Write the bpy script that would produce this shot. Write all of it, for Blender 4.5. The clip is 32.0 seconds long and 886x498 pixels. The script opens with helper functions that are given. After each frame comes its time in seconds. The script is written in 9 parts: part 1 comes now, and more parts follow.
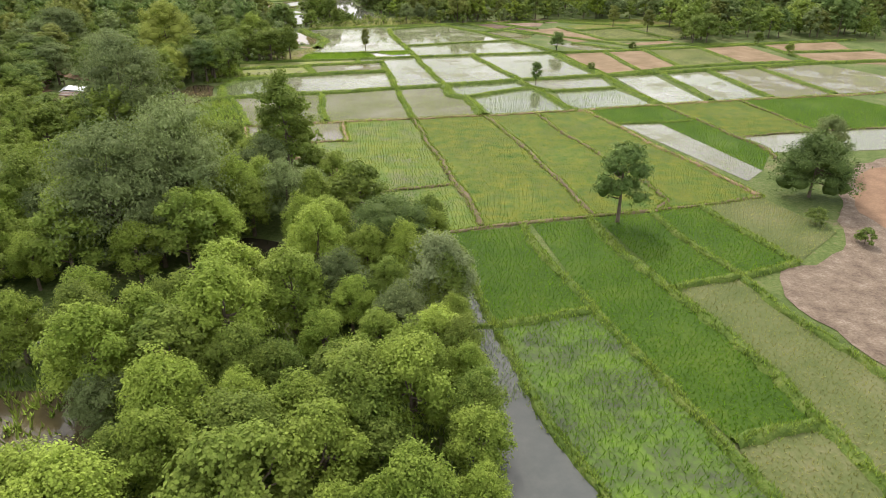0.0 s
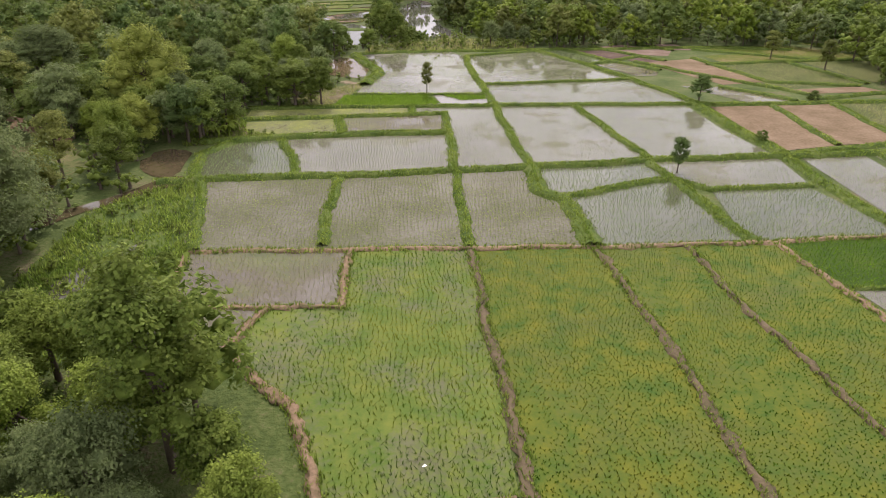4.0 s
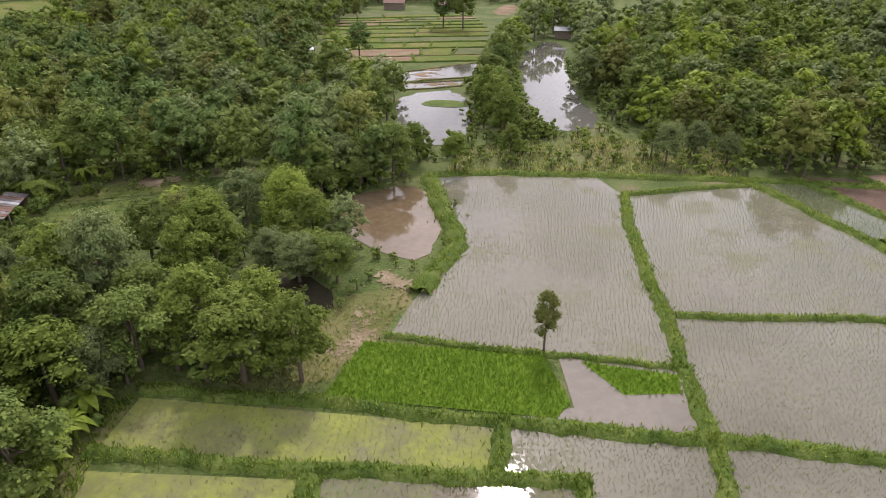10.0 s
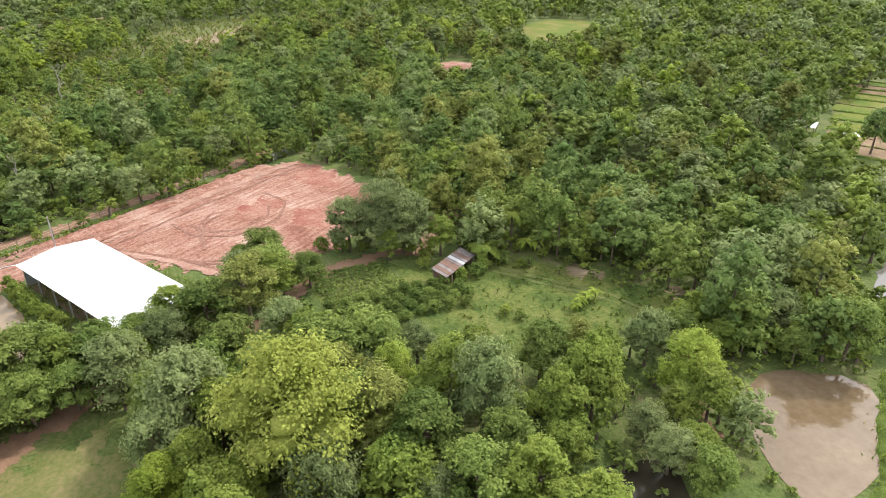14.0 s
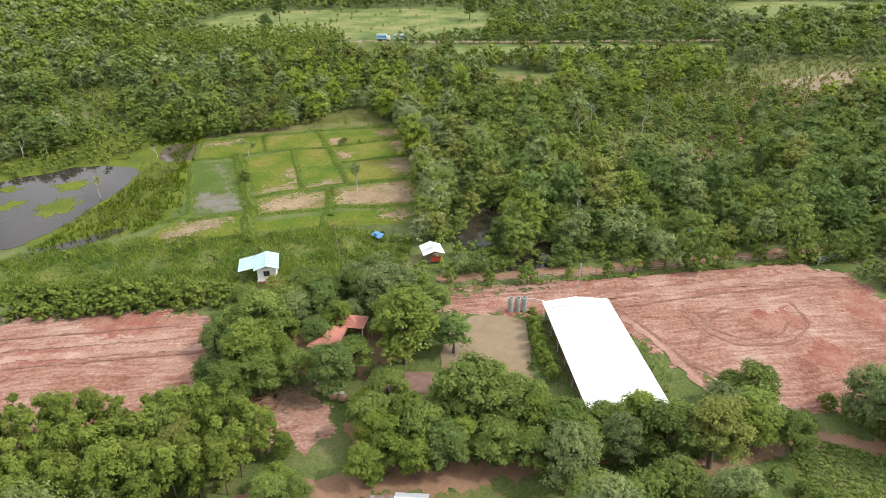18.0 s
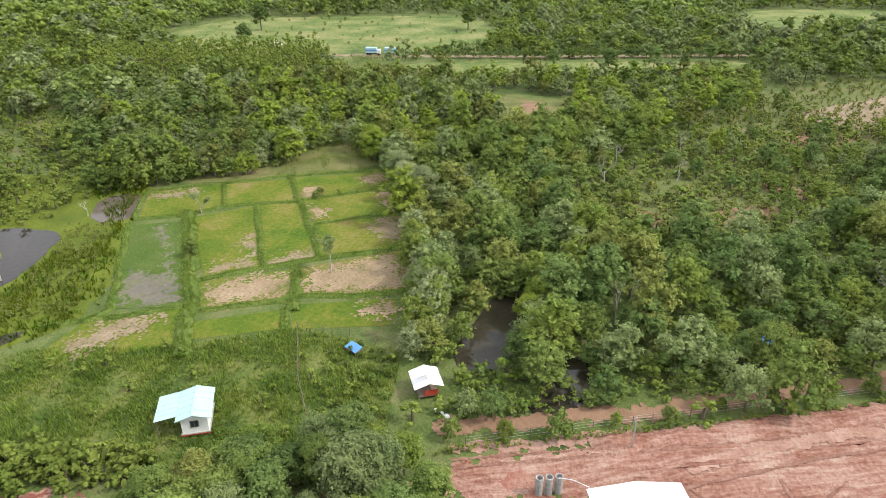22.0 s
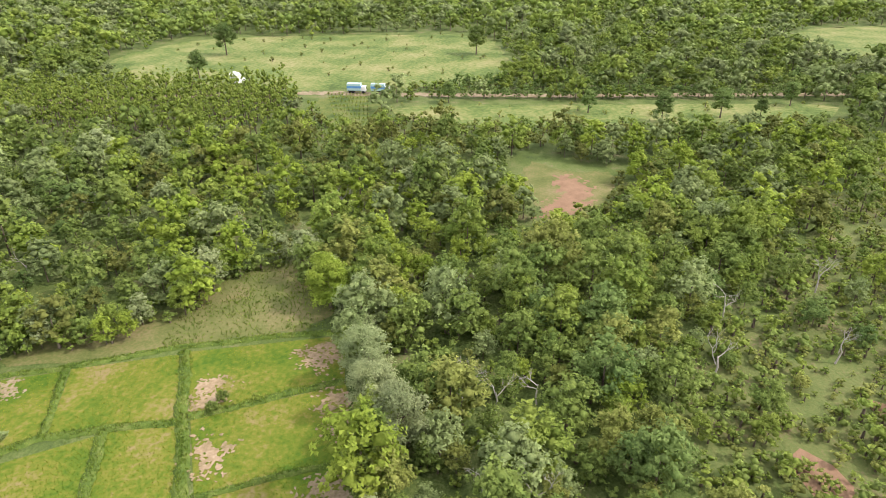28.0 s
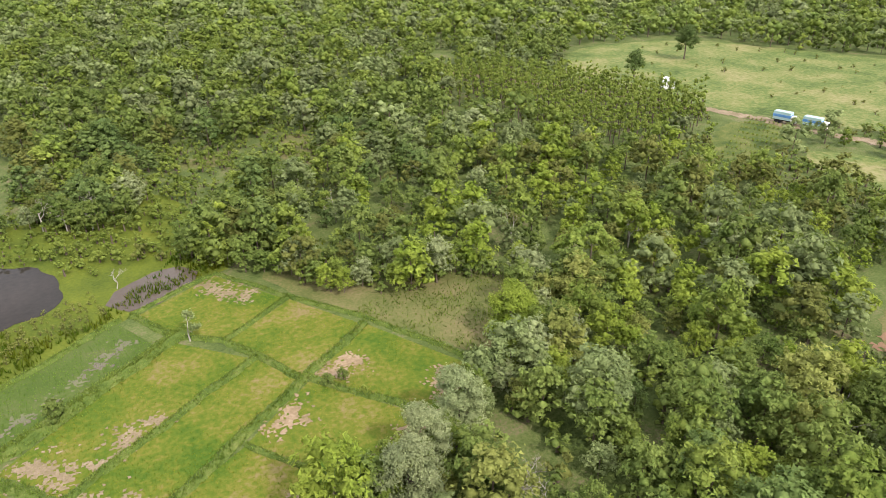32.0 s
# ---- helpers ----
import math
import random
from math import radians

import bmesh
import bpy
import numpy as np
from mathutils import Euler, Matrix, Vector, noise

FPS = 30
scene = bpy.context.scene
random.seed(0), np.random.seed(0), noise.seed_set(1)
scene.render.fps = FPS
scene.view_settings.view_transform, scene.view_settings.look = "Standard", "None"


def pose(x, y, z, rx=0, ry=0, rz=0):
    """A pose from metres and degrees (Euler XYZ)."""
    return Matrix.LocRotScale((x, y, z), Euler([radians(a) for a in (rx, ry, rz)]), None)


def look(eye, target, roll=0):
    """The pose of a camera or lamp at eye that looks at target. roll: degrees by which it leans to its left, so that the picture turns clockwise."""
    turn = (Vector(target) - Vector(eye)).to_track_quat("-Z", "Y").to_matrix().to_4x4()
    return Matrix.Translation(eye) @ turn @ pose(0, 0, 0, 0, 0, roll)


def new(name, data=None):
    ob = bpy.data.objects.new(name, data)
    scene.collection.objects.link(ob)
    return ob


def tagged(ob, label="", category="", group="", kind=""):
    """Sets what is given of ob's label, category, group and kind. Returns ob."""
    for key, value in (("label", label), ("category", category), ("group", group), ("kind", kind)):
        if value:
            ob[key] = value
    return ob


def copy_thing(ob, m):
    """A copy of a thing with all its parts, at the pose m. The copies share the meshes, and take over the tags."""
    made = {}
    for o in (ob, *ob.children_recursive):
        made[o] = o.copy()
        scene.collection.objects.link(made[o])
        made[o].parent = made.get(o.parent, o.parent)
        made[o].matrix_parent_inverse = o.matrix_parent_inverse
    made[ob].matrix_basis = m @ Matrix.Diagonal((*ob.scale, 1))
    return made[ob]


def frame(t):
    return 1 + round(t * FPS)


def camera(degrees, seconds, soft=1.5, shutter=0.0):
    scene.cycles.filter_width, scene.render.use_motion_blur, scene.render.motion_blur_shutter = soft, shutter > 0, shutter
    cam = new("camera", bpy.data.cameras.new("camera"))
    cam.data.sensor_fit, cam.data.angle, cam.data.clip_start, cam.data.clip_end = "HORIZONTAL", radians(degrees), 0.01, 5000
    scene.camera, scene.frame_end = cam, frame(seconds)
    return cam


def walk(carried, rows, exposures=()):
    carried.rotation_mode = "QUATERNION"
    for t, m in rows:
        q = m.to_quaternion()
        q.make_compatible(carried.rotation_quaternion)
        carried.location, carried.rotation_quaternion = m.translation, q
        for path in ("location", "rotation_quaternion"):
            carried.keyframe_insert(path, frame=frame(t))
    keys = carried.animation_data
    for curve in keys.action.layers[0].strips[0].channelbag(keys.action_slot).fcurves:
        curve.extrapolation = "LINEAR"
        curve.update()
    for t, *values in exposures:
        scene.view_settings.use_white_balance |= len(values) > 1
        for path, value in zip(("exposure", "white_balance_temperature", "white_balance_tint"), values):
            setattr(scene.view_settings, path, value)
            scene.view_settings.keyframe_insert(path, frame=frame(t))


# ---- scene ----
cam = camera(68.04, 32.0, soft=0.8)
ROWS = [
    (0.0, -0.00, 0.00, 27.28, 0.00, -26.67, -0.07),
    (0.5, 0.38, 5.84, 27.17, 0.28, -26.71, -0.04),
    (1.0, 0.63, 11.71, 27.06, 0.65, -26.75, -0.00),
    (1.5, 0.85, 17.61, 26.92, 1.37, -26.76, 0.01),
    (2.0, 0.93, 23.44, 26.76, 2.45, -26.75, 0.01),
    (2.5, 0.91, 29.31, 26.62, 3.62, -26.75, 0.01),
    (3.0, 0.80, 35.23, 26.43, 5.05, -26.77, 0.01),
    (3.5, 0.72, 40.95, 26.31, 6.63, -26.74, -0.03),
    (5.5, -1.38, 63.54, 26.01, 11.98, -26.77, 0.01),
    (6.0, -2.06, 69.13, 25.89, 13.16, -26.69, 0.01),
    (6.5, -2.74, 74.68, 25.87, 14.41, -26.67, 0.03),
    (7.0, -3.79, 80.19, 25.90, 15.73, -26.70, 0.07),
    (7.5, -4.79, 85.86, 25.93, 16.57, -26.68, 0.11),
    (8.0, -6.01, 91.73, 26.08, 16.60, -26.65, 0.13),
    (8.5, -7.34, 97.30, 26.44, 16.61, -26.66, 0.12),
    (9.0, -8.71, 103.04, 26.96, 17.11, -26.71, 0.10),
    (9.5, -10.17, 108.69, 27.69, 18.21, -26.76, 0.07),
    (10.0, -11.61, 113.86, 29.02, 18.97, -26.72, 0.03),
    (10.5, -12.72, 117.64, 30.40, 19.69, -26.73, -0.01),
    (11.0, -13.52, 120.10, 31.71, 20.49, -26.71, -0.09),
    (11.5, -14.06, 121.28, 32.95, 21.99, -26.73, -0.18),
    (12.0, -14.48, 121.80, 34.20, 25.02, -26.73, -0.27),
    (12.5, -14.84, 122.24, 35.50, 29.27, -26.78, -0.29),
    (13.0, -14.98, 122.64, 36.81, 37.19, -26.72, -0.21),
    (13.5, -15.16, 123.09, 38.02, 48.64, -26.64, -0.15),
    (14.0, -15.47, 123.59, 39.32, 60.55, -26.58, -0.11),
    (14.5, -15.87, 124.10, 40.65, 72.19, -26.57, -0.04),
    (15.0, -15.99, 124.65, 42.16, 82.29, -26.64, 0.03),
    (15.5, -16.23, 124.98, 43.66, 87.22, -26.65, 0.14),
    (17.5, -19.06, 125.78, 49.18, 106.48, -26.67, 0.23),
    (18.0, -21.31, 125.45, 50.25, 108.66, -26.64, 0.20),
    (18.5, -23.82, 124.93, 51.06, 108.69, -26.60, 0.18),
    (19.0, -26.71, 124.13, 51.34, 108.67, -26.64, 0.17),
    (19.5, -30.17, 122.88, 51.24, 108.63, -26.65, 0.15),
    (20.0, -34.07, 121.47, 51.11, 108.54, -26.61, 0.07),
    (20.5, -38.23, 119.99, 51.09, 108.52, -26.60, 0.02),
    (21.0, -42.60, 118.36, 51.17, 108.45, -26.64, 0.03),
    (21.5, -47.26, 116.55, 51.27, 108.40, -26.70, -0.01),
    (22.0, -52.11, 114.61, 51.36, 108.30, -26.75, -0.10),
    (22.5, -57.11, 112.61, 51.32, 108.24, -26.76, -0.16),
    (23.0, -62.28, 110.58, 51.21, 108.15, -26.75, -0.20),
    (23.5, -67.49, 108.60, 51.08, 108.11, -26.75, -0.19),
    (24.0, -72.89, 106.71, 50.96, 108.09, -26.78, -0.13),
    (24.5, -78.27, 104.82, 50.83, 108.15, -26.76, -0.05),
    (25.0, -83.66, 103.19, 50.66, 108.31, -26.72, 0.02),
    (25.5, -89.03, 101.49, 50.50, 108.45, -26.68, 0.07),
    (27.5, -109.52, 95.24, 51.09, 108.69, -26.68, -0.06),
    (28.0, -114.54, 95.15, 51.11, 108.78, -26.59, -0.10),
    (28.5, -119.17, 95.84, 51.09, 108.81, -26.53, -0.08),
    (29.0, -123.44, 97.30, 51.08, 110.03, -26.50, -0.03),
    (29.5, -127.22, 99.48, 51.16, 115.39, -26.52, 0.01),
    (30.0, -130.96, 102.12, 51.31, 121.89, -26.63, 0.08),
    (30.5, -134.55, 105.18, 51.42, 128.63, -26.71, 0.10),
    (31.0, -138.26, 108.46, 51.47, 136.53, -26.76, 0.12),
    (31.5, -141.95, 111.81, 51.48, 144.83, -26.80, 0.14),
    (32.0, -145.98, 114.91, 51.38, 153.18, -26.84, 0.12),
]
walk(cam, [(t, pose(x, y, z, 90 + pitch, roll, yaw)) for t, x, y, z, yaw, pitch, roll in ROWS],
     [(0.0, 0.05, 6500, 10), (3.0, -0.22, 6450, 19), (6.0, -0.45, 6350, 22), (9.0, -0.42, 6300, 22), (11.0, -0.12, 6250, 20), (13.0, 0.16, 6250, 16), (15.0, 0.38, 6350, 10), (18.0, 0.0, 6300, 12), (20.0, -0.1, 6300, 10), (22.0, 0.08, 6200, 11), (23.0, 0.2, 6200, 13), (25.0, 0.32, 6400, 17), (28.0, 0.3, 6400, 14), (30.0, 0.22, 6400, 14), (32.0, 0.16, 6400, 16)])

# ---- light: a bright, thinly clouded sky with a veiled sun ----
SUN_UP, SUN_TURN = 46.5, -11.5      # degrees above the horizon; bearing from +y, to the left
world = bpy.data.worlds.new("sky")
scene.world = world
world.use_nodes = True
wn, wl = world.node_tree.nodes, world.node_tree.links
wn.clear()
sky = wn.new("ShaderNodeTexSky")
sky.sky_type, sky.sun_disc = "NISHITA", False
sky.sun_elevation, sky.sun_rotation = radians(SUN_UP), radians(SUN_TURN)
sky.dust_density, sky.ozone_density = 3.0, 1.0
cover = wn.new("ShaderNodeTexNoise")
cover.inputs["Scale"].default_value, cover.inputs["Detail"].default_value = 4.5, 7.0
ramp = wn.new("ShaderNodeValToRGB")
ramp.color_ramp.elements[0].position, ramp.color_ramp.elements[1].position = 0.38, 0.64
ramp.color_ramp.elements[0].color, ramp.color_ramp.elements[1].color = (11.0, 11.2, 11.4, 1), (32.0, 31.6, 30.6, 1)
blend = wn.new("ShaderNodeMixRGB")
blend.inputs[0].default_value = 0.42
back = wn.new("ShaderNodeBackground")
back.inputs["Strength"].default_value = 0.128
wout = wn.new("ShaderNodeOutputWorld")
wl.new(cover.outputs["Fac"], ramp.inputs["Fac"])
wl.new(sky.outputs["Color"], blend.inputs[1])
wl.new(ramp.outputs["Color"], blend.inputs[2])
wl.new(blend.outputs["Color"], back.inputs["Color"])
wl.new(back.outputs["Background"], wout.inputs["Surface"])
lamp = bpy.data.lights.new("sun", "SUN")
lamp.energy, lamp.angle, lamp.color = 3.0, radians(3.5), (1.0, 0.95, 0.86)
sun = new("sun", lamp)
a, e = radians(SUN_TURN), radians(SUN_UP)
way = Vector((math.sin(a) * math.cos(e), math.cos(a) * math.cos(e), math.sin(e)))
sun.matrix_world = look(way * 300, (0, 0, 0))


# ---- materials ----
def material(name, stops, scale=1.0, fine=8.0, rough=0.9, bump=0.3, depth=0.05, spec=0.2, metal=0.0, island=0.0, object_random=0.0, leaf=0.0, gloss_rough=None):
    """A rough surface: two noises through a colour ramp. island / object_random: brightness changes by piece or by object."""
    m = bpy.data.materials.new(name)
    m.use_nodes = True
    n, l = m.node_tree.nodes, m.node_tree.links
    b = n["Principled BSDF"]
    geo = n.new("ShaderNodeNewGeometry")
    big, small = n.new("ShaderNodeTexNoise"), n.new("ShaderNodeTexNoise")
    big.inputs["Scale"].default_value, big.inputs["Detail"].default_value, big.inputs["Roughness"].default_value = scale, 8, 0.62
    small.inputs["Scale"].default_value, small.inputs["Detail"].default_value, small.inputs["Roughness"].default_value = fine, 5, 0.6
    l.new(geo.outputs["Position"], big.inputs["Vector"])
    l.new(geo.outputs["Position"], small.inputs["Vector"])
    mix = n.new("ShaderNodeMix")
    mix.inputs[0].default_value = 0.4
    l.new(big.outputs["Fac"], mix.inputs[2])
    l.new(small.outputs["Fac"], mix.inputs[3])
    r = n.new("ShaderNodeValToRGB")
    while len(r.color_ramp.elements) < len(stops):
        r.color_ramp.elements.new(0.5)
    for k, (p, c) in enumerate(stops):
        r.color_ramp.elements[k].position, r.color_ramp.elements[k].color = p, (*c, 1)
    l.new(mix.outputs[0], r.inputs["Fac"])
    colour = r.outputs["Color"]
    for amount, node, socket in ((island, geo, "Random Per Island"), (object_random, n.new("ShaderNodeObjectInfo"), "Random")):
        if amount:
            rng_ = n.new("ShaderNodeMapRange")
            rng_.inputs["To Min"].default_value, rng_.inputs["To Max"].default_value = 1 - amount, 1 + amount
            l.new(node.outputs[socket], rng_.inputs["Value"])
            hsv = n.new("ShaderNodeHueSaturation")
            l.new(rng_.outputs["Result"], hsv.inputs["Value"])
            l.new(colour, hsv.inputs["Color"])
            colour = hsv.outputs["Color"]
    l.new(colour, b.inputs["Base Color"])
    b.inputs["Roughness"].default_value, b.inputs["Specular IOR Level"].default_value, b.inputs["Metallic"].default_value = rough, spec, metal
    if bump:
        bp = n.new("ShaderNodeBump")
        bp.inputs["Strength"].default_value, bp.inputs["Distance"].default_value = bump, depth
        l.new(small.outputs["Fac"], bp.inputs["Height"])
        l.new(bp.outputs["Normal"], b.inputs["Normal"])
    if leaf:
        t = n.new("ShaderNodeBsdfTranslucent")
        l.new(colour, t.inputs["Color"])
        add = n.new("ShaderNodeMixShader")
        add.inputs[0].default_value = leaf
        l.new(b.outputs["BSDF"], add.inputs[1])
        l.new(t.outputs["BSDF"], add.inputs[2])
        l.new(add.outputs["Shader"], n["Material Output"].inputs["Surface"])
    return m


def foliage(name, dark, light, vary=0.24):
    return material(name, [(0.38, dark), (0.62, light)], 0.13, 3.0, 0.62, 0.5, 0.2, 0.1, island=vary, object_random=0.2, leaf=0.34)


def water(name, colour, other, rough=0.03, scale=0.12, ripple=0.02, spec=0.5, mid=0.55):
    m = material(name, [(0.4, colour), (mid + 0.1, other)], scale, 1.2, rough, 0, 0, spec)
    n, l = m.node_tree.nodes, m.node_tree.links
    b = n["Principled BSDF"]
    b.inputs["IOR"].default_value = 1.33
    wave = n.new("ShaderNodeTexNoise")
    wave.inputs["Scale"].default_value, wave.inputs["Detail"].default_value = 2.5, 3
    bp = n.new("ShaderNodeBump")
    bp.inputs["Strength"].default_value, bp.inputs["Distance"].default_value = ripple, 0.1
    l.new(n["Geometry"].outputs["Position"], wave.inputs["Vector"])
    l.new(wave.outputs["Fac"], bp.inputs["Height"])
    l.new(bp.outputs["Normal"], b.inputs["Normal"])
    return m


M_GROUND = material("rough_grass_ground", [(0.34, (0.055, 0.08, 0.022)), (0.46, (0.085, 0.12, 0.028)), (0.54, (0.125, 0.155, 0.045)), (0.62, (0.18, 0.16, 0.08)), (0.72, (0.25, 0.18, 0.11))], 0.16, 2.6, bump=0.8, depth=0.25)
M_MEADOW = material("meadow_grass", [(0.38, (0.04, 0.07, 0.014)), (0.47, (0.078, 0.112, 0.022)), (0.55, (0.13, 0.15, 0.036)), (0.66, (0.2, 0.18, 0.07))], 0.2, 2.2, bump=0.8, depth=0.2)
M_MARSH = material("marsh_grass", [(0.32, (0.05, 0.08, 0.01)), (0.55, (0.12, 0.15, 0.015)), (0.75, (0.2, 0.19, 0.03))], 0.12, 2.0, bump=0.7, depth=0.2)
M_SCRUB = material("scrub_floor", [(0.38, (0.085, 0.12, 0.03)), (0.54, (0.14, 0.155, 0.05)), (0.62, (0.2, 0.15, 0.085)), (0.74, (0.3, 0.2, 0.14))], 0.12, 2.0, bump=0.7, depth=0.2)
M_FARMEADOW = material("far_meadow_grass", [(0.38, (0.06, 0.095, 0.02)), (0.47, (0.12, 0.165, 0.04)), (0.54, (0.19, 0.205, 0.065)), (0.62, (0.27, 0.245, 0.11))], 0.05, 0.7, bump=0.8, depth=0.4)
M_DRY = material("dry_grass", [(0.36, (0.085, 0.105, 0.026)), (0.48, (0.13, 0.14, 0.042)), (0.58, (0.19, 0.165, 0.07)), (0.7, (0.26, 0.2, 0.12))], 0.15, 2.2, bump=0.6, depth=0.1)
M_PLAINSOIL = material("red_soil", [(0.36, (0.22, 0.07, 0.05)), (0.5, (0.29, 0.13, 0.092)), (0.64, (0.38, 0.23, 0.17))], 0.3, 2.2, bump=0.8, depth=0.25)
M_PALESOIL = material("pale_soil", [(0.32, (0.14, 0.12, 0.05)), (0.46, (0.22, 0.17, 0.1)), (0.56, (0.29, 0.225, 0.145)), (0.68, (0.38, 0.31, 0.22))], 0.3, 3.4, bump=0.7, depth=0.12)
M_CLODS = material("cloddy_soil", [(0.34, (0.12, 0.085, 0.06)), (0.46, (0.185, 0.135, 0.098)), (0.56, (0.25, 0.19, 0.14)), (0.7, (0.38, 0.32, 0.25))], 0.7, 5.0, bump=1.0, depth=0.2)
M_SCRAPED = material("pale_scraped_soil", [(0.38, (0.27, 0.14, 0.1)), (0.5, (0.35, 0.21, 0.155)), (0.62, (0.44, 0.3, 0.23))], 0.3, 3.0, bump=0.7, depth=0.12)
M_RUT = material("dark_wheel_rut", [(0.36, (0.17, 0.08, 0.055)), (0.5, (0.24, 0.125, 0.088)), (0.64, (0.33, 0.2, 0.15))], 0.5, 3.0, bump=0.7, depth=0.12)
M_TRACK = material("red_track", [(0.3, (0.17, 0.1, 0.06)), (0.65, (0.3, 0.185, 0.115))], 0.4, 4.0, bump=0.6, depth=0.06)
M_REDBUND = material("reddish_bund_earth", [(0.34, (0.11, 0.115, 0.035)), (0.43, (0.2, 0.14, 0.08)), (0.55, (0.29, 0.195, 0.12)), (0.7, (0.37, 0.26, 0.175))], 0.5, 4.0, bump=0.6, depth=0.06)
M_EARTH = material("bund_earth", [(0.34, (0.08, 0.1, 0.03)), (0.46, (0.13, 0.1, 0.055)), (0.7, (0.22, 0.16, 0.1))], 0.6, 5.0, bump=0.6, depth=0.06)
M_BUND = material("bund_grass", [(0.36, (0.05, 0.085, 0.014)), (0.5, (0.095, 0.14, 0.024)), (0.64, (0.165, 0.19, 0.05))], 0.5, 5.0, bump=0.8, depth=0.1)
M_BLADE = material("grass_blades", [(0.36, (0.15, 0.24, 0.036)), (0.62, (0.34, 0.41, 0.085))], 0.2, 2.0, 0.7, 0, island=0.45, leaf=0.75)
M_RICE = material("rice_blades", [(0.3, (0.224, 0.322, 0.098)), (0.7, (0.392, 0.462, 0.21))], 0.15, 1.0, 0.6, 0, island=0.45, leaf=0.75)
M_RICEBRIGHT = material("bright_rice_blades", [(0.36, (0.1, 0.22, 0.011)), (0.62, (0.215, 0.34, 0.022))], 0.3, 1.5, 0.6, 0, island=0.45, leaf=0.75)
M_RICEYELLOW = material("yellow_rice_blades", [(0.4, (0.062, 0.14, 0.007)), (0.6, (0.175, 0.19, 0.012))], 0.08, 0.5, 0.6, 0, island=0.45, leaf=0.75)
M_RICETERRACE = material("terrace_rice_blades", [(0.4, (0.1, 0.2, 0.01)), (0.6, (0.27, 0.27, 0.02))], 0.08, 0.5, 0.6, 0, island=0.45, leaf=0.75)
M_RICEPALE = material("pale_rice_blades", [(0.3, (0.255, 0.309, 0.091)), (0.7, (0.491, 0.455, 0.182))], 0.2, 1.0, 0.6, 0, island=0.45, leaf=0.75)
M_PADDY = water("paddy_water", (0.15, 0.13, 0.1), (0.21, 0.186, 0.148), 0.06, spec=0.9)
M_CLEARWATER = water("clear_paddy_water", (0.07, 0.076, 0.07), (0.1, 0.102, 0.092), 0.05, spec=0.8)
M_PADDYGREEN = water("green_paddy_water", (0.1, 0.108, 0.062), (0.155, 0.15, 0.1), 0.06, spec=0.9)
M_MUD = water("muddy_paddy_water", (0.09, 0.082, 0.064), (0.15, 0.135, 0.11), 0.06, spec=0.9)
M_STREAM = water("stream_water", (0.09, 0.07, 0.036), (0.135, 0.104, 0.058), 0.03, 0.12, spec=0.9)
M_BROWNPOND = water("brown_pond_water", (0.135, 0.094, 0.052), (0.215, 0.16, 0.1), 0.03, 0.12, spec=1.0)
M_SILTPOND = water("silty_pond_water", (0.235, 0.172, 0.102), (0.29, 0.218, 0.135), 0.06, 0.2, spec=0.4)
M_DARKPOND = water("dark_pond_water", (0.035, 0.032, 0.02), (0.055, 0.045, 0.03), 0.02, 0.05)
M_SKYPOND = water("mirror_pond_water", (0.12, 0.115, 0.095), (0.17, 0.16, 0.135), 0.02, 0.05, spec=1.0)
M_MARSHPOND = water("marsh_pond_water", (0.03, 0.027, 0.022), (0.05, 0.042, 0.035), 0.03, 0.05, spec=0.2)
M_FIELDPOND = water("field_pond_water", (0.1, 0.08, 0.062), (0.135, 0.11, 0.085), 0.04, 0.05, spec=0.25)
M_GREENFIELD = material("flooded_rice_floor", [(0.36, (0.03, 0.065, 0.005)), (0.5, (0.05, 0.095, 0.008)), (0.64, (0.09, 0.13, 0.016))], 0.2, 3.0, bump=0.5, depth=0.08)
M_PALEFIELD = material("thin_rice_floor", [(0.36, (0.07, 0.095, 0.026)), (0.52, (0.115, 0.13, 0.045)), (0.7, (0.19, 0.175, 0.09))], 0.2, 3.0, bump=0.5, depth=0.08)
M_BARETAN = material("drained_field", [(0.36, (0.11, 0.13, 0.035)), (0.44, (0.22, 0.165, 0.09)), (0.54, (0.31, 0.225, 0.14)), (0.68, (0.42, 0.33, 0.22))], 0.13, 2.2, bump=0.5, depth=0.08)
M_PATCHY = material("patchy_field", [(0.38, (0.065, 0.12, 0.01)), (0.5, (0.12, 0.145, 0.018)), (0.58, (0.19, 0.165, 0.05)), (0.66, (0.3, 0.22, 0.12))], 0.09, 1.6, bump=0.5, depth=0.08)
M_TERRACE = material("terrace_rice_floor", [(0.38, (0.055, 0.11, 0.008)), (0.47, (0.1, 0.14, 0.012)), (0.54, (0.155, 0.16, 0.022)), (0.63, (0.23, 0.18, 0.075))], 0.1, 1.4, bump=0.6, depth=0.1)
M_STRIP = material("wet_strip_floor", [(0.36, (0.05, 0.09, 0.012)), (0.52, (0.08, 0.12, 0.022)), (0.66, (0.12, 0.13, 0.05))], 0.15, 1.8, bump=0.5, depth=0.08)
M_CLODFIELD = material("dark_ploughed_field", [(0.36, (0.07, 0.05, 0.03)), (0.5, (0.13, 0.085, 0.06)), (0.66, (0.2, 0.135, 0.1))], 0.3, 3.0, bump=0.9, depth=0.15)
M_PINKFIELD = material("pale_reddish_field", [(0.36, (0.17, 0.115, 0.08)), (0.5, (0.24, 0.165, 0.12)), (0.66, (0.32, 0.24, 0.18))], 0.25, 3.0, bump=0.8, depth=0.12)
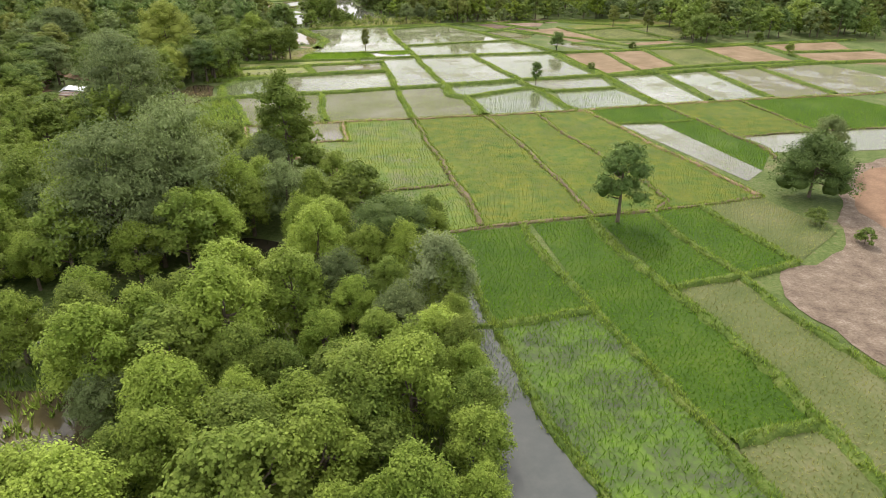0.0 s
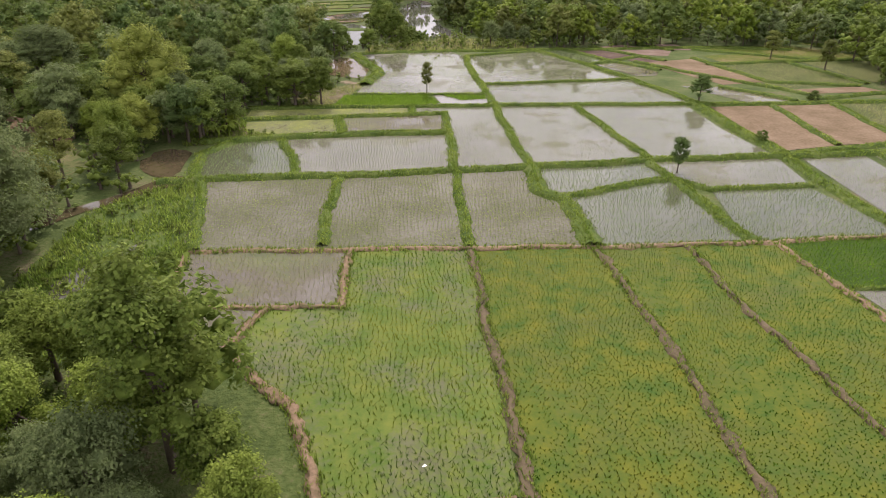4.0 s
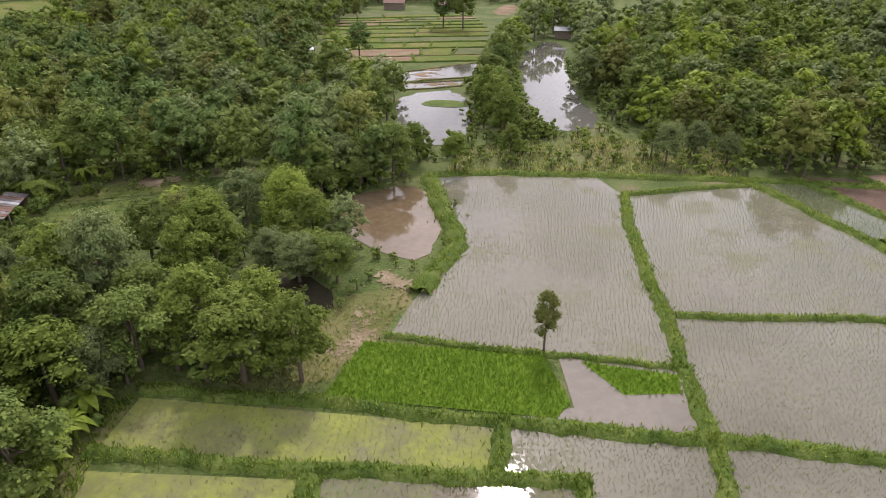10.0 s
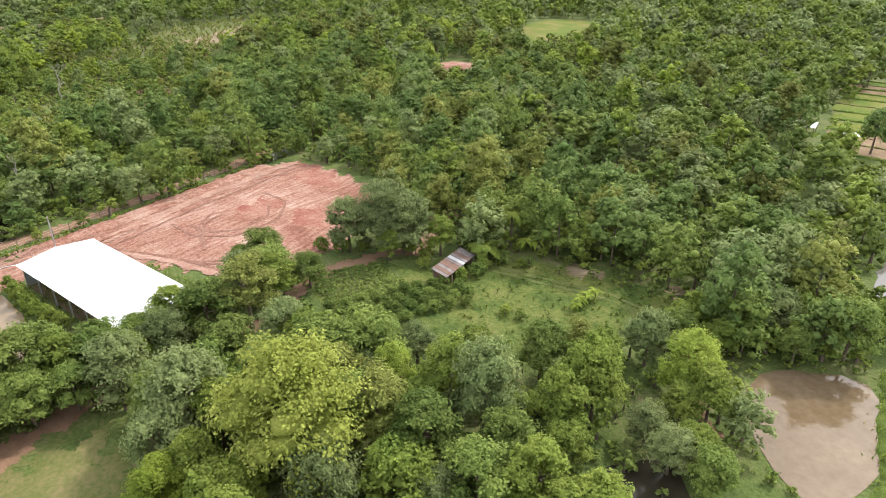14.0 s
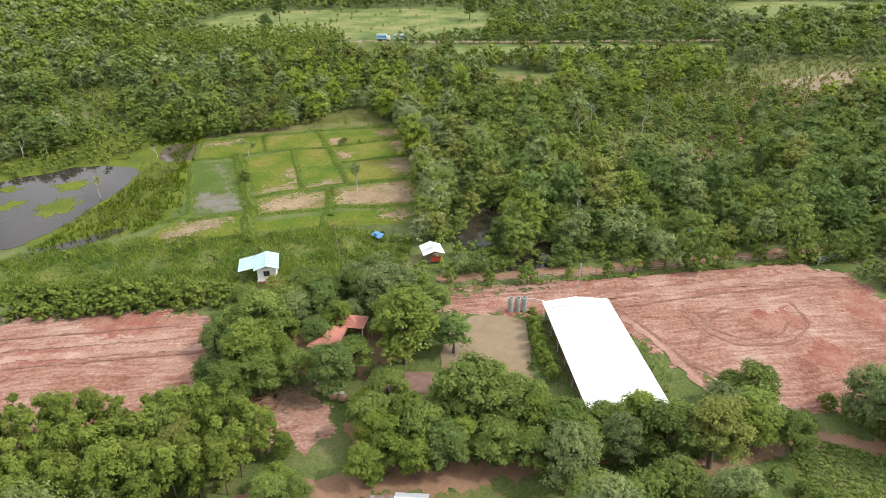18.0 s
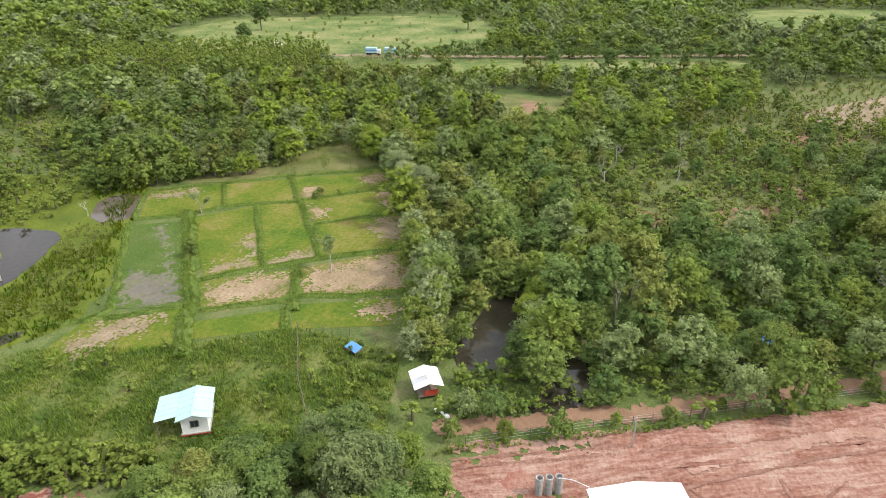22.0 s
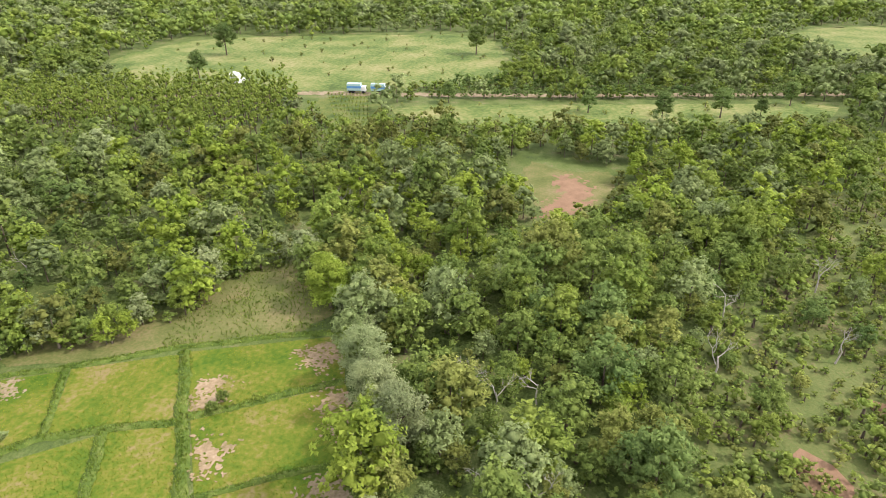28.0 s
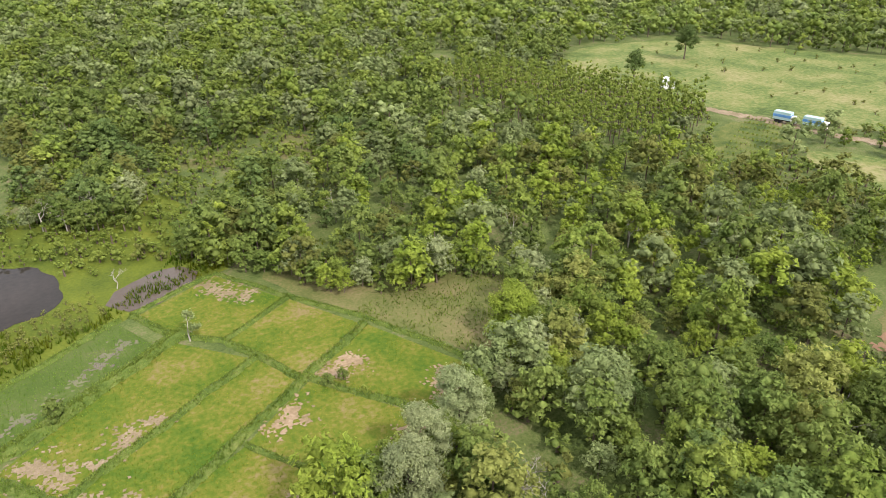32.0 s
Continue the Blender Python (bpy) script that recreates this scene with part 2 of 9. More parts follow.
M_BROWNFIELD = material("ploughed_field", [(0.36, (0.131, 0.102, 0.041)), (0.46, (0.205, 0.139, 0.0779)), (0.58, (0.271, 0.193, 0.119)), (0.7, (0.328, 0.254, 0.164))], 0.2, 3.0, bump=0.6, depth=0.1)


def weedy(name, wet, bare, weeds, cover, scale=0.25, rough=0.05):
    """Shallow water with clumps of weed or rice standing out of it; cover: how much of it is green, 0 to 1."""
    m = water(name, wet, bare, rough, ripple=0.012, spec=0.8)
    n, l = m.node_tree.nodes, m.node_tree.links
    b = n["Principled BSDF"]
    geo = n["Geometry"]
    a_, c_ = n.new("ShaderNodeTexNoise"), n.new("ShaderNodeTexNoise")
    a_.inputs["Scale"].default_value, a_.inputs["Detail"].default_value, a_.inputs["Roughness"].default_value = scale, 9, 0.68
    c_.inputs["Scale"].default_value, c_.inputs["Detail"].default_value = 3.2, 5
    for t in (a_, c_):
        l.new(geo.outputs["Position"], t.inputs["Vector"])
    mix = n.new("ShaderNodeMix")
    mix.inputs[0].default_value = 0.3
    l.new(a_.outputs["Fac"], mix.inputs[2])
    l.new(c_.outputs["Fac"], mix.inputs[3])
    mask = n.new("ShaderNodeMapRange")
    mask.inputs["From Min"].default_value, mask.inputs["From Max"].default_value = 0.56 - 0.26 * cover, 0.74 - 0.26 * cover
    l.new(mix.outputs[0], mask.inputs["Value"])
    green = n.new("ShaderNodeValToRGB")
    for k, (p, col) in enumerate(zip((0.35, 0.65), weeds)):
        green.color_ramp.elements[k].position, green.color_ramp.elements[k].color = p, (*col, 1)
    d_ = n.new("ShaderNodeTexNoise")
    d_.inputs["Scale"].default_value, d_.inputs["Detail"].default_value, d_.inputs["Roughness"].default_value = 0.5, 8, 0.7
    l.new(geo.outputs["Position"], d_.inputs["Vector"])
    l.new(d_.outputs["Fac"], green.inputs["Fac"])
    out = n.new("ShaderNodeMix")
    out.data_type = "RGBA"
    was = b.inputs["Base Color"].links[0].from_socket
    l.new(mask.outputs["Result"], out.inputs[0])
    l.new(was, out.inputs[6])
    l.new(green.outputs["Color"], out.inputs[7])
    l.new(out.outputs[2], b.inputs["Base Color"])
    r_ = n.new("ShaderNodeMapRange")
    r_.inputs["From Min"].default_value, r_.inputs["From Max"].default_value = 0.0, 0.01
    r_.inputs["To Min"].default_value, r_.inputs["To Max"].default_value = rough, 0.9
    l.new(mask.outputs["Result"], r_.inputs["Value"])
    l.new(r_.outputs["Result"], b.inputs["Roughness"])
    return m


def scraped(name, stops, turn):
    """Bare soil with long scraped streaks lying along a bearing, in degrees."""
    m = material(name, stops, 0.11, 2.0, bump=1.0, depth=0.35)
    n, l = m.node_tree.nodes, m.node_tree.links
    geo = n["Geometry"]
    place = n.new("ShaderNodeMapping")
    place.vector_type = "TEXTURE"
    place.inputs["Rotation"].default_value = (0, 0, radians(turn))
    place.inputs["Scale"].default_value = (5.0, 0.7, 1.0)
    bend = n.new("ShaderNodeTexNoise")
    bend.inputs["Scale"].default_value = 0.06
    l.new(geo.outputs["Position"], bend.inputs["Vector"])
    push = n.new("ShaderNodeVectorMath")
    push.operation = "MULTIPLY_ADD"
    push.inputs[1].default_value = (5, 5, 0)
    l.new(bend.outputs["Color"], push.inputs[0])
    l.new(geo.outputs["Position"], push.inputs[2])
    l.new(push.outputs["Vector"], place.inputs["Vector"])
    streak = n.new("ShaderNodeTexNoise")
    streak.inputs["Scale"].default_value, streak.inputs["Detail"].default_value, streak.inputs["Roughness"].default_value = 1.0, 8, 0.7
    l.new(place.outputs["Vector"], streak.inputs["Vector"])
    ramp_ = next(k for k in n if k.bl_idname == "ShaderNodeValToRGB")
    was = ramp_.inputs["Fac"].links[0].from_socket
    mix = n.new("ShaderNodeMix")
    mix.inputs[0].default_value = 0.42
    l.new(was, mix.inputs[2])
    l.new(streak.outputs["Fac"], mix.inputs[3])
    l.new(mix.outputs[0], ramp_.inputs["Fac"])
    return m


M_SOIL = scraped("scraped_red_soil", [(0.38, (0.15, 0.058, 0.038)), (0.45, (0.25, 0.115, 0.078)), (0.51, (0.335, 0.185, 0.135)), (0.57, (0.42, 0.275, 0.21)), (0.66, (0.55, 0.43, 0.35))], 117)
M_WEEDYGREEN = weedy("weedy_green_paddy", (0.055, 0.065, 0.035), (0.085, 0.092, 0.05), ((0.06, 0.125, 0.012), (0.125, 0.195, 0.022)), 0.6)
M_WEEDYYELLOW = weedy("weedy_yellow_paddy", (0.085, 0.11, 0.018), (0.12, 0.135, 0.025), ((0.048, 0.108, 0.006), (0.16, 0.162, 0.008)), 0.86, 0.14, 0.12)
M_TURBID = weedy("turbid_paddy_water", (0.16, 0.15, 0.105), (0.215, 0.2, 0.145), ((0.09, 0.105, 0.04), (0.14, 0.145, 0.065)), 0.34, 0.1, 0.6)
M_TURBID.node_tree.nodes["Principled BSDF"].inputs["Specular IOR Level"].default_value = 0.3
M_WEEDYMUD = weedy("weedy_muddy_paddy", (0.12, 0.1, 0.07), (0.18, 0.155, 0.115), ((0.09, 0.13, 0.035), (0.19, 0.21, 0.08)), 0.32, 0.12)
M_WEEDYWATER = weedy("seedling_paddy_water", (0.15, 0.138, 0.098), (0.21, 0.194, 0.145), ((0.14, 0.16, 0.07), (0.24, 0.25, 0.13)), 0.04, 0.12)
M_MUDROWS = weedy("muddy_green_paddy", (0.13, 0.122, 0.075), (0.19, 0.175, 0.12), ((0.08, 0.145, 0.014), (0.18, 0.21, 0.03)), 0.85, 0.16, 0.1)
M_ALGAE = weedy("algae_paddy", (0.14, 0.14, 0.06), (0.2, 0.19, 0.1), ((0.17, 0.2, 0.035), (0.27, 0.29, 0.06)), 0.6, 0.3)
M_NURSERY = material("rice_nursery", [(0.33, (0.072, 0.139, 0.008)), (0.52, (0.112, 0.191, 0.012)), (0.7, (0.176, 0.244, 0.03))], 0.5, 4.0, bump=0.6, depth=0.1)
M_NURSERYBLADE = material("nursery_blades", [(0.3, (0.146, 0.268, 0.0168)), (0.7, (0.269, 0.388, 0.042))], 0.4, 2.0, 0.6, 0, island=0.2, leaf=0.75)
M_BARK = material("bark", [(0.3, (0.09, 0.065, 0.045)), (0.7, (0.2, 0.16, 0.12))], 1.5, 9.0, bump=0.6)
M_DEAD = material("bleached_wood", [(0.3, (0.3, 0.27, 0.23)), (0.7, (0.48, 0.44, 0.39))], 2.0, 12.0, bump=0.4)
LEAVES = {
    "mid": foliage("leaves_mid", (0.113, 0.171, 0.038), (0.255, 0.314, 0.076)),
    "deep": foliage("leaves_deep", (0.096, 0.156, 0.043), (0.213, 0.281, 0.080)),
    "fresh": foliage("leaves_fresh", (0.128, 0.190, 0.032), (0.265, 0.318, 0.063)),
    "grey": foliage("leaves_greyish", (0.143, 0.190, 0.068), (0.290, 0.339, 0.133)),
    "gold": foliage("leaves_golden", (0.27, 0.315, 0.055), (0.44, 0.475, 0.11)),
    "lime": foliage("leaves_lime", (0.155, 0.225, 0.026), (0.290, 0.345, 0.055)),
    "olive": foliage("leaves_olive", (0.153, 0.181, 0.042), (0.292, 0.308, 0.081)),
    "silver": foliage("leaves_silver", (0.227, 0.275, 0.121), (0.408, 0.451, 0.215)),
    # for far woods only: grey leaves with distance haze painted into the colour
    "faded": foliage("leaves_hazed", (0.175, 0.222, 0.088), (0.335, 0.382, 0.162)),
    "young": foliage("leaves_young_eucalyptus", (0.145, 0.21, 0.034), (0.285, 0.34, 0.068)),
    "sunny": foliage("leaves_sunny", (0.175, 0.25, 0.036), (0.34, 0.41, 0.075)),
}


# ---- mesh helpers ----
dice = np.random.default_rng(11)


def bake(name, verts, faces, mats, parent=None, label="", face_mats=None, smooth=False):
    """One mesh object from arrays; faces all have the same number of corners, or are a list of mixed ones."""
    me = bpy.data.meshes.new(name)
    if isinstance(faces, np.ndarray):
        k = faces.shape[1]
        me.vertices.add(len(verts))
        me.vertices.foreach_set("co", np.asarray(verts, np.float32).ravel())
        me.loops.add(faces.size)
        me.loops.foreach_set("vertex_index", faces.astype(np.int32).ravel())
        me.polygons.add(len(faces))
        me.polygons.foreach_set("loop_start", np.arange(0, faces.size, k, dtype=np.int32))
        me.update(calc_edges=True)
    else:
        me.from_pydata([tuple(v) for v in verts], [], faces)
        me.update()
    for m in (mats if isinstance(mats, (list, tuple)) else [mats]):
        me.materials.append(m)
    if face_mats is not None:
        me.polygons.foreach_set("material_index", np.asarray(face_mats, np.int32))
    if smooth:
        me.polygons.foreach_set("use_smooth", np.ones(len(me.polygons), bool))
    ob = new(name, me)
    if parent:
        ob.parent = parent
    if label:
        ob["label"] = label
    return ob


def part(name, bm, material_, parent, label=""):
    me = bpy.data.meshes.new(name)
    bm.to_mesh(me)
    bm.free()
    me.materials.append(material_)
    ob = new(name, me)
    ob.parent = parent
    if label:
        ob["label"] = label
    return ob


def box(x, y, z, sx, sy, sz, bevel=0.0, turn=0.0):
    """A bmesh box centred at x, y with its foot at z."""
    bm = bmesh.new()
    bmesh.ops.create_cube(bm, size=1)
    bmesh.ops.scale(bm, vec=(sx, sy, sz), verts=bm.verts)
    if bevel:
        bmesh.ops.bevel(bm, geom=bm.edges[:], offset=bevel, segments=1, affect="EDGES")
    bmesh.ops.transform(bm, matrix=pose(x, y, z + sz / 2, 0, 0, turn), verts=bm.verts)
    return bm


def tube(points, radii, sides=6):
    """Vertices and quads of a tapered tube along points."""
    P = np.asarray(points, float)
    V, F = [], []
    for i, (p, r) in enumerate(zip(P, radii)):
        d = P[min(i + 1, len(P) - 1)] - P[max(i - 1, 0)]
        d /= np.linalg.norm(d) + 1e-9
        u = np.cross(d, (0.3, 1.0, 0.1)); u /= np.linalg.norm(u)
        w = np.cross(d, u)
        for s in range(sides):
            q = 2 * math.pi * s / sides
            V.append(p + r * (math.cos(q) * u + math.sin(q) * w))
        if i:
            for s in range(sides):
                n_ = (s + 1) % sides
                F.append(((i - 1) * sides + s, (i - 1) * sides + n_, i * sides + n_, i * sides + s))
    return np.array(V), np.array(F)


def join(pieces):
    """Joins (verts, faces) pairs of equal face size."""
    V, F, o = [], [], 0
    for v, f in pieces:
        V.append(v); F.append(f + o); o += len(v)
    return np.concatenate(V), np.concatenate(F)


def cards(centres, normals, size, rng, long=1.4, droop=0.0):
    """One small bent leaf blade per centre: a quad lying across its normal."""
    n = len(centres)
    up = normals / (np.linalg.norm(normals, axis=1, keepdims=True) + 1e-9)
    r = rng.normal(size=(n, 3))
    u = np.cross(up, r); u /= np.linalg.norm(u, axis=1, keepdims=True) + 1e-9
    v = np.cross(up, u)
    s = size * rng.uniform(0.6, 1.35, (n, 1))
    fold = up * s * rng.uniform(-0.35, 0.1, (n, 1))
    tip = np.array([[0, 0, -droop]]) * s
    V = np.stack([centres - u * s * long * 0.5, centres - v * s * 0.42 + fold * 0.5, centres + u * s * long * 0.5 + fold + tip, centres + v * s * 0.42 + fold * 0.5], 1).reshape(-1, 3)
    return V, np.arange(4 * n).reshape(n, 4)


def inside(poly, X, Y):
    """Which points lie in the polygon."""
    P = np.asarray(poly, float)
    hit = np.zeros(np.shape(X), bool)
    for (x0, y0), (x1, y1) in zip(P, np.roll(P, -1, 0)):
        if y0 != y1:
            hit ^= ((y0 > Y) != (y1 > Y)) & (X < (x1 - x0) * (Y - y0) / (y1 - y0) + x0)
    return hit


def ragged(poly, step=1.0, wobble=0.35, seed=0):
    """The outline of a polygon, broken into steps with an uneven edge."""
    rng = np.random.default_rng(seed + 7)
    out = []
    P = [np.array(p, float) for p in poly]
    for a_, b_ in zip(P, P[1:] + P[:1]):
        k = max(1, int(np.linalg.norm(b_ - a_) / step))
        for i in range(k):
            q = a_ + (b_ - a_) * i / k
            edge = b_ - a_
            edge = np.array([-edge[1], edge[0]]) / (np.linalg.norm(edge) + 1e-9)
            out.append(q + (edge * float(np.clip(rng.normal() * wobble * 0.5, -0.34 * step, 0.34 * step)) if 0 < i < k else 0))
    return out


def rounded(poly, times=2):
    """Cuts the corners of an outline."""
    P = np.array(poly, float)
    for _ in range(times):
        Q = np.roll(P, -1, 0)
        P = np.stack([0.75 * P + 0.25 * Q, 0.25 * P + 0.75 * Q], 1).reshape(-1, 2)
    return [tuple(p) for p in P]


def sheet(name, poly, z, mat, label, category, group="", wobble=0.3, kind="structure", step=1.5):
    """A flat patch of ground or water with an uneven outline."""
    if wobble:
        poly = rounded(poly, 1)
    P = ragged(poly, step, wobble, int(abs(poly[0][0] * 13 + poly[0][1] * 7))) if wobble else [np.array(p, float) for p in poly]
    bm = bmesh.new()
    bm.faces.new([bm.verts.new((p[0], p[1], z)) for p in P])
    bmesh.ops.triangulate(bm, faces=bm.faces[:])
    bmesh.ops.recalc_face_normals(bm, faces=bm.faces[:])
    if sum(f.normal.z for f in bm.faces) < 0:
        bmesh.ops.reverse_faces(bm, faces=bm.faces[:])
    me = bpy.data.meshes.new(name)
    bm.to_mesh(me); bm.free()
    me.materials.append(mat)
    return tagged(new(name, me), label, category, group, kind)


def speckled(name, poly, mat, label, category, z=0.05, cell=0.4, soft=1.3, seed=0, kind="structure", crumb=0.16, edge=0.25):
    """A patch that breaks up into crumbs towards its edge."""
    r2 = np.random.default_rng(300 + seed + int(abs(poly[0][0] * 10)))
    P = np.array(rounded(poly, 2))
    (x0, y0), (x1, y1) = P.min(0) - 1.5, P.max(0) + 1.5
    nx, ny = int((x1 - x0) / cell) + 1, int((y1 - y0) / cell) + 1
    I, J = [a_.ravel() for a_ in np.meshgrid(np.arange(nx), np.arange(ny), indexing="ij")]
    CX = x0 + np.arange(nx + 1)[:, None] * cell + r2.uniform(-0.42, 0.42, (nx + 1, ny + 1)) * cell
    CY = y0 + np.arange(ny + 1)[None, :] * cell + r2.uniform(-0.42, 0.42, (nx + 1, ny + 1)) * cell
    X, Y = x0 + (I + 0.5) * cell, y0 + (J + 0.5) * cell
    near = np.full(X.size, 1e9)
    for a_, b_ in zip(P, np.roll(P, -1, 0)):
        d = b_ - a_
        q = np.clip(((X - a_[0]) * d[0] + (Y - a_[1]) * d[1]) / (d @ d + 1e-9), 0, 1)
        near = np.minimum(near, np.hypot(X - a_[0] - q * d[0], Y - a_[1] - q * d[1]))
    near = np.where(inside(P, X, Y), near, -near)
    rough = 0.5 * np.sin(X * 1.3 + 2 * np.sin(Y * 0.9)) + 0.4 * np.sin(Y * 2.1 + X * 0.7) + 0.3 * np.sin(X * 3.7 - Y * 2.9) + r2.normal(size=X.size) * crumb
    ok = near + rough * soft * 0.7 > edge
    I, J = I[ok], J[ok]
    V = np.stack([np.stack([CX[I + a_, J + b_], CY[I + a_, J + b_], np.full(len(I), z)], 1) for a_, b_ in ((0, 0), (1, 0), (1, 1), (0, 1))], 1).reshape(-1, 3)
    return tagged(bake(name, V, np.arange(len(V)).reshape(-1, 4), mat), label, category, kind=kind)


def smooth_line(points, step=0.8):
    """Points along a polyline at even steps."""
    P = [np.array(p, float) for p in points]
    out = []
    for a_, b_ in zip(P, P[1:]):
        k = max(1, int(np.linalg.norm(b_ - a_) / step))
        out += [a_ + (b_ - a_) * i / k for i in range(k)]
    return np.array(out + [P[-1]])


tufts = {}      # blades by material, joined at the end


def blades(kind, P, height, width, rng, n=3, lean=1.1):
    """n blades at each of the points P (x, y, z)."""
    P = np.repeat(np.asarray(P, float), n, 0)
    k = len(P)
    a_ = rng.uniform(0, 2 * math.pi, k)
    side = np.stack([np.cos(a_), np.sin(a_), np.zeros(k)], 1)
    out = np.stack([-np.sin(a_), np.cos(a_), np.zeros(k)], 1)
    h = height * rng.uniform(0.6, 1.25, (k, 1))
    foot = P + out * h * 0.08
    top = P + out * h * lean * rng.uniform(0.4, 1.2, (k, 1)) + np.array([0, 0, 1]) * h
    V = np.stack([foot - side * width, foot + side * width, top], 1).reshape(-1, 3)
    tufts.setdefault(kind, []).append((V, np.arange(3 * k).reshape(k, 3)))


# ---- ground: one sheet to the horizon ----
V, F = [], []
for i in range(61):
    for j in range(61):
        V.append((-100 + 2600 * ((i - 30) / 30) ** 3 + 500 * (i - 30) / 30, 100 + 2600 * ((j - 30) / 30) ** 3 + 500 * (j - 30) / 30, -0.02))
F = np.array([(i * 61 + j, (i + 1) * 61 + j, (i + 1) * 61 + j + 1, i * 61 + j + 1) for i in range(60) for j in range(60)])
tagged(bake("ground", V, F, M_GROUND), "flat rough grassy ground with patches of bare earth", "ground", kind="structure")


# ---- paddy fields, each one level basin between bunds ----
KINDS = {
    # floor, blades, between rows, along a row, height, half width, blades a tuft, in rows, label
    "water": (M_WEEDYWATER, M_RICE, 0.34, 0.18, 0.15, 0.016, 2, True, "flooded rice paddy with rows of thin green seedlings"),
    "turbid": (M_TURBID, M_BLADE, 0.36, 0.2, 0.17, 0.022, 2, True, "flooded paddy of turbid water with rows of seedlings"),
    "bare_water": (M_PADDY, None, 1, 1, 1, 1, 1, True, "flooded paddy of still pale grey water"),
    "clear_water": (M_CLEARWATER, None, 1, 1, 1, 1, 1, True, "flooded corner of dark still water"),
    "mud_water": (M_WEEDYMUD, M_RICEPALE, 0.4, 0.28, 0.22, 0.018, 2, True, "shallow muddy paddy with sparse pale seedlings"),
    "green_water": (M_PADDYGREEN, M_RICE, 0.36, 0.26, 0.26, 0.024, 2, True, "flooded rice paddy with greenish water and young rice"),
    "dark_water": (M_CLEARWATER, M_RICE, 0.34, 0.24, 0.3, 0.025, 3, True, "flooded paddy with rows of young rice in dark water"),
    "rows": (M_WEEDYGREEN, M_RICEBRIGHT, 0.3, 0.26, 0.3, 0.026, 3, True, "flooded rice field, half green and half muddy"),
    "mudrows": (M_MUDROWS, M_RICEYELLOW, 0.36, 0.26, 0.2, 0.024, 3, True, "muddy rice field, half green and half bare"),
    "lush": (M_GREENFIELD, M_RICEBRIGHT, 0.3, 0.28, 0.18, 0.035, 3, False, "dense bright green field of growing rice"),
    "yellow": (M_WEEDYYELLOW, M_RICEYELLOW, 0.28, 0.28, 0.09, 0.04, 3, False, "dense field of yellowing green rice and weeds"),
    "pale": (M_PALEFIELD, M_RICEPALE, 0.34, 0.28, 0.16, 0.03, 3, True, "field of thin pale straw-coloured rice"),
    "patchy": (M_PATCHY, M_RICETERRACE, 0.5, 0.5, 0.09, 0.04, 3, False, "drying rice field, green with bare earth patches"),
    "terrace": (M_TERRACE, M_RICETERRACE, 0.42, 0.42, 0.1, 0.04, 3, False, "drying rice terrace, bright green and yellowish"),
    "strip": (M_STRIP, M_RICEBRIGHT, 0.45, 0.45, 0.16, 0.03, 3, False, "half-flooded strip of green rice"),
    "clod": (M_CLODFIELD, None, 1, 1, 1, 1, 1, True, "bare dark brown ploughed field"),
    "pinkfield": (M_PINKFIELD, None, 1, 1, 1, 1, 1, True, "bare pale reddish dry field"),
    "brown": (M_BROWNFIELD, None, 1, 1, 1, 1, 1, True, "bare brown ploughed field"),
    "nursery": (M_NURSERY, M_NURSERYBLADE, 0.24, 0.24, 0.36, 0.04, 3, False, "bed of very bright green rice seedlings"),
    "algae": (M_ALGAE, M_RICEPALE, 0.5, 0.4, 0.2, 0.02, 2, True, "flooded paddy covered with yellow-green algae"),
}
field_count = [0]


def field(kind, *corners, turn=0.0, gap=0.0):
    floor, blade, row, step, high, wide, n, lined, label = KINDS[kind]
    field_count[0] += 1
    rng = np.random.default_rng(100 + field_count[0])
    sheet("paddy_field", corners, 0.02 + 0.0015 * (field_count[0] % 9) + (0.02 if kind == "nursery" else 0.0), floor, label, "field", "paddy fields", 0.0)
    if blade is None:
        return
    P = np.array(corners, float)
    c, r = P.mean(0), np.abs(P - P.mean(0)).max() * 1.5
    ca, sa = math.cos(radians(turn)), math.sin(radians(turn))
    A, B = np.meshgrid(np.arange(-r, r, row), np.arange(-r, r, step))
    A, B = A.ravel(), B.ravel()
    if lined:
        A = A + 0.35 * np.sin(B * 0.22 + field_count[0]) + 0.12 * np.sin(B * 0.9 + A * 0.3) + 0.05 * np.sin(B * 2.3 + A * 1.7) + rng.normal(size=A.size) * 0.06
        B = B + rng.normal(size=B.size) * 0.1
    else:
        A, B = A + rng.uniform(-0.5, 0.5, A.size) * row, B + rng.uniform(-0.5, 0.5, B.size) * step
    X, Y = c[0] + ca * A - sa * B, c[1] + sa * A + ca * B
    thin = np.sin(X * 0.31 + Y * 0.2 + field_count[0]) + np.sin(Y * 0.47 - X * 0.13) + rng.normal(size=X.size) * 0.9
    ok = inside(corners, X, Y) & (thin > -2.0 + gap)
    X, Y = X[ok], Y[ok]
    blades(blade, np.stack([X, Y, np.full(X.size, 0.03)], 1), high, wide, rng, n)


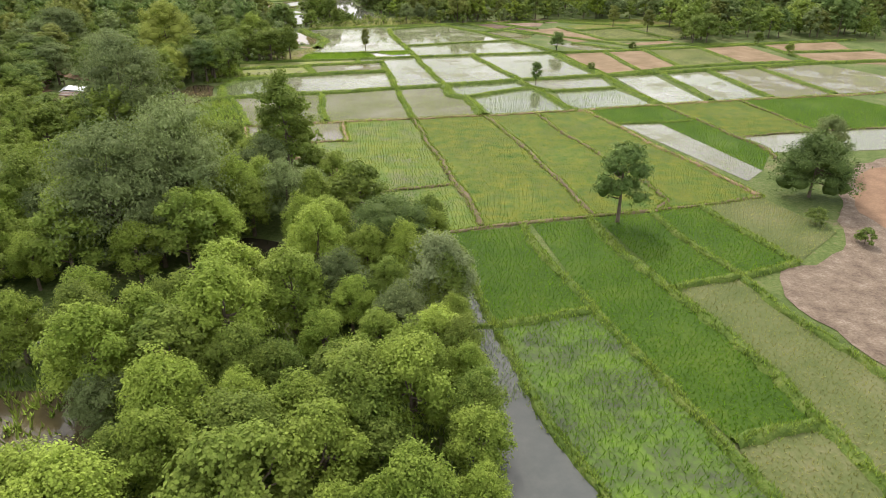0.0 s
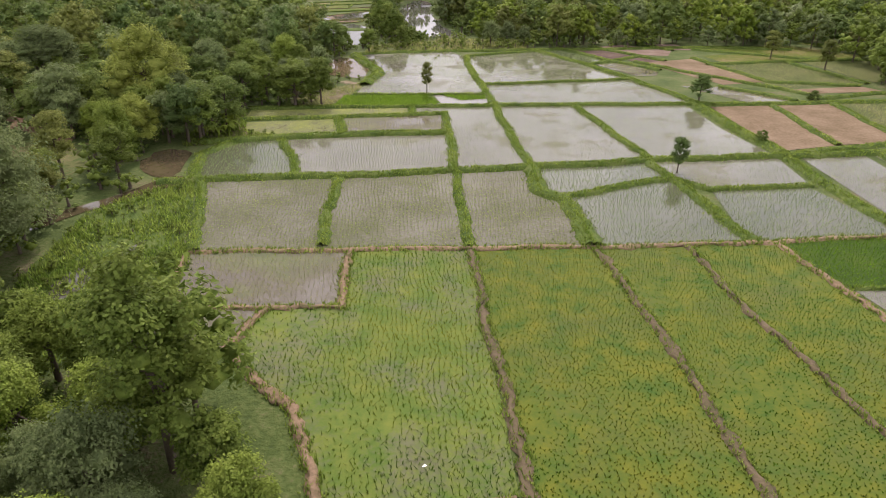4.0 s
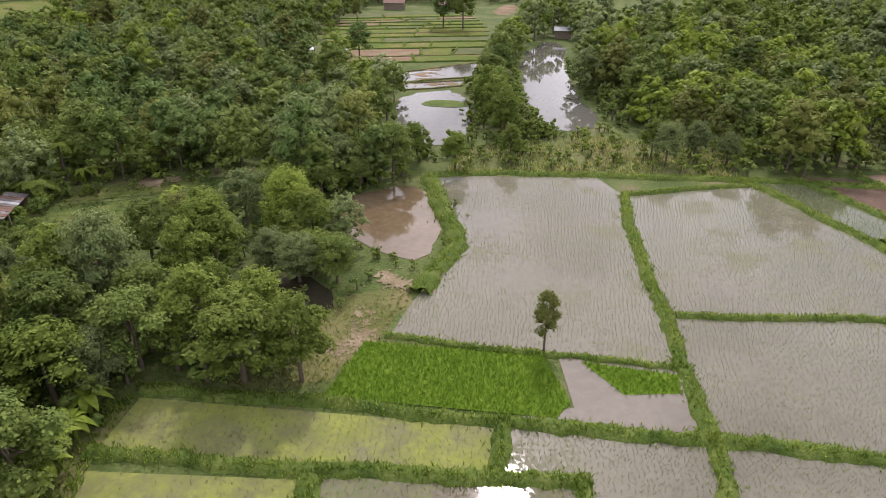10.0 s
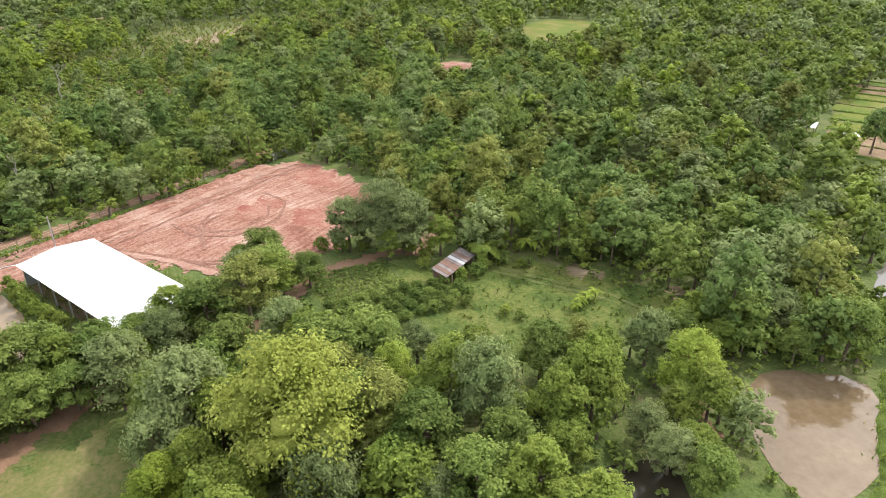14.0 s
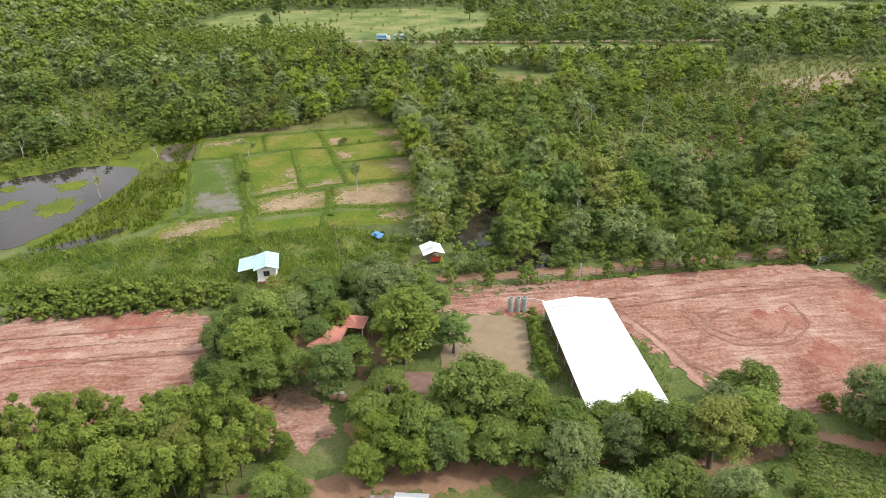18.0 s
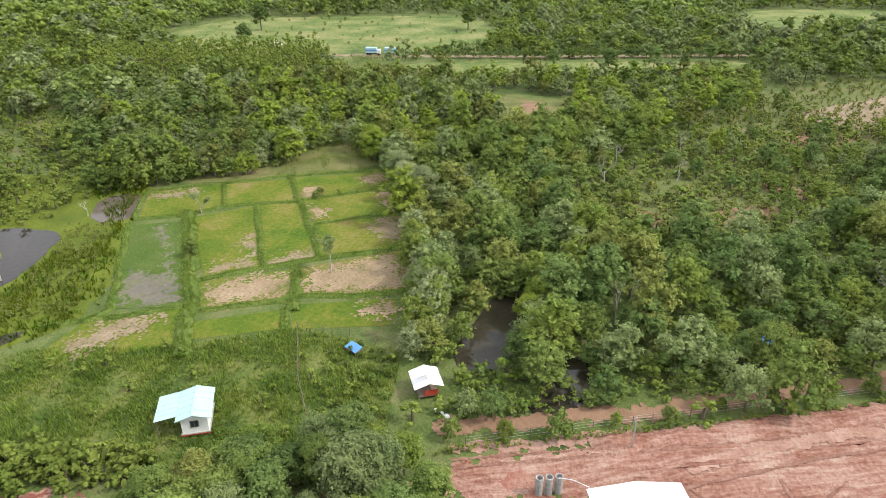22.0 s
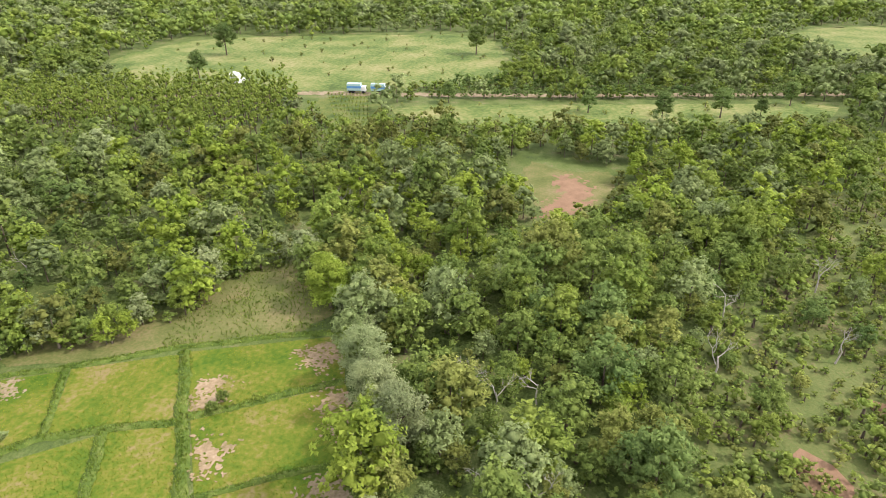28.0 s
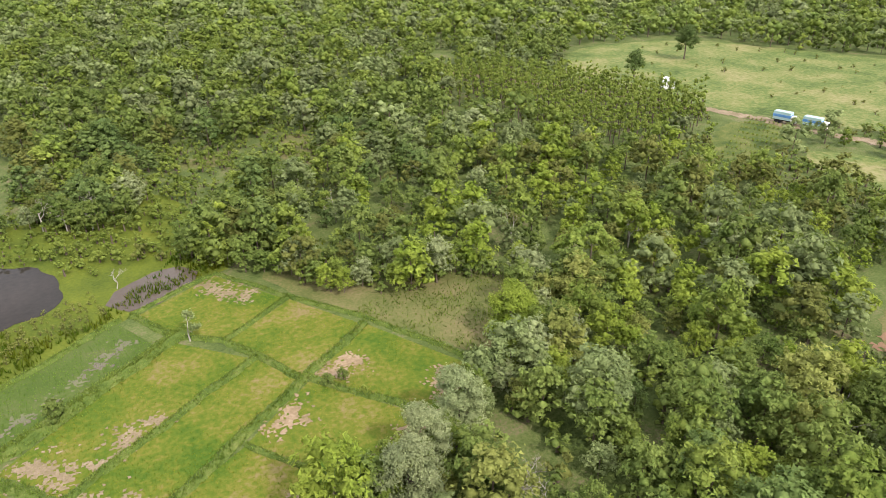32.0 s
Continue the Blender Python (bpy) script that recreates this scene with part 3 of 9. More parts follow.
# the nearest strips
field("lush", (0.6, 57.6), (8.2, 59.3), (12.0, 43.6), (4.1, 41.6), turn=12)
field("rows", (4.1, 41.6), (12.0, 43.6), (15.1, 33.4), (18.8, 20), (10, 20), (7.0, 29.5), turn=12)
field("lush", (8.9, 60.0), (15.0, 60.8), (18.9, 46.7), (22.6, 34), (22.7, 30.6), (17.0, 29.1), (12.0, 43.6), turn=14)
field("pale", (17.0, 29.1), (22.7, 30.6), (24.8, 20), (18.8, 20), turn=14)
field("lush", (15.5, 61.5), (21.6, 62.6), (25.4, 49.1), (19.3, 46.7), turn=14)
field("lush", (22.0, 63.0), (27.4, 64.3), (31.4, 51.4), (25.4, 49.1), turn=14, gap=0.6)
field("pale", (19.3, 46.7), (25.4, 49.1), (29.5, 35.2), (33, 20), (24.6, 20), (22.6, 34), turn=14)
field("pale", (27.4, 64.3), (35.0, 67.0), (38.5, 58), (31.4, 51.4), turn=14)
field("dark_water", (1.6, 41.6), (4.1, 41.4), (5.8, 33.1), (1.5, 31.8), turn=8)
field("clear_water", (1.5, 31.8), (5.8, 33.1), (8.3, 25.5), (10, 20), (1, 20))
field("dark_water", (-1.2, 58.2), (0.4, 57.6), (3.0, 46.2), (4.1, 41.6), (1.6, 41.6), turn=8)

# yellowing fields beyond the first brown path
field("mudrows", (-18.4, 86.2), (-13.1, 87.3), (-15.0, 96.6), (-4.4, 98.6), (-2.3, 87.7), (0.9, 71.0), (-8.6, 67.3), (-9.7, 70), (-12.7, 75.9), (-16.3, 78.2), (-19.5, 80.8), turn=14, gap=0.5)
field("mudrows", (-8.6, 67.3), (0.8, 70.8), (4.0, 59.8), (0.2, 58), (-7, 57), turn=14)
field("yellow", (-4.4, 98.6), (6.5, 100.2), (10.2, 87.7), (15.7, 62), (4.0, 59.8), (1.0, 73.8), turn=14)
field("yellow", (6.5, 100.2), (14.6, 101.6), (21.0, 80.1), (24.6, 66), (22.5, 63.4), (15.7, 62.0), (10.2, 87.7), turn=14)
field("yellow", (14.6, 101.8), (22.7, 103.6), (26.5, 94), (33.0, 73), (35.0, 67.2), (22.5, 63.6), (24.6, 66), (21.0, 80.1), turn=14)
field("lush", (22.8, 103.7), (35.9, 107.1), (37.3, 97.3), (32.4, 96.6), (26.3, 95.7), turn=14)
field("water", (26.3, 95.7), (32.4, 96.4), (38.9, 75.6), (35.6, 72.0), turn=14)
field("lush", (36.0, 107.0), (42.0, 89.3), (42.6, 82), (38.9, 75.6), (32.4, 96.6), (37.3, 97.3), turn=14, gap=0.4)
field("yellow", (36.4, 107.0), (50.0, 110.2), (53.6, 92.3), (42.0, 90.0), turn=14)
field("lush", (50.4, 110.2), (69, 113), (78, 96), (54.0, 92.3), turn=14)
field("water", (42.0, 89.3), (54, 92.0), (78, 96), (74, 86), (52, 83), (42.8, 82.6), turn=14)

# flooded basins in two rows
field("mud_water", (-28.9, 94.2), (-15.2, 96.7), (-13.2, 87.3), (-18.4, 86.4), (-25.4, 85.8), (-27.2, 87.7), turn=14)
field("mud_water", (-25.4, 85.8), (-18.4, 86.4), (-19.5, 80.8), (-27, 80), turn=14)
field("turbid", (-35.2, 110.8), (-21.1, 114.0), (-18.0, 97.3), (-15.5, 96.7), (-28.8, 94.4), turn=10)
field("turbid", (-21.1, 114.0), (-8.3, 118.0), (-4.6, 98.7), (-15.5, 96.7), (-18.0, 97.3), turn=12)
field("turbid", (-8.3, 118.0), (0.3, 120.4), (1.6, 112.8), (3.8, 111.6), (6.5, 100.5), (-4.6, 98.7), turn=12)
field("green_water", (0.3, 120.4), (14.4, 125.0), (16.1, 119.2), (3.8, 111.8), (1.6, 112.8), turn=14)
field("green_water", (3.8, 111.8), (16.1, 119.2), (20.4, 104), (6.5, 100.5), turn=14)
field("water", (14.4, 125.0), (30.2, 128.5), (31.0, 119.5), (19.8, 116.3), (16.1, 119.2), turn=14)
field("green_water", (19.8, 116.0), (30.6, 118.6), (35.3, 107.1), (22.8, 103.9), (20.4, 104), turn=14)
field("green_water", (-40.0, 119.5), (-36.2, 126.3), (-32.5, 126.6), (-28.9, 120.7), (-26.2, 114.0), (-36.5, 111.9), turn=14)
field("water", (-32.5, 126.8), (-11.0, 132.9), (-8.4, 118.3), (-26.2, 114.0), (-28.9, 120.7), turn=14)
field("algae", (-41, 134), (-28.4, 137.6), (-25.6, 130.0), (-33, 127.6), (-38.5, 129.5), turn=14, gap=1.0)
field("mud_water", (-28.0, 138.0), (-12.8, 142.3), (-11.1, 133.2), (-25.2, 129.9), turn=14)
field("algae", (-42.5, 140.5), (-18.8, 145.6), (-17.9, 141.4), (-41.5, 135.5), turn=14)
field("water", (-18.6, 146.0), (-6.0, 148.6), (0.2, 121.0), (-8.3, 118.5), (-11.0, 133.0), (-12.8, 142.3), (-17.9, 141.3), turn=14)
field("water", (-5.7, 148.4), (6.4, 150.6), (10.8, 137.2), (14.5, 125.8), (0.3, 121.0), turn=14)
field("water", (6.4, 150.6), (23.7, 153.4), (26.5, 140), (30.3, 129), (14.5, 125.8), (10.8, 137.2), turn=14)
field("bare_water", (-16.5, 154.3), (-7.3, 155.6), (-6.1, 149.2), (-18.5, 146.5), (-14.5, 149.0))
field("water", (-38.3, 187.3), (-18.7, 193.5), (-15.0, 188.5), (-12.3, 174.4), (-7.4, 156.0), (-17.5, 154.3), (-29.4, 152.8), (-29.6, 158.0), (-29.0, 164.5), (-29.2, 171.1), (-34.4, 182.0), turn=14, gap=1.2)
field("water", (-14.6, 188.5), (-0.8, 196.5), (9.3, 184.0), (17.2, 170.8), (-8.4, 163.0), (-12.3, 174.4), turn=14)
field("water", (-8.4, 162.8), (17.2, 170.8), (26.0, 154.2), (6.4, 151.0), (-5.7, 148.8), (-7.5, 156), turn=14)
field("nursery", (-30.9, 151.5), (-17.5, 153.9), (-14.8, 149.4), (-15.4, 147.6), (-30.8, 144.6), turn=14, gap=-2)
field("nursery", (-14.8, 154.2), (-8.0, 154.9), (-7.8, 152.8), (-11.5, 151.4), (-12.6, 152.4), turn=14, gap=-2)

# basins on the far side
field("water", (33.1, 128.8), (41.2, 131.0), (44.0, 110.2), (36.4, 108.0), turn=14)
field("water", (42.4, 131.4), (52.5, 134.0), (55, 112), (45.0, 110.2), turn=14)
field("mud_water", (54.2, 134.8), (64.0, 137.3), (68, 114.8), (56.4, 112.2), turn=14)
field("mud_water", (65.4, 137.8), (80, 141), (92, 120), (69, 115.0), turn=14)
field("brown", (27.4, 152.8), (37.0, 155.0), (39.2, 134.8), (31.5, 131.5))
field("brown", (37.4, 155.0), (46.5, 157.6), (48.6, 137.5), (39.6, 135.2))
field("pale", (47.4, 157.6), (60.0, 160.2), (62.6, 142), (49.2, 138.0), turn=14)
field("brown", (61.0, 161), (73, 164), (76, 145), (63.2, 142.0))
field("brown", (78, 166), (98, 170), (96, 158), (80, 156))
field("brown", (78, 153), (100, 157), (104, 138), (82, 144))
field("green_water", (-0.6, 197.2), (3.9, 200.2), (14.3, 187.4), (10.8, 184.2), turn=14)
field("clod", (5.3, 201.4), (11.5, 203.2), (20.5, 194.3), (15.4, 189.9), (8.1, 197.6), turn=14)
field("pinkfield", (12.5, 204.5), (19.2, 208.4), (29.4, 201.8), (27.8, 195.8), (21.5, 195.8), turn=14)
field("clod", (21.0, 193.2), (26.0, 188.6), (24.6, 183.3), (18.3, 190.2), turn=14)
field("mud_water", (11.8, 184.0), (16.9, 186.5), (23.3, 178.5), (22.4, 175.0), (18.9, 173.9), turn=14)
field("pinkfield", (23.4, 210.0), (31.7, 210.8), (35.1, 203.4), (29.7, 203.2), turn=14)
field("brown", (21.2, 187.0), (32.3, 193.2), (41.7, 172.6), (33.0, 169.0), turn=14)
field("pale", (34.2, 185.2), (50.0, 192.2), (57.7, 173.2), (42.2, 167.4), turn=14)
field("mud_water", (25.5, 166.7), (32.0, 167.0), (42.3, 159.2), (34.7, 155.6), turn=14)
field("brown", (41.9, 166.2), (56.4, 171.2), (58.9, 168.1), (45.3, 163.9), turn=14)
field("patchy", (35.0, 196.8), (49.9, 202.8), (56.7, 194.2), (38.2, 188.5), turn=14)
field("patchy", (34.4, 206.0), (57.0, 212.9), (72.7, 198.3), (57.2, 195.9), turn=14)
field("pale", (53.4, 192.4), (70.6, 196.5), (77.5, 183.9), (60.0, 174.7), turn=14)
field("patchy", (59.7, 217.2), (78.6, 218.0), (86.9, 198.9), (74.8, 200.2), turn=14)

# drying terraces by the marsh
field("strip", (-139.8, 24.0), (-144.1, 32.2), (-121.3, 50.8), (-118.8, 52.2), (-114.8, 42.5), turn=-38)
field("terrace", (-142.2, 23.7), (-154.6, 16.0), (-162.9, 28.2), (-152.8, 35.3), (-146.7, 31.3), turn=-38, gap=1.2)
field("terrace", (-163.5, 28.7), (-170.8, 39.9), (-160.0, 48.0), (-153.0, 35.9), turn=-38, gap=1.2)
field("terrace", (-171.5, 40.4), (-181.7, 58.2), (-172.7, 62.6), (-161.3, 48.4), turn=-38, gap=1.2)
field("terrace", (-160.4, 49.2), (-172.2, 63.0), (-161.3, 69.5), (-151.5, 56.5), turn=-38, gap=1.2)
field("terrace", (-151.0, 57.0), (-160.7, 69.7), (-152.0, 75.1), (-146.8, 75.6), (-140.4, 66.4), (-139.1, 64.0), turn=-38, gap=1.2)
field("terrace", (-146.3, 32.6), (-155.1, 41.1), (-133.0, 56.4), (-127.2, 49.5), turn=-38, gap=1.2)
field("terrace", (-155.5, 41.2), (-159.5, 48.7), (-139.3, 63.9), (-133.1, 56.9), turn=-38, gap=1.2)
field("patchy", (-125.8, 49.6), (-134.3, 61.7), (-126.5, 65.9), (-118.7, 55.3), turn=-38)
field("patchy", (-134.4, 62.1), (-146.1, 75.7), (-137.4, 81.2), (-133.1, 81.8), (-126.8, 66.5), turn=-38)
field("terrace", (-115.5, 55.9), (-123.0, 67.1), (-118.3, 69.4), (-111.6, 58.2), turn=-38, gap=-1)
field("terrace", (-124.4, 67.6), (-130.9, 81.2), (-126.6, 83.1), (-123.7, 83.0), (-118.4, 70.3), turn=-38, gap=1.2)
field("terrace", (-111.0, 41.5), (-118.8, 52.2), (-110.6, 58.3), (-101.5, 44.7), (-103.4, 41.8), turn=-38, gap=1.2)


# ---- bunds ----
bund_count = [0]


def bund(points, kind="grass", wide=1.0, high=0.34, hairy=1.0):
    """A low bank with a rounded, uneven section along the points; grass stands on it."""
    bund_count[0] += 1
    rng = np.random.default_rng(500 + bund_count[0])
    wide = wide * {"grass": 0.84, "earth": 0.66, "red": 0.66, "soil": 1.0}[kind]
    high = high * {"grass": 1.0, "earth": 0.6, "red": 0.6, "soil": 1.0}[kind]
    L = smooth_line(points, 0.7)
    n = len(L)
    d = np.gradient(L, axis=0)
    d /= np.linalg.norm(d, axis=1, keepdims=True) + 1e-9
    side = np.stack([-d[:, 1], d[:, 0]], 1)
    L = L + side * (rng.normal(size=(n, 1)) * 0.06 + 0.12 * np.sin(np.arange(n)[:, None] * 0.35 + bund_count[0]))
    end = np.clip(np.minimum(np.arange(n), n - 1 - np.arange(n)) / 3.0, 0.04, 1.0) if kind == "soil" else np.ones(n)
    prof = [(-0.62, -0.01), (-0.42, 0.55), (-0.2, 0.95), (0.2, 1.0), (0.42, 0.6), (0.62, -0.01)]
    W = wide * (1 + rng.normal(size=n) * (0.12 if kind == "grass" else 0.2))
    V = np.zeros((n, 6, 3))
    for k, (s_, h_) in enumerate(prof):
        V[:, k, :2] = L + side * (s_ * W + rng.normal(size=n) * (0.06 if kind == "grass" else 0.1))[:, None]
        V[:, k, 2] = np.maximum(h_ * high * end * (1 + rng.normal(size=n) * 0.14), -0.01) - 0.005
    F = np.array([(i * 6 + k, i * 6 + k + 1, (i + 1) * 6 + k + 1, (i + 1) * 6 + k) for i in range(n - 1) for k in range(5)])
    mat, label = {"grass": (M_BUND, "low earth bund overgrown with green grass"), "earth": (M_EARTH, "low bare brown earth bund between paddies"),
                  "soil": (M_SOIL, "low berm of scraped red soil"), "red": (M_REDBUND, "low bund of bare reddish earth")}[kind]
    bake("bund", V.reshape(-1, 3), F, mat, smooth=True)
    tagged(scene.collection.objects[-1], label, "bund", "field bunds", "structure")
    length = n * 0.7
    k = int(length * wide * (30 if kind == "grass" else 34) * hairy)
    i = rng.integers(0, n, k)
    off = rng.normal(size=k) * 0.34 if kind == "grass" else rng.choice([-0.5, 0.5], k) + rng.normal(size=k) * 0.2
    P = np.zeros((k, 3))
    P[:, :2] = L[i] + side[i] * (off * wide)[:, None] + d[i] * rng.uniform(-0.4, 0.4, (k, 1))
    P[:, 2] = np.clip(high * (1 - np.abs(off) * 1.3), 0.0, high)
    blades(M_BLADE, P, 0.26, 0.045, rng, 3, 0.8)


# nearest strips
bund([(11, 18), (8.3, 25.5), (5.8, 33.1), (4.2, 39.8), (3.0, 46.2), (1.6, 54.4), (0.2, 57.9)], wide=0.8, high=0.25)
bund([(7.9, 59.6), (10.0, 49.6), (12.0, 43.6), (13.9, 37.0), (15.1, 33.4), (16.7, 28.4), (19.2, 18)], wide=0.9, high=0.25)
bund([(15.0, 61.0), (16.3, 53.3), (18.9, 46.7), (20.4, 42.0), (22.6, 34.0), (24.9, 18)], wide=1.1, high=0.28)
bund([(4.1, 41.6), (7.6, 42.4), (12.0, 43.6)], wide=1.0, high=0.3)
bund([(1.5, 41.4), (4.1, 41.4)], wide=0.6, high=0.2)
bund([(17.0, 29.1), (19.7, 29.9), (22.7, 30.6)], wide=1.0)
bund([(19.3, 46.9), (25.4, 49.1), (31.4, 51.4)], wide=0.9)
bund([(21.6, 62.6), (23.7, 53.9), (25.4, 49.1), (26.8, 42.9), (29.5, 35.2), (33.2, 18)], wide=0.8)
bund([(27.4, 64.2), (29.7, 56.9), (31.4, 51.4)], wide=0.9)
bund([(0.2, 57.9), (4.3, 59.2), (8.9, 60.2), (15.5, 62.0), (22.2, 63.2), (35.1, 67.0)], "earth", 0.8, 0.25)
# brown bunds of the yellowing fields
bund([(-4.4, 98.6), (-2.3, 87.7), (1.0, 73.8), (2.8, 65.7), (4.1, 59.4)], "earth", 1.0)
bund([(6.5, 100.2), (10.2, 87.7), (13.1, 74.8), (14.9, 65.3), (15.7, 62.2)], "earth", 0.95)
bund([(14.6, 101.8), (17.4, 90.5), (21.0, 80.1), (23.8, 70.7), (24.6, 66), (22.5, 63.6)], "earth", 0.85)
bund([(22.7, 103.6), (25.8, 95.0), (28.2, 86.6), (33.0, 74), (34.9, 67.4)], "red", 0.9)
bund([(36.0, 107.1), (40.0, 94.0), (43.0, 84), (42.6, 80)], "earth", 0.8)
bund([(50.2, 110.3), (53.8, 92.2)], "earth", 0.8)
bund([(42.0, 89.6), (54, 92.2), (78, 96)], "earth", 0.7)
bund([(-28.9, 94.3), (-15.4, 96.7), (-4.4, 98.6), (6.5, 100.4), (14.7, 102.0), (22.8, 103.8), (35.9, 107.2), (50, 110.4), (69, 113.8), (92, 119)], "red", 0.95)
bund([(-8.6, 67.3), (-5.2, 68.9), (0.8, 70.8)], "earth", 0.8)
bund([(26.3, 95.7), (32, 96.6), (37.3, 97.4)], wide=0.6, high=0.2)
bund([(-15.0, 96.6), (-13.1, 87.3)], "red", 1.0)
bund([(-13.1, 87.3), (-18.4, 86.4), (-25.4, 85.8), (-27.2, 87.7), (-28.9, 93.9)], "red", 0.8)
bund([(-18.4, 86.3), (-19.6, 80.8), (-16.3, 78.2), (-12.7, 75.9), (-9.7, 70.0), (-8.6, 67.2)], "red", 1.0)
# grass bunds of the flooded basins
bund([(-40.5, 109.8), (-26.4, 113.7), (-21.3, 114.4), (-8.3, 118.2), (0.3, 120.7), (7.6, 122.7), (14.4, 125.2), (30.4, 129), (42, 131.6), (53.4, 134.6), (64.6, 138), (82, 142.5), (108, 146)], wide=1.5, high=0.45)
bund([(-21.1, 113.9), (-19.4, 104.5), (-17.8, 97.2)], wide=1.2)
bund([(-8.3, 118.2), (-6.2, 106.9), (-4.6, 98.8)], wide=1.1)
bund([(0.3, 120.5), (1.6, 112.8), (3.8, 111.4), (5.3, 106.2), (6.5, 100.6)], wide=1.9, high=0.5)
bund([(3.8, 111.8), (9.7, 115.6), (16.1, 119.2)], wide=1.3)
bund([(14.3, 125.0), (16.1, 119.2), (18.4, 112.0), (20.4, 104.2), (21.4, 103.6)], wide=1.4)
bund([(16.4, 119.0), (19.8, 116.2), (31.0, 119.2)], wide=1.0)
bund([(-36.0, 110.8), (-31.3, 101.0), (-28.8, 94.6)], wide=1.2)
bund([(-13.2, 142.8), (-10.9, 132.6), (-8.4, 118.4)], wide=1.2)
bund([(-5.9, 148.6), (-4.2, 140.1), (-2.0, 130.8), (0.3, 121.0)], wide=1.2)
bund([(6.4, 150.6), (10.8, 137.2), (14.5, 126.0)], wide=1.2)
bund([(25.6, 153.6), (27.6, 143), (31.4, 130)], wide=2.0, high=0.5)
bund([(31.4, 130), (32.2, 122), (34.4, 112), (35.6, 107.6)], wide=1.6)
bund([(-42, 135.2), (-28.3, 138.4), (-17.9, 141.4), (-12.8, 142.6)], wide=1.3)
bund([(-18.6, 146.0), (-5.8, 148.7), (6.5, 150.8), (23.9, 153.7), (36.8, 155.6), (47, 158), (60.6, 161), (76, 165.4), (104, 172)], wide=1.4)
bund([(-43, 141.2), (-30.8, 144.0), (-18.6, 146.0)], wide=1.2)
bund([(-42.5, 124.0), (-32.9, 127.4), (-25.0, 130.0), (-11.1, 133.1)], wide=1.5, high=0.5)
bund([(-32.4, 126.6), (-28.9, 120.7), (-26.2, 114.0)], wide=1.2)
bund([(-37.2, 111.0), (-40.0, 119.5), (-38.5, 125.8)], wide=1.4)
bund([(-28.0, 138.0), (-25.2, 130.0)], wide=1.5)
bund([(-18.6, 146.0), (-17.9, 141.4)], wide=1.2)
bund([(-15.0, 188.4), (-12.3, 174.4), (-8.6, 160), (-6.0, 148.8)], wide=1.3)
bund([(-8.4, 162.9), (4, 166.6), (17.2, 170.8)], wide=0.8)
bund([(-14.8, 188.6), (-1.0, 196.4)], wide=0.9)
bund([(-38.7, 187.4), (-30, 191.0), (-18.7, 194.0), (-1.0, 198.2), (14, 201), (27, 204.4), (40.4, 207.4), (56, 206.6)], wide=1.4)
bund([(-0.8, 197.8), (9.3, 184.3), (17.2, 171.0), (26.0, 154.4)], wide=1.4)
bund([(-38.4, 186.6), (-34.4, 179), (-31.0, 173.1), (-29.2, 169.4), (-29.4, 164.6), (-29.7, 159.6)], wide=2.2, high=0.6)
bund([(-29.7, 152.6), (-17.5, 154.2), (-7.2, 156)], wide=0.7, high=0.25)
for line in ([(43.2, 131.6), (45.4, 110.4)], [(53.4, 134.6), (56.2, 112.0)], [(64.6, 137.8), (68.6, 114.6)], [(37.2, 155.0), (39.4, 135.0)], [(47.0, 157.6), (49.0, 138.0)],
             [(60.6, 160.8), (63.0, 142.2)], [(4.5, 200.8), (8.1, 197.6), (14.5, 188.2), (19.1, 184.1), (23.7, 179.9)], [(12.1, 204.4), (16.3, 200.0), (21.3, 194.5), (26.2, 189.5)], [(22.7, 209.8), (26.6, 205.4), (29.4, 201.8)], [(10.7, 184.0), (14.3, 187.1), (17.6, 190.0), (21.5, 194.0)],
             [(19.9, 187.7), (29.6, 177.6), (42.0, 166.8), (45.1, 163.3)], [(32.3, 193.2), (41.5, 171.9), (56.4, 171.2)], [(33.8, 186.7), (38.2, 188.5), (56.7, 194.2), (70.9, 197.4)], [(50.0, 192.2), (58.3, 173.3)], [(34.1, 204.0), (56.9, 195.1), (72.7, 198.3), (86.5, 198.0)], [(32.0, 167.0), (42.1, 158.6)],
             [(76.6, 165), (79.4, 144)], [(33.0, 130.5), (48.6, 137.4), (62.8, 141.6), (79.4, 144)], [(78, 154.6), (100, 157.6)], [(44.6, 160), (56.6, 165.6), (76, 165.6)]):
    bund(line, wide=1.2, hairy=0.6)
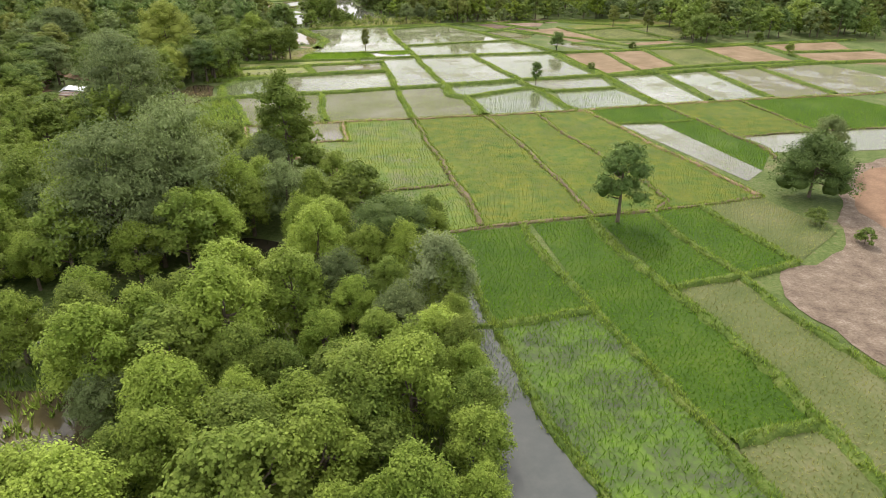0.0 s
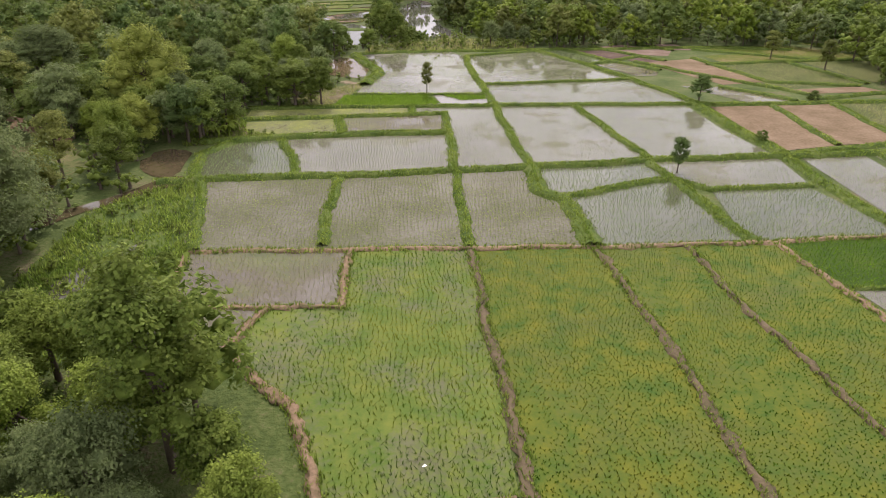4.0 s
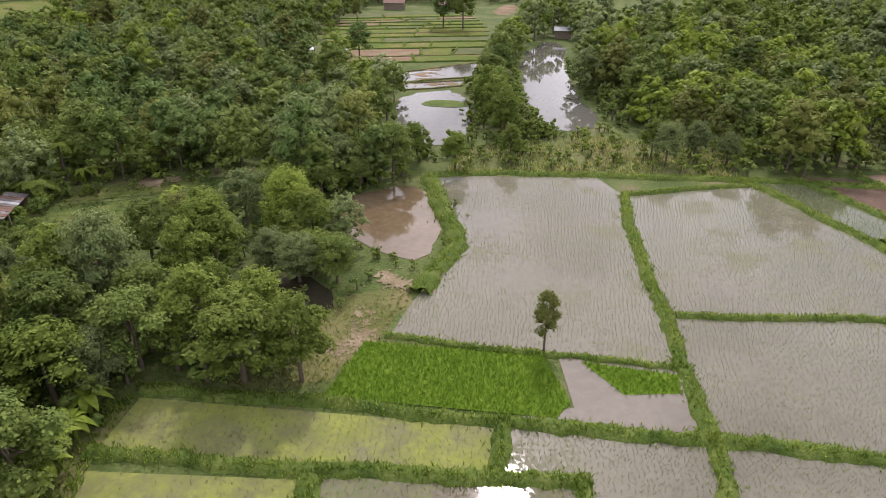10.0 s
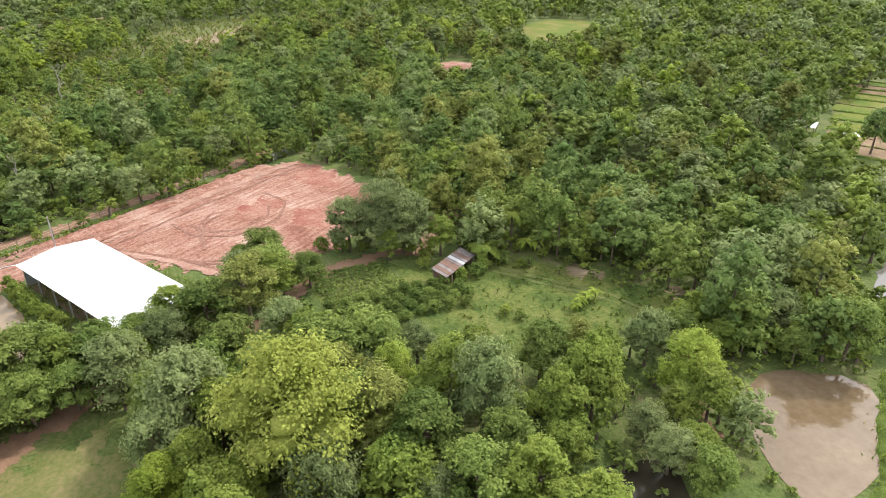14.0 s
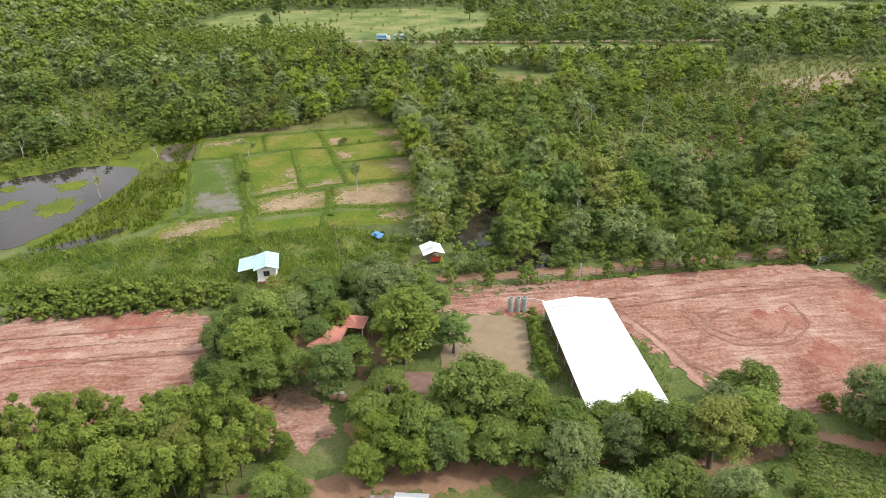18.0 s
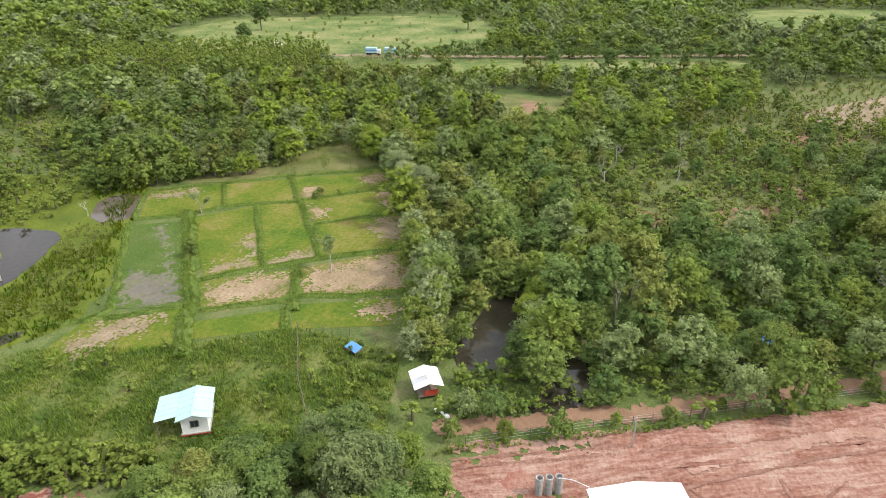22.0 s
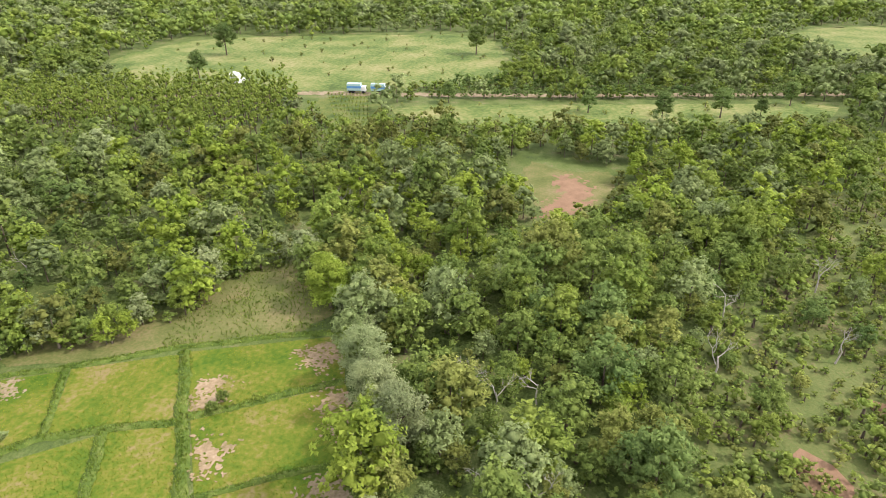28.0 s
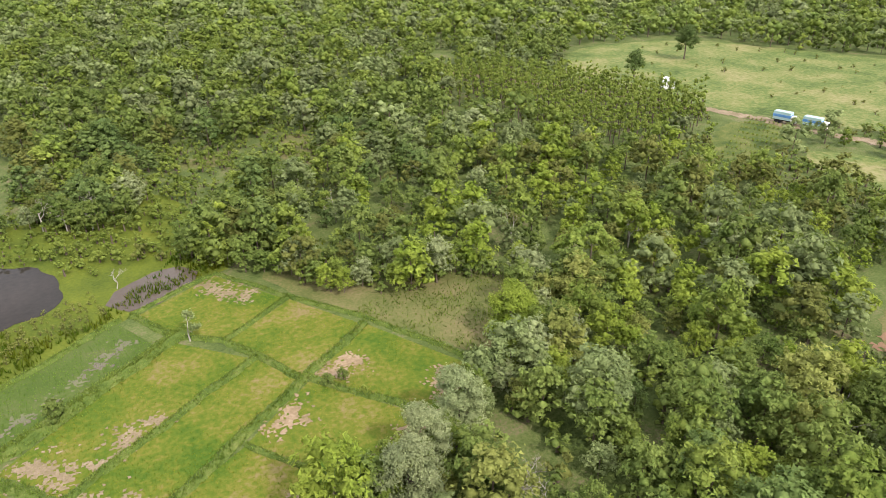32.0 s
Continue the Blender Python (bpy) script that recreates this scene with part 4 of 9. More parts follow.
# terraces by the marsh
for line, w in (([(-140.2, 23.3), (-126.9, 33.3), (-114.7, 42.6), (-111.0, 41.5)], 1.2),
                ([(-163.3, 28.2), (-157.8, 31.9), (-152.8, 35.3)], 1.0),
                ([(-171.3, 39.9), (-159.5, 48.7), (-146.6, 58.7), (-138.9, 64.3)], 1.5),
                ([(-134.8, 61.9), (-127.6, 65.7), (-122.7, 68.3)], 1.7),
                ([(-155.5, 41.1), (-141.3, 51.0), (-132.9, 56.8)], 1.3),
                ([(-142.0, 23.0), (-144.1, 26.5), (-147.0, 31.4), (-152.7, 35.4), (-156.2, 41.0), (-159.7, 48.4)], 1.2),
                ([(-160.8, 48.6), (-165.7, 54.5), (-172.6, 62.4)], 1.1),
                ([(-151.2, 56.8), (-156.2, 63.2), (-160.9, 69.4)], 0.8),
                ([(-125.0, 48.8), (-127.1, 50.4), (-132.6, 56.5), (-135.9, 60.5), (-139.2, 64.7), (-142.9, 69.8), (-146.5, 75.5)], 1.6),
                ([(-118.6, 55.6), (-122.1, 60.9), (-125.3, 65.5), (-126.7, 66.6), (-129.1, 74.0), (-133.0, 81.8)], 1.4),
                ([(-108.0, 37.3), (-111.0, 41.5), (-114.9, 47.4), (-118.8, 52.2)], 1.3),
                ([(-163.4, 27.8), (-169.2, 35.0), (-172.3, 39.3), (-177.6, 48.1), (-182.8, 58.3)], 1.0),
                ([(-142.2, 22.7), (-148.6, 18.5), (-155.0, 15.5), (-159.5, 21.9), (-163.4, 27.8)], 0.8),
                ([(-123.0, 67.1), (-117.8, 69.7)], 1.5)):
    bund(line, wide=w)
HEDGEBANK = [(-148.1, 30.6), (-139.5, 37.4), (-130.6, 44.5), (-124.0, 49.3), (-118.0, 54.1), (-116.4, 54.4), (-107.9, 60.1)]
bund(HEDGEBANK, wide=2.4, high=0.6, hairy=1.6)


# ---- bare earth, tracks, meadows and ponds ----
track_count = [0]


def track(name, points, wide, label, mat=M_TRACK, z=0.03, category="track"):
    """Bare earth along a line, with crumbling edges."""
    track_count[0] += 1
    L = smooth_line(points, 2.0)
    d = np.gradient(L, axis=0)
    d /= np.linalg.norm(d, axis=1, keepdims=True) + 1e-9
    side = np.stack([-d[:, 1], d[:, 0]], 1)
    sway = 0.12 * wide * np.sin(np.arange(len(L)) * 0.9)[:, None]
    outline = np.concatenate([L + side * (wide * 0.56 + sway), (L - side * (wide * 0.56 - sway))[::-1]])
    far = wide > 4.2
    return speckled(name, [tuple(p) for p in outline], mat, label, category, z + 0.003 * track_count[0], 0.9 if far else 0.24 if wide > 0.8 else 0.14, min(1.0, wide * 0.35), edge=min(0.25, wide * 0.1))


sheet("bare_ground", [(26.9, 49.1), (37.0, 53.4), (40.6, 61), (45, 70), (52.7, 79.4), (70, 84), (90, 60), (60, 15), (34, 20), (30.2, 35.8)], 0.04, M_CLODS, "bare pale brown earth littered with straw", "bare ground", wobble=0.8)
sheet("bare_ground", [(41, 60), (53, 79), (75, 84), (80, 60), (52, 56)], 0.05, M_TRACK, "bare reddish trodden earth", "bare ground", wobble=0.8)
speckled("red_field", [(-76.9, 44.1), (-88.6, 69.0), (-76, 75.5), (-66.3, 79.5), (-54, 66), (-40, 38), (-58, 10)], M_SOIL, "bare levelled field of red soil", "bare ground", 0.025, 0.3, 1.4)
speckled("red_field", [(-101, 96.5), (-113, 121), (-131, 155.5), (-123, 160), (-111, 163.5), (-97, 158.8), (-89.5, 149), (-90.5, 139), (-95, 130.5), (-100, 125), (-104, 119), (-100.4, 112.2), (-95.6, 101)], M_SOIL, "bare levelled plot of red soil with wheel tracks", "bare ground", 0.025, 0.3, 1.4)
speckled("red_field", [(-73, 84), (-76, 93), (-68, 97), (-64, 91), (-66, 84)], M_SOIL, "heap of bare red soil in a yard", "bare ground", 0.025, 0.25, 1.4)
speckled("yard", [(-92, 80), (-93, 92), (-99, 97), (-85, 98), (-78, 94), (-76, 84)], M_TRACK, "trodden earth yard round a house", "yard", 0.018, 0.28, 1.8)
speckled("yard", [(-82, 160), (-88, 166), (-97, 172.5), (-94, 166), (-86, 157)], M_TRACK, "trodden red earth beside a shack", "yard", 0.018, 0.28, 1.8)
sheet("meadow", [(-85, 49), (-91, 70), (-100, 92), (-118, 87), (-119, 71), (-110, 58), (-103, 40), (-92, 26), (-70, 20)], 0.006, M_MEADOW, "rough meadow of long green grass", "meadow", wobble=1.0)
sheet("meadow", [(-86, 153), (-79, 158), (-77.5, 169), (-64, 178), (-57, 181), (-56, 169), (-62, 152), (-74, 143), (-83, 143)], 0.006, M_MEADOW, "mown grassy clearing among trees", "meadow", wobble=0.8)
speckled("meadow", [(-53, 119), (-64, 122), (-69, 119), (-66, 109), (-62, 101), (-58, 96), (-54, 100), (-54, 110)], M_DRY, "dry grassy clearing by a hut", "meadow", 0.012, 0.3, 4.0)
sheet("meadow", [(-36.5, 110.5), (-29, 94), (-27, 86), (-30, 76), (-38, 78), (-41, 92), (-43, 101), (-41, 108)], 0.006, M_BUND, "wet grassy strip beside a stream", "meadow", wobble=1.0)
sheet("meadow", [(-29.8, 161), (-30, 152), (-31.5, 145), (-40, 143), (-36, 157)], 0.006, M_DRY, "dry grassy bank", "meadow", wobble=0.8)
sheet("meadow", [(-44, 122), (-38, 125), (-33, 128), (-39, 130.5), (-41.5, 136), (-43, 141), (-45, 136), (-46, 127)], 0.006, M_DRY, "dry grassy bank", "meadow", wobble=0.8)
sheet("meadow", [(-37, 188), (-20, 194), (-2, 199), (-3, 212), (-20, 212), (-30, 208), (-38, 198)], 0.006, M_SCRUB, "dry grassy bank between ponds", "meadow", wobble=0.8)
sheet("meadow", [(-160, 18), (-165, 28), (-172, 38), (-184, 57), (-197, 45), (-198, 36), (-186, 30), (-178, 32), (-168, 20)], 0.006, M_DRY, "dry grassy clearing at the edge of the woods", "meadow", wobble=1.0)
sheet("marsh", [(-92, 26), (-103, 38), (-115, 41), (-142, 22), (-160, 13), (-165, 2), (-156, -8), (-130, -24), (-100, -10)], 0.006, M_MARSH, "marsh of yellowish reeds round a pond", "marsh", wobble=1.0)
sheet("meadow", [(-290, -72), (-330, -128), (-392, -120), (-420, -60), (-448, 4), (-392, 30), (-349, 41), (-334, 26), (-318, -1), (-309, -18), (-300, -40)], 0.006, M_FARMEADOW, "wide far meadow beyond the road", "meadow", wobble=2.0, step=6)
sheet("meadow", [(-304, -12), (-312, 8), (-276, 20), (-268, 13), (-283, -2)], 0.012, M_MEADOW, "small bright green crop field", "meadow", wobble=1.0)
sheet("meadow", [(-300, 14), (-318, 66), (-331, 101), (-348, 148), (-326, 141), (-300, 84), (-288, 52), (-284, 26)], 0.006, M_FARMEADOW, "strip of green meadow along a road", "meadow", wobble=1.5, step=4)
sheet("meadow", [(-420, 150), (-445, 180), (-480, 260), (-560, 270), (-540, 170), (-470, 140)], 0.006, M_FARMEADOW, "far green meadow among woods", "meadow", wobble=2.0, step=6)
sheet("meadow", [(-264, 64), (-257, 77), (-262, 88), (-244, 87), (-235, 85), (-228, 75)], 0.03, M_DRY, "dry clearing in the woods", "meadow", wobble=1.2)
sheet("meadow", [(-146.7, -28.5), (-143.4, -3.2), (-149.2, 4.7), (-157.1, 7.5), (-157.1, -4.2), (-153.2, -21.7)], 0.02, M_MARSH, "bright yellow-green grass in a glade", "meadow", wobble=1.2)
sheet("meadow", [(-155.2, -43.2), (-168.5, -49.5), (-167.9, -37.5), (-157.5, -36.9)], 0.02, M_DRY, "dry grass in a small glade", "meadow", wobble=1.2)
sheet("meadow", [(-183.2, -57.5), (-191.9, -50.2), (-186.5, -28.0), (-178.0, -31.5)], 0.02, M_DRY, "dry grass in a small glade", "meadow", wobble=1.2)
speckled("bare_ground", [(-228, 75), (-236, 84), (-244, 84.5), (-252, 82), (-257, 76), (-250, 74), (-244, 78), (-238, 76)], M_TRACK, "patch of bare reddish earth", "bare ground", 0.05, 0.6, 2.5)
sheet("bare_ground", [(-258, 150), (-272, 158), (-300, 185), (-318, 205), (-296, 208), (-270, 184), (-252, 168)], 0.04, M_PALESOIL, "bare clearing in the woods", "bare ground", wobble=1.5, step=3)
sheet("scrubland", [(-165, 106), (-163, 124), (-172, 142), (-196, 160), (-232, 170), (-262, 180), (-300, 215), (-330, 215), (-318, 165), (-262, 132), (-215, 116), (-190, 100)], 0.006, M_SCRUB, "open scrubland of dry grass and reddish earth", "scrub", wobble=1.5, step=4)
for c in ([(-179, 113), (-175.5, 119), (-169, 118.5), (-169.6, 115)], [(-176.5, 124), (-184, 130.5), (-190, 141), (-177, 138), (-175, 131)], [(-247, 149.5), (-253, 155), (-230, 152), (-208, 145), (-212, 142)], [(-190, 122), (-189, 127), (-185, 125)], [(-205, 140), (-196, 150), (-192, 146), (-198, 137)], [(-229, 157), (-262, 166), (-260, 170), (-228, 160)]):
    sheet("bare_ground", c, 0.035, M_TRACK, "bare earth between scrub", "bare ground", wobble=1.5, step=2)
sheet("bare_ground", [(-199, 227), (-190, 236), (-178, 226), (-188, 220)], 0.04, M_SOIL, "patch of bare orange earth", "bare ground", wobble=1.0)
speckled("bare_ground", [(-66.5, 175), (-70, 171.5), (-73.5, 174), (-70, 177)], M_PALESOIL, "bare sandy patch", "bare ground", 0.05, 0.3, 1.8)
speckled("bare_ground", [(-58.5, 180), (-62, 180.5), (-61, 183.5), (-57, 182.5)], M_PALESOIL, "bare sandy patch", "bare ground", 0.05, 0.3, 1.8)
# the far terraced paddies to the north
far_rng = np.random.default_rng(21)
EDGE_W = smooth_line([(-84.9, 245.9), (-91.7, 258.0), (-106.6, 284.7), (-124.9, 317.5)], 1.0)
EDGE_E = smooth_line([(-52.9, 261.6), (-58.6, 285.8), (-64.0, 308.0), (-80.0, 340.2)], 1.0)
sheet("paddy_field", [(-84.9, 245.9), (-91.7, 258.0), (-106.6, 284.7), (-124.9, 317.5), (-112, 336), (-80.0, 340.2), (-64.0, 308.0), (-58.6, 285.8), (-52.9, 261.6)], 0.012, M_PALEFIELD, "terraced paddies of thin rice on bare earth", "field", "paddy fields", 0.4)
rows_at = [0.0, 0.1, 0.22, 0.33, 0.43, 0.53, 0.62, 0.7, 0.78, 0.86, 0.93, 1.0]
for i, (w0, w1) in enumerate(zip(rows_at, rows_at[1:])):
    west = [EDGE_W[int(w * (len(EDGE_W) - 1))] for w in (w0, w1)]
    east = [EDGE_E[int(w * (len(EDGE_E) - 1))] for w in (w0, w1)]
    cuts = [0] + sorted(far_rng.uniform(0.2, 0.8, 1 + int(far_rng.integers(3)))) + [1]
    for q0, q1 in zip(cuts, cuts[1:]):
        slip = far_rng.normal(size=2) * 0.5
        c = [tuple(west[0] + (east[0] - west[0]) * q0), tuple(west[0] + (east[0] - west[0]) * q1), tuple(west[1] + (east[1] - west[1]) * q1 + slip), tuple(west[1] + (east[1] - west[1]) * q0 + slip)]
        kind = ("terrace", "patchy", "brown", "terrace", "pale", "patchy", "brown", "pale")[int(far_rng.integers(8))]
        sheet("paddy_field", c, 0.03 + 0.003 * (i % 3), KINDS[kind][0], KINDS[kind][8], "field", "paddy fields", 0.6)
        if q1 < 1:
            bund([c[1], c[2]], "grass", wide=0.6, hairy=0.5)
    mid = (west[0] + east[0]) / 2 + far_rng.normal(size=2) * 0.8
    bund([tuple(west[0]), tuple((west[0] + mid) / 2 + far_rng.normal(size=2) * 0.5), tuple(mid), tuple(east[0])], "earth" if i % 4 == 1 else "grass", wide=0.7, hairy=0.6)
for c in ([(-65.6, 243.6), (-53.0, 259.8), (-49.9, 244.6), (-62.0, 235.1)], [(-61.7, 234.4), (-50.3, 240.8), (-49.7, 236.0), (-59.3, 228.9)]):
    sheet("paddy_field", c, 0.05, M_MUD, KINDS["mud_water"][8], "field", "paddy fields", 0)
    bund(list(c) + [c[0]], "earth", wide=0.7, hairy=0.8)
    for k in range(5):
        p, q = far_rng.uniform(0.15, 0.85, 2)
        at = (np.array(c[0]) * (1 - p) + np.array(c[1]) * p) * (1 - q) + (np.array(c[3]) * (1 - p) + np.array(c[2]) * p) * q
        speckled("mud_flat", [tuple(at + (-2.4, -1.0)), tuple(at + (0.4, -1.6)), tuple(at + (2.2, 0.6)), tuple(at + (0.2, 1.5))], M_BROWNFIELD, "brown mud standing out of shallow water", "mud", 0.07 + 0.004 * k, 0.4, 1.6, k)
sheet("paddy_field", [(-212, 262), (-263, 307), (-246, 333), (-213, 304)], 0.03, M_PATCHY, KINDS["yellow"][8], "field", "paddy fields", 0.5)
sheet("bare_ground", [(-72, 340), (-76, 367), (-70, 372), (-65, 341)], 0.05, M_BROWNFIELD, "small ploughed brown field", "field", wobble=0.5)
sheet("meadow", [(-59, 366), (-40, 420), (-5, 420), (-10, 330), (-48, 322)], 0.006, M_MEADOW, "far green meadow", "meadow", wobble=1.5, step=4)

sheet("dark_pond", [(-41.5, 148), (-43.4, 154.7), (-41.5, 160), (-35.2, 156.5), (-35.8, 150)], 0.03, M_DARKPOND, "dark still pond among trees", "pond", wobble=0.6)
sheet("brown_pond", [(-44.2, 170.6), (-45.5, 177.5), (-40, 184), (-36, 181), (-32, 173), (-30.9, 165), (-36.1, 165.6)], 0.03, M_BROWNPOND, "shallow muddy brown pond with a stained edge", "pond", wobble=0.6)
sheet("pond", [(-48.5, 199.5), (-53, 211), (-58.8, 226), (-48.2, 234), (-38.5, 205.2), (-41.2, 198.5)], 0.03, M_SKYPOND, "still pond mirroring the sky", "pond", wobble=0.8)
sheet("pond", [(-46, 270), (-44.5, 295), (-37, 284), (-35, 265), (-30, 245), (-26.8, 233.1), (-20.0, 217.2), (-26.8, 210.6), (-33.6, 222.3), (-39, 242)], 0.03, M_SKYPOND, "long still pond mirroring the sky", "pond", wobble=0.8)
sheet("reed_island", [(-52.4, 219.5), (-52.0, 223.6), (-48, 224.6), (-45.2, 224.0), (-44.0, 221.2), (-47, 219.6)], 0.08, M_BUND, "low grassy island in a pond", "island", wobble=0.6)
sheet("brown_pond", [(-96.5, 101.6), (-99.8, 110.9), (-94.2, 112.8), (-82.0, 116.2), (-79, 108), (-84, 103)], 0.07, M_SILTPOND, "muddy brown pond beside a shed", "pond", wobble=0.4)
sheet("dark_pond", [(-118, 93.5), (-126, 94), (-136.5, 95), (-137, 100.4), (-122.8, 102), (-117, 99)], 0.04, M_DARKPOND, "dark pond hidden among trees", "pond", wobble=0.6)
sheet("dark_pond", [(-111, 104.6), (-118, 106.5), (-125, 108.5), (-124, 111.5), (-113, 111.4)], 0.04, M_DARKPOND, "dark pond hidden among trees", "pond", wobble=0.6)
sheet("marsh_pond", [(-118.5, -7), (-124, -2), (-131, 1), (-133.6, 14.5), (-127, 18.6), (-121.8, 20.2), (-110, 22.6), (-101.4, 24.1), (-90, 22.2), (-90, -4), (-104, -12)], 0.06, M_MARSHPOND, "dark marsh pond with floating weed", "pond", wobble=0.9)
sheet("marsh_pond", [(-93, 26.5), (-100, 31), (-107, 35.2), (-104, 36.4), (-96, 32.4), (-88, 28)], 0.06, M_MARSHPOND, "narrow dark water channel in a marsh", "pond", wobble=0.6)
sheet("brown_pond", [(-137.1, 16.5), (-148.7, 8.4), (-153.8, 15.1), (-143.2, 23.3)], 0.06, M_FIELDPOND, "small muddy pond between fields", "pond", wobble=0.4)
for c in ([(-108, 10), (-116, 14), (-112, 20), (-104, 18)], [(-118, 4), (-125, 8), (-121, 13), (-116, 11)], [(-104, 2), (-112, 6), (-106, 9)], [(-112, -6), (-118, -2), (-112, 1)]):
    speckled("floating_weed", c, M_MARSH, "mat of yellow-green floating water weed", "water weed", 0.08, 0.3, 1.6, kind="stuff")
sheet("stream", [(-41.0, 110.6), (-46.5, 115), (-46.5, 121), (-41.8, 121), (-40.9, 117), (-39.5, 112.5)], 0.04, M_STREAM, "small muddy brown pool among grass", "stream", wobble=0.4)
sheet("stream", [(-37.2, 110.4), (-39.2, 112.6), (-41, 110.6), (-42.5, 106), (-45.5, 101.5), (-52, 92), (-56, 80), (-53, 80), (-48.5, 92), (-43, 101.5), (-40.6, 106)], 0.05, M_STREAM, "narrow muddy stream", "stream", wobble=0.4)
sheet("puddle", [(-36, 92), (-37.5, 88), (-35, 84), (-34, 88)], 0.05, M_MUD, "narrow puddle in wet grass", "puddle", wobble=0.5)
sheet("puddle", [(-33.6, 97), (-35, 93), (-34, 92.5)], 0.05, M_MUD, "narrow puddle in wet grass", "puddle", wobble=0.4)
sheet("stream", [(-10, 54.5), (-14, 54.5), (-16, 56), (-19.5, 56.8), (-21, 54), (-24, 47), (-30, 44), (-38, 36), (-30, 38), (-20, 43.5), (-12, 49)], 0.045, M_DARKPOND, "dark stream under trees", "stream", wobble=0.5)
sheet("stream", [(-19, 31.5), (-24, 34), (-34, 33), (-38, 22), (-32, 14), (-22, 22)], 0.045, M_STREAM, "muddy stream bed", "stream", wobble=0.5)

speckled("bare_ground", [(-33.9, 159.6), (-34.0, 162.5), (-29.6, 161.7), (-29.4, 160.1), (-31.6, 159.5)], M_PALESOIL, "trodden bare earth on a paddy bank", "bare ground", 0.05, 0.25, 1.6, crumb=0.5)
speckled("bare_ground", [(-32.9, 149.5), (-32.4, 152.6), (-32.1, 156.0), (-30.2, 151.9), (-30.6, 149.2)], M_PALESOIL, "trodden bare earth on a paddy bank", "bare ground", 0.045, 0.25, 1.8, crumb=0.6)
track("red_path", [(-55.4, 173.1), (-51.8, 172.2), (-48.1, 170.2), (-45.3, 167.4), (-43.1, 165.9), (-40.7, 165.2)], 1.1, "narrow reddish earth footpath", M_TRACK)
track("red_track", [(-60, 122), (-72, 128), (-83.4, 142.9), (-85.8, 148.1), (-86.8, 154.5), (-84, 161)], 2.2, "reddish earth track between trees and a crop plot")
track("red_track", [(-60.9, 97.7), (-63.0, 101.5), (-66.0, 106.3), (-69.4, 113.0), (-73.4, 119.8), (-76.5, 125.3)], 3.4, "wide reddish earth track past a hut")
track("red_track", [(-66.0, 106.3), (-68.5, 101.5), (-72, 97)], 2.4, "reddish earth track into a yard")
track("red_track", [(-66, 103), (-61, 96), (-56, 90)], 2.6, "reddish earth track")
for off in (-0.65, 0.65):
    track("wheel_rut", [(-79, 163 + off), (-72, 167.5 + off), (-64, 172.8 + off), (-57, 174.5 + off)], 0.55, "faint wheel rut through grass", M_SCRUB)
speckled("seedling_plot", [(-86, 143), (-77, 145), (-75.8, 155), (-84.5, 153)], M_SCRUB, "plot of thin brownish soil for seedlings", "field", 0.03, 0.35, 2.0)
track("red_track", [(-105.6, 95.4), (-114.6, 115), (-128.4, 140.5), (-141, 162), (-151.5, 179)], 2.6, "red earth track along a fence")
track("far_road", [(-255, -110), (-285, -60), (-306.7, -14.6), (-314.4, 14.6), (-329.9, 63.9), (-349.8, 116.4), (-366, 160), (-420, 320)], 4.5, "pale earth road lined with trees", M_PALESOIL, category="road")
for line, w in (([(-103, 98), (-112.4, 118.5), (-122, 138), (-128.5, 150)], 1.6), ([(-101, 100), (-109.5, 118), (-119, 138), (-126, 152)], 0.5), ([(-101.8, 99), (-110.5, 118), (-120.2, 138), (-127, 151)], 0.35), ([(-106.5, 121), (-100, 128), (-96, 133), (-92, 141)], 0.45), ([(-105.5, 122.5), (-99, 129), (-94.6, 134), (-91, 142)], 0.45),
                ([(-110, 132), (-104, 134), (-101.5, 139), (-104, 146), (-110, 149), (-116, 147)], 0.4), ([(-108.5, 134), (-104.5, 136), (-103.2, 140), (-106, 145), (-111, 146.6)], 0.4), ([(-104.0, 124.0), (-97.4, 130.3), (-90.5, 135.1), (-87.1, 137.4)], 1.3), ([(-106.0, 123.1), (-97.2, 131.8), (-89.8, 136.3)], 0.5), ([(-98.8, 134.5), (-103.0, 134.6), (-107.7, 135.4), (-112.0, 138.6)], 0.3), ([(-98.8, 134.5), (-103.9, 135.2), (-108.0, 136.3), (-110.3, 139.2)], 0.45), ([(-108.5, 122.8), (-117.1, 135.6), (-123.7, 148.2), (-127.9, 156.8)], 1.8), ([(-105.3, 122.3), (-114.0, 135.5), (-120.6, 147.8), (-124.9, 156.2)], 0.5), ([(-68.1, 49.7), (-72.6, 58.9), (-79.7, 73.7)], 1.6), ([(-66.7, 51.3), (-71.7, 60.7), (-78.4, 73.8)], 0.5), ([(-62, 33), (-72, 52), (-80, 68)], 1.1), ([(-64, 32), (-74.5, 51), (-82.5, 66.5)], 0.4)):
    track("wheel_rut", line, w, "long scraped wheel rut in red soil", M_SCRAPED if w > 1 else M_RUT, 0.03, "wheel rut")

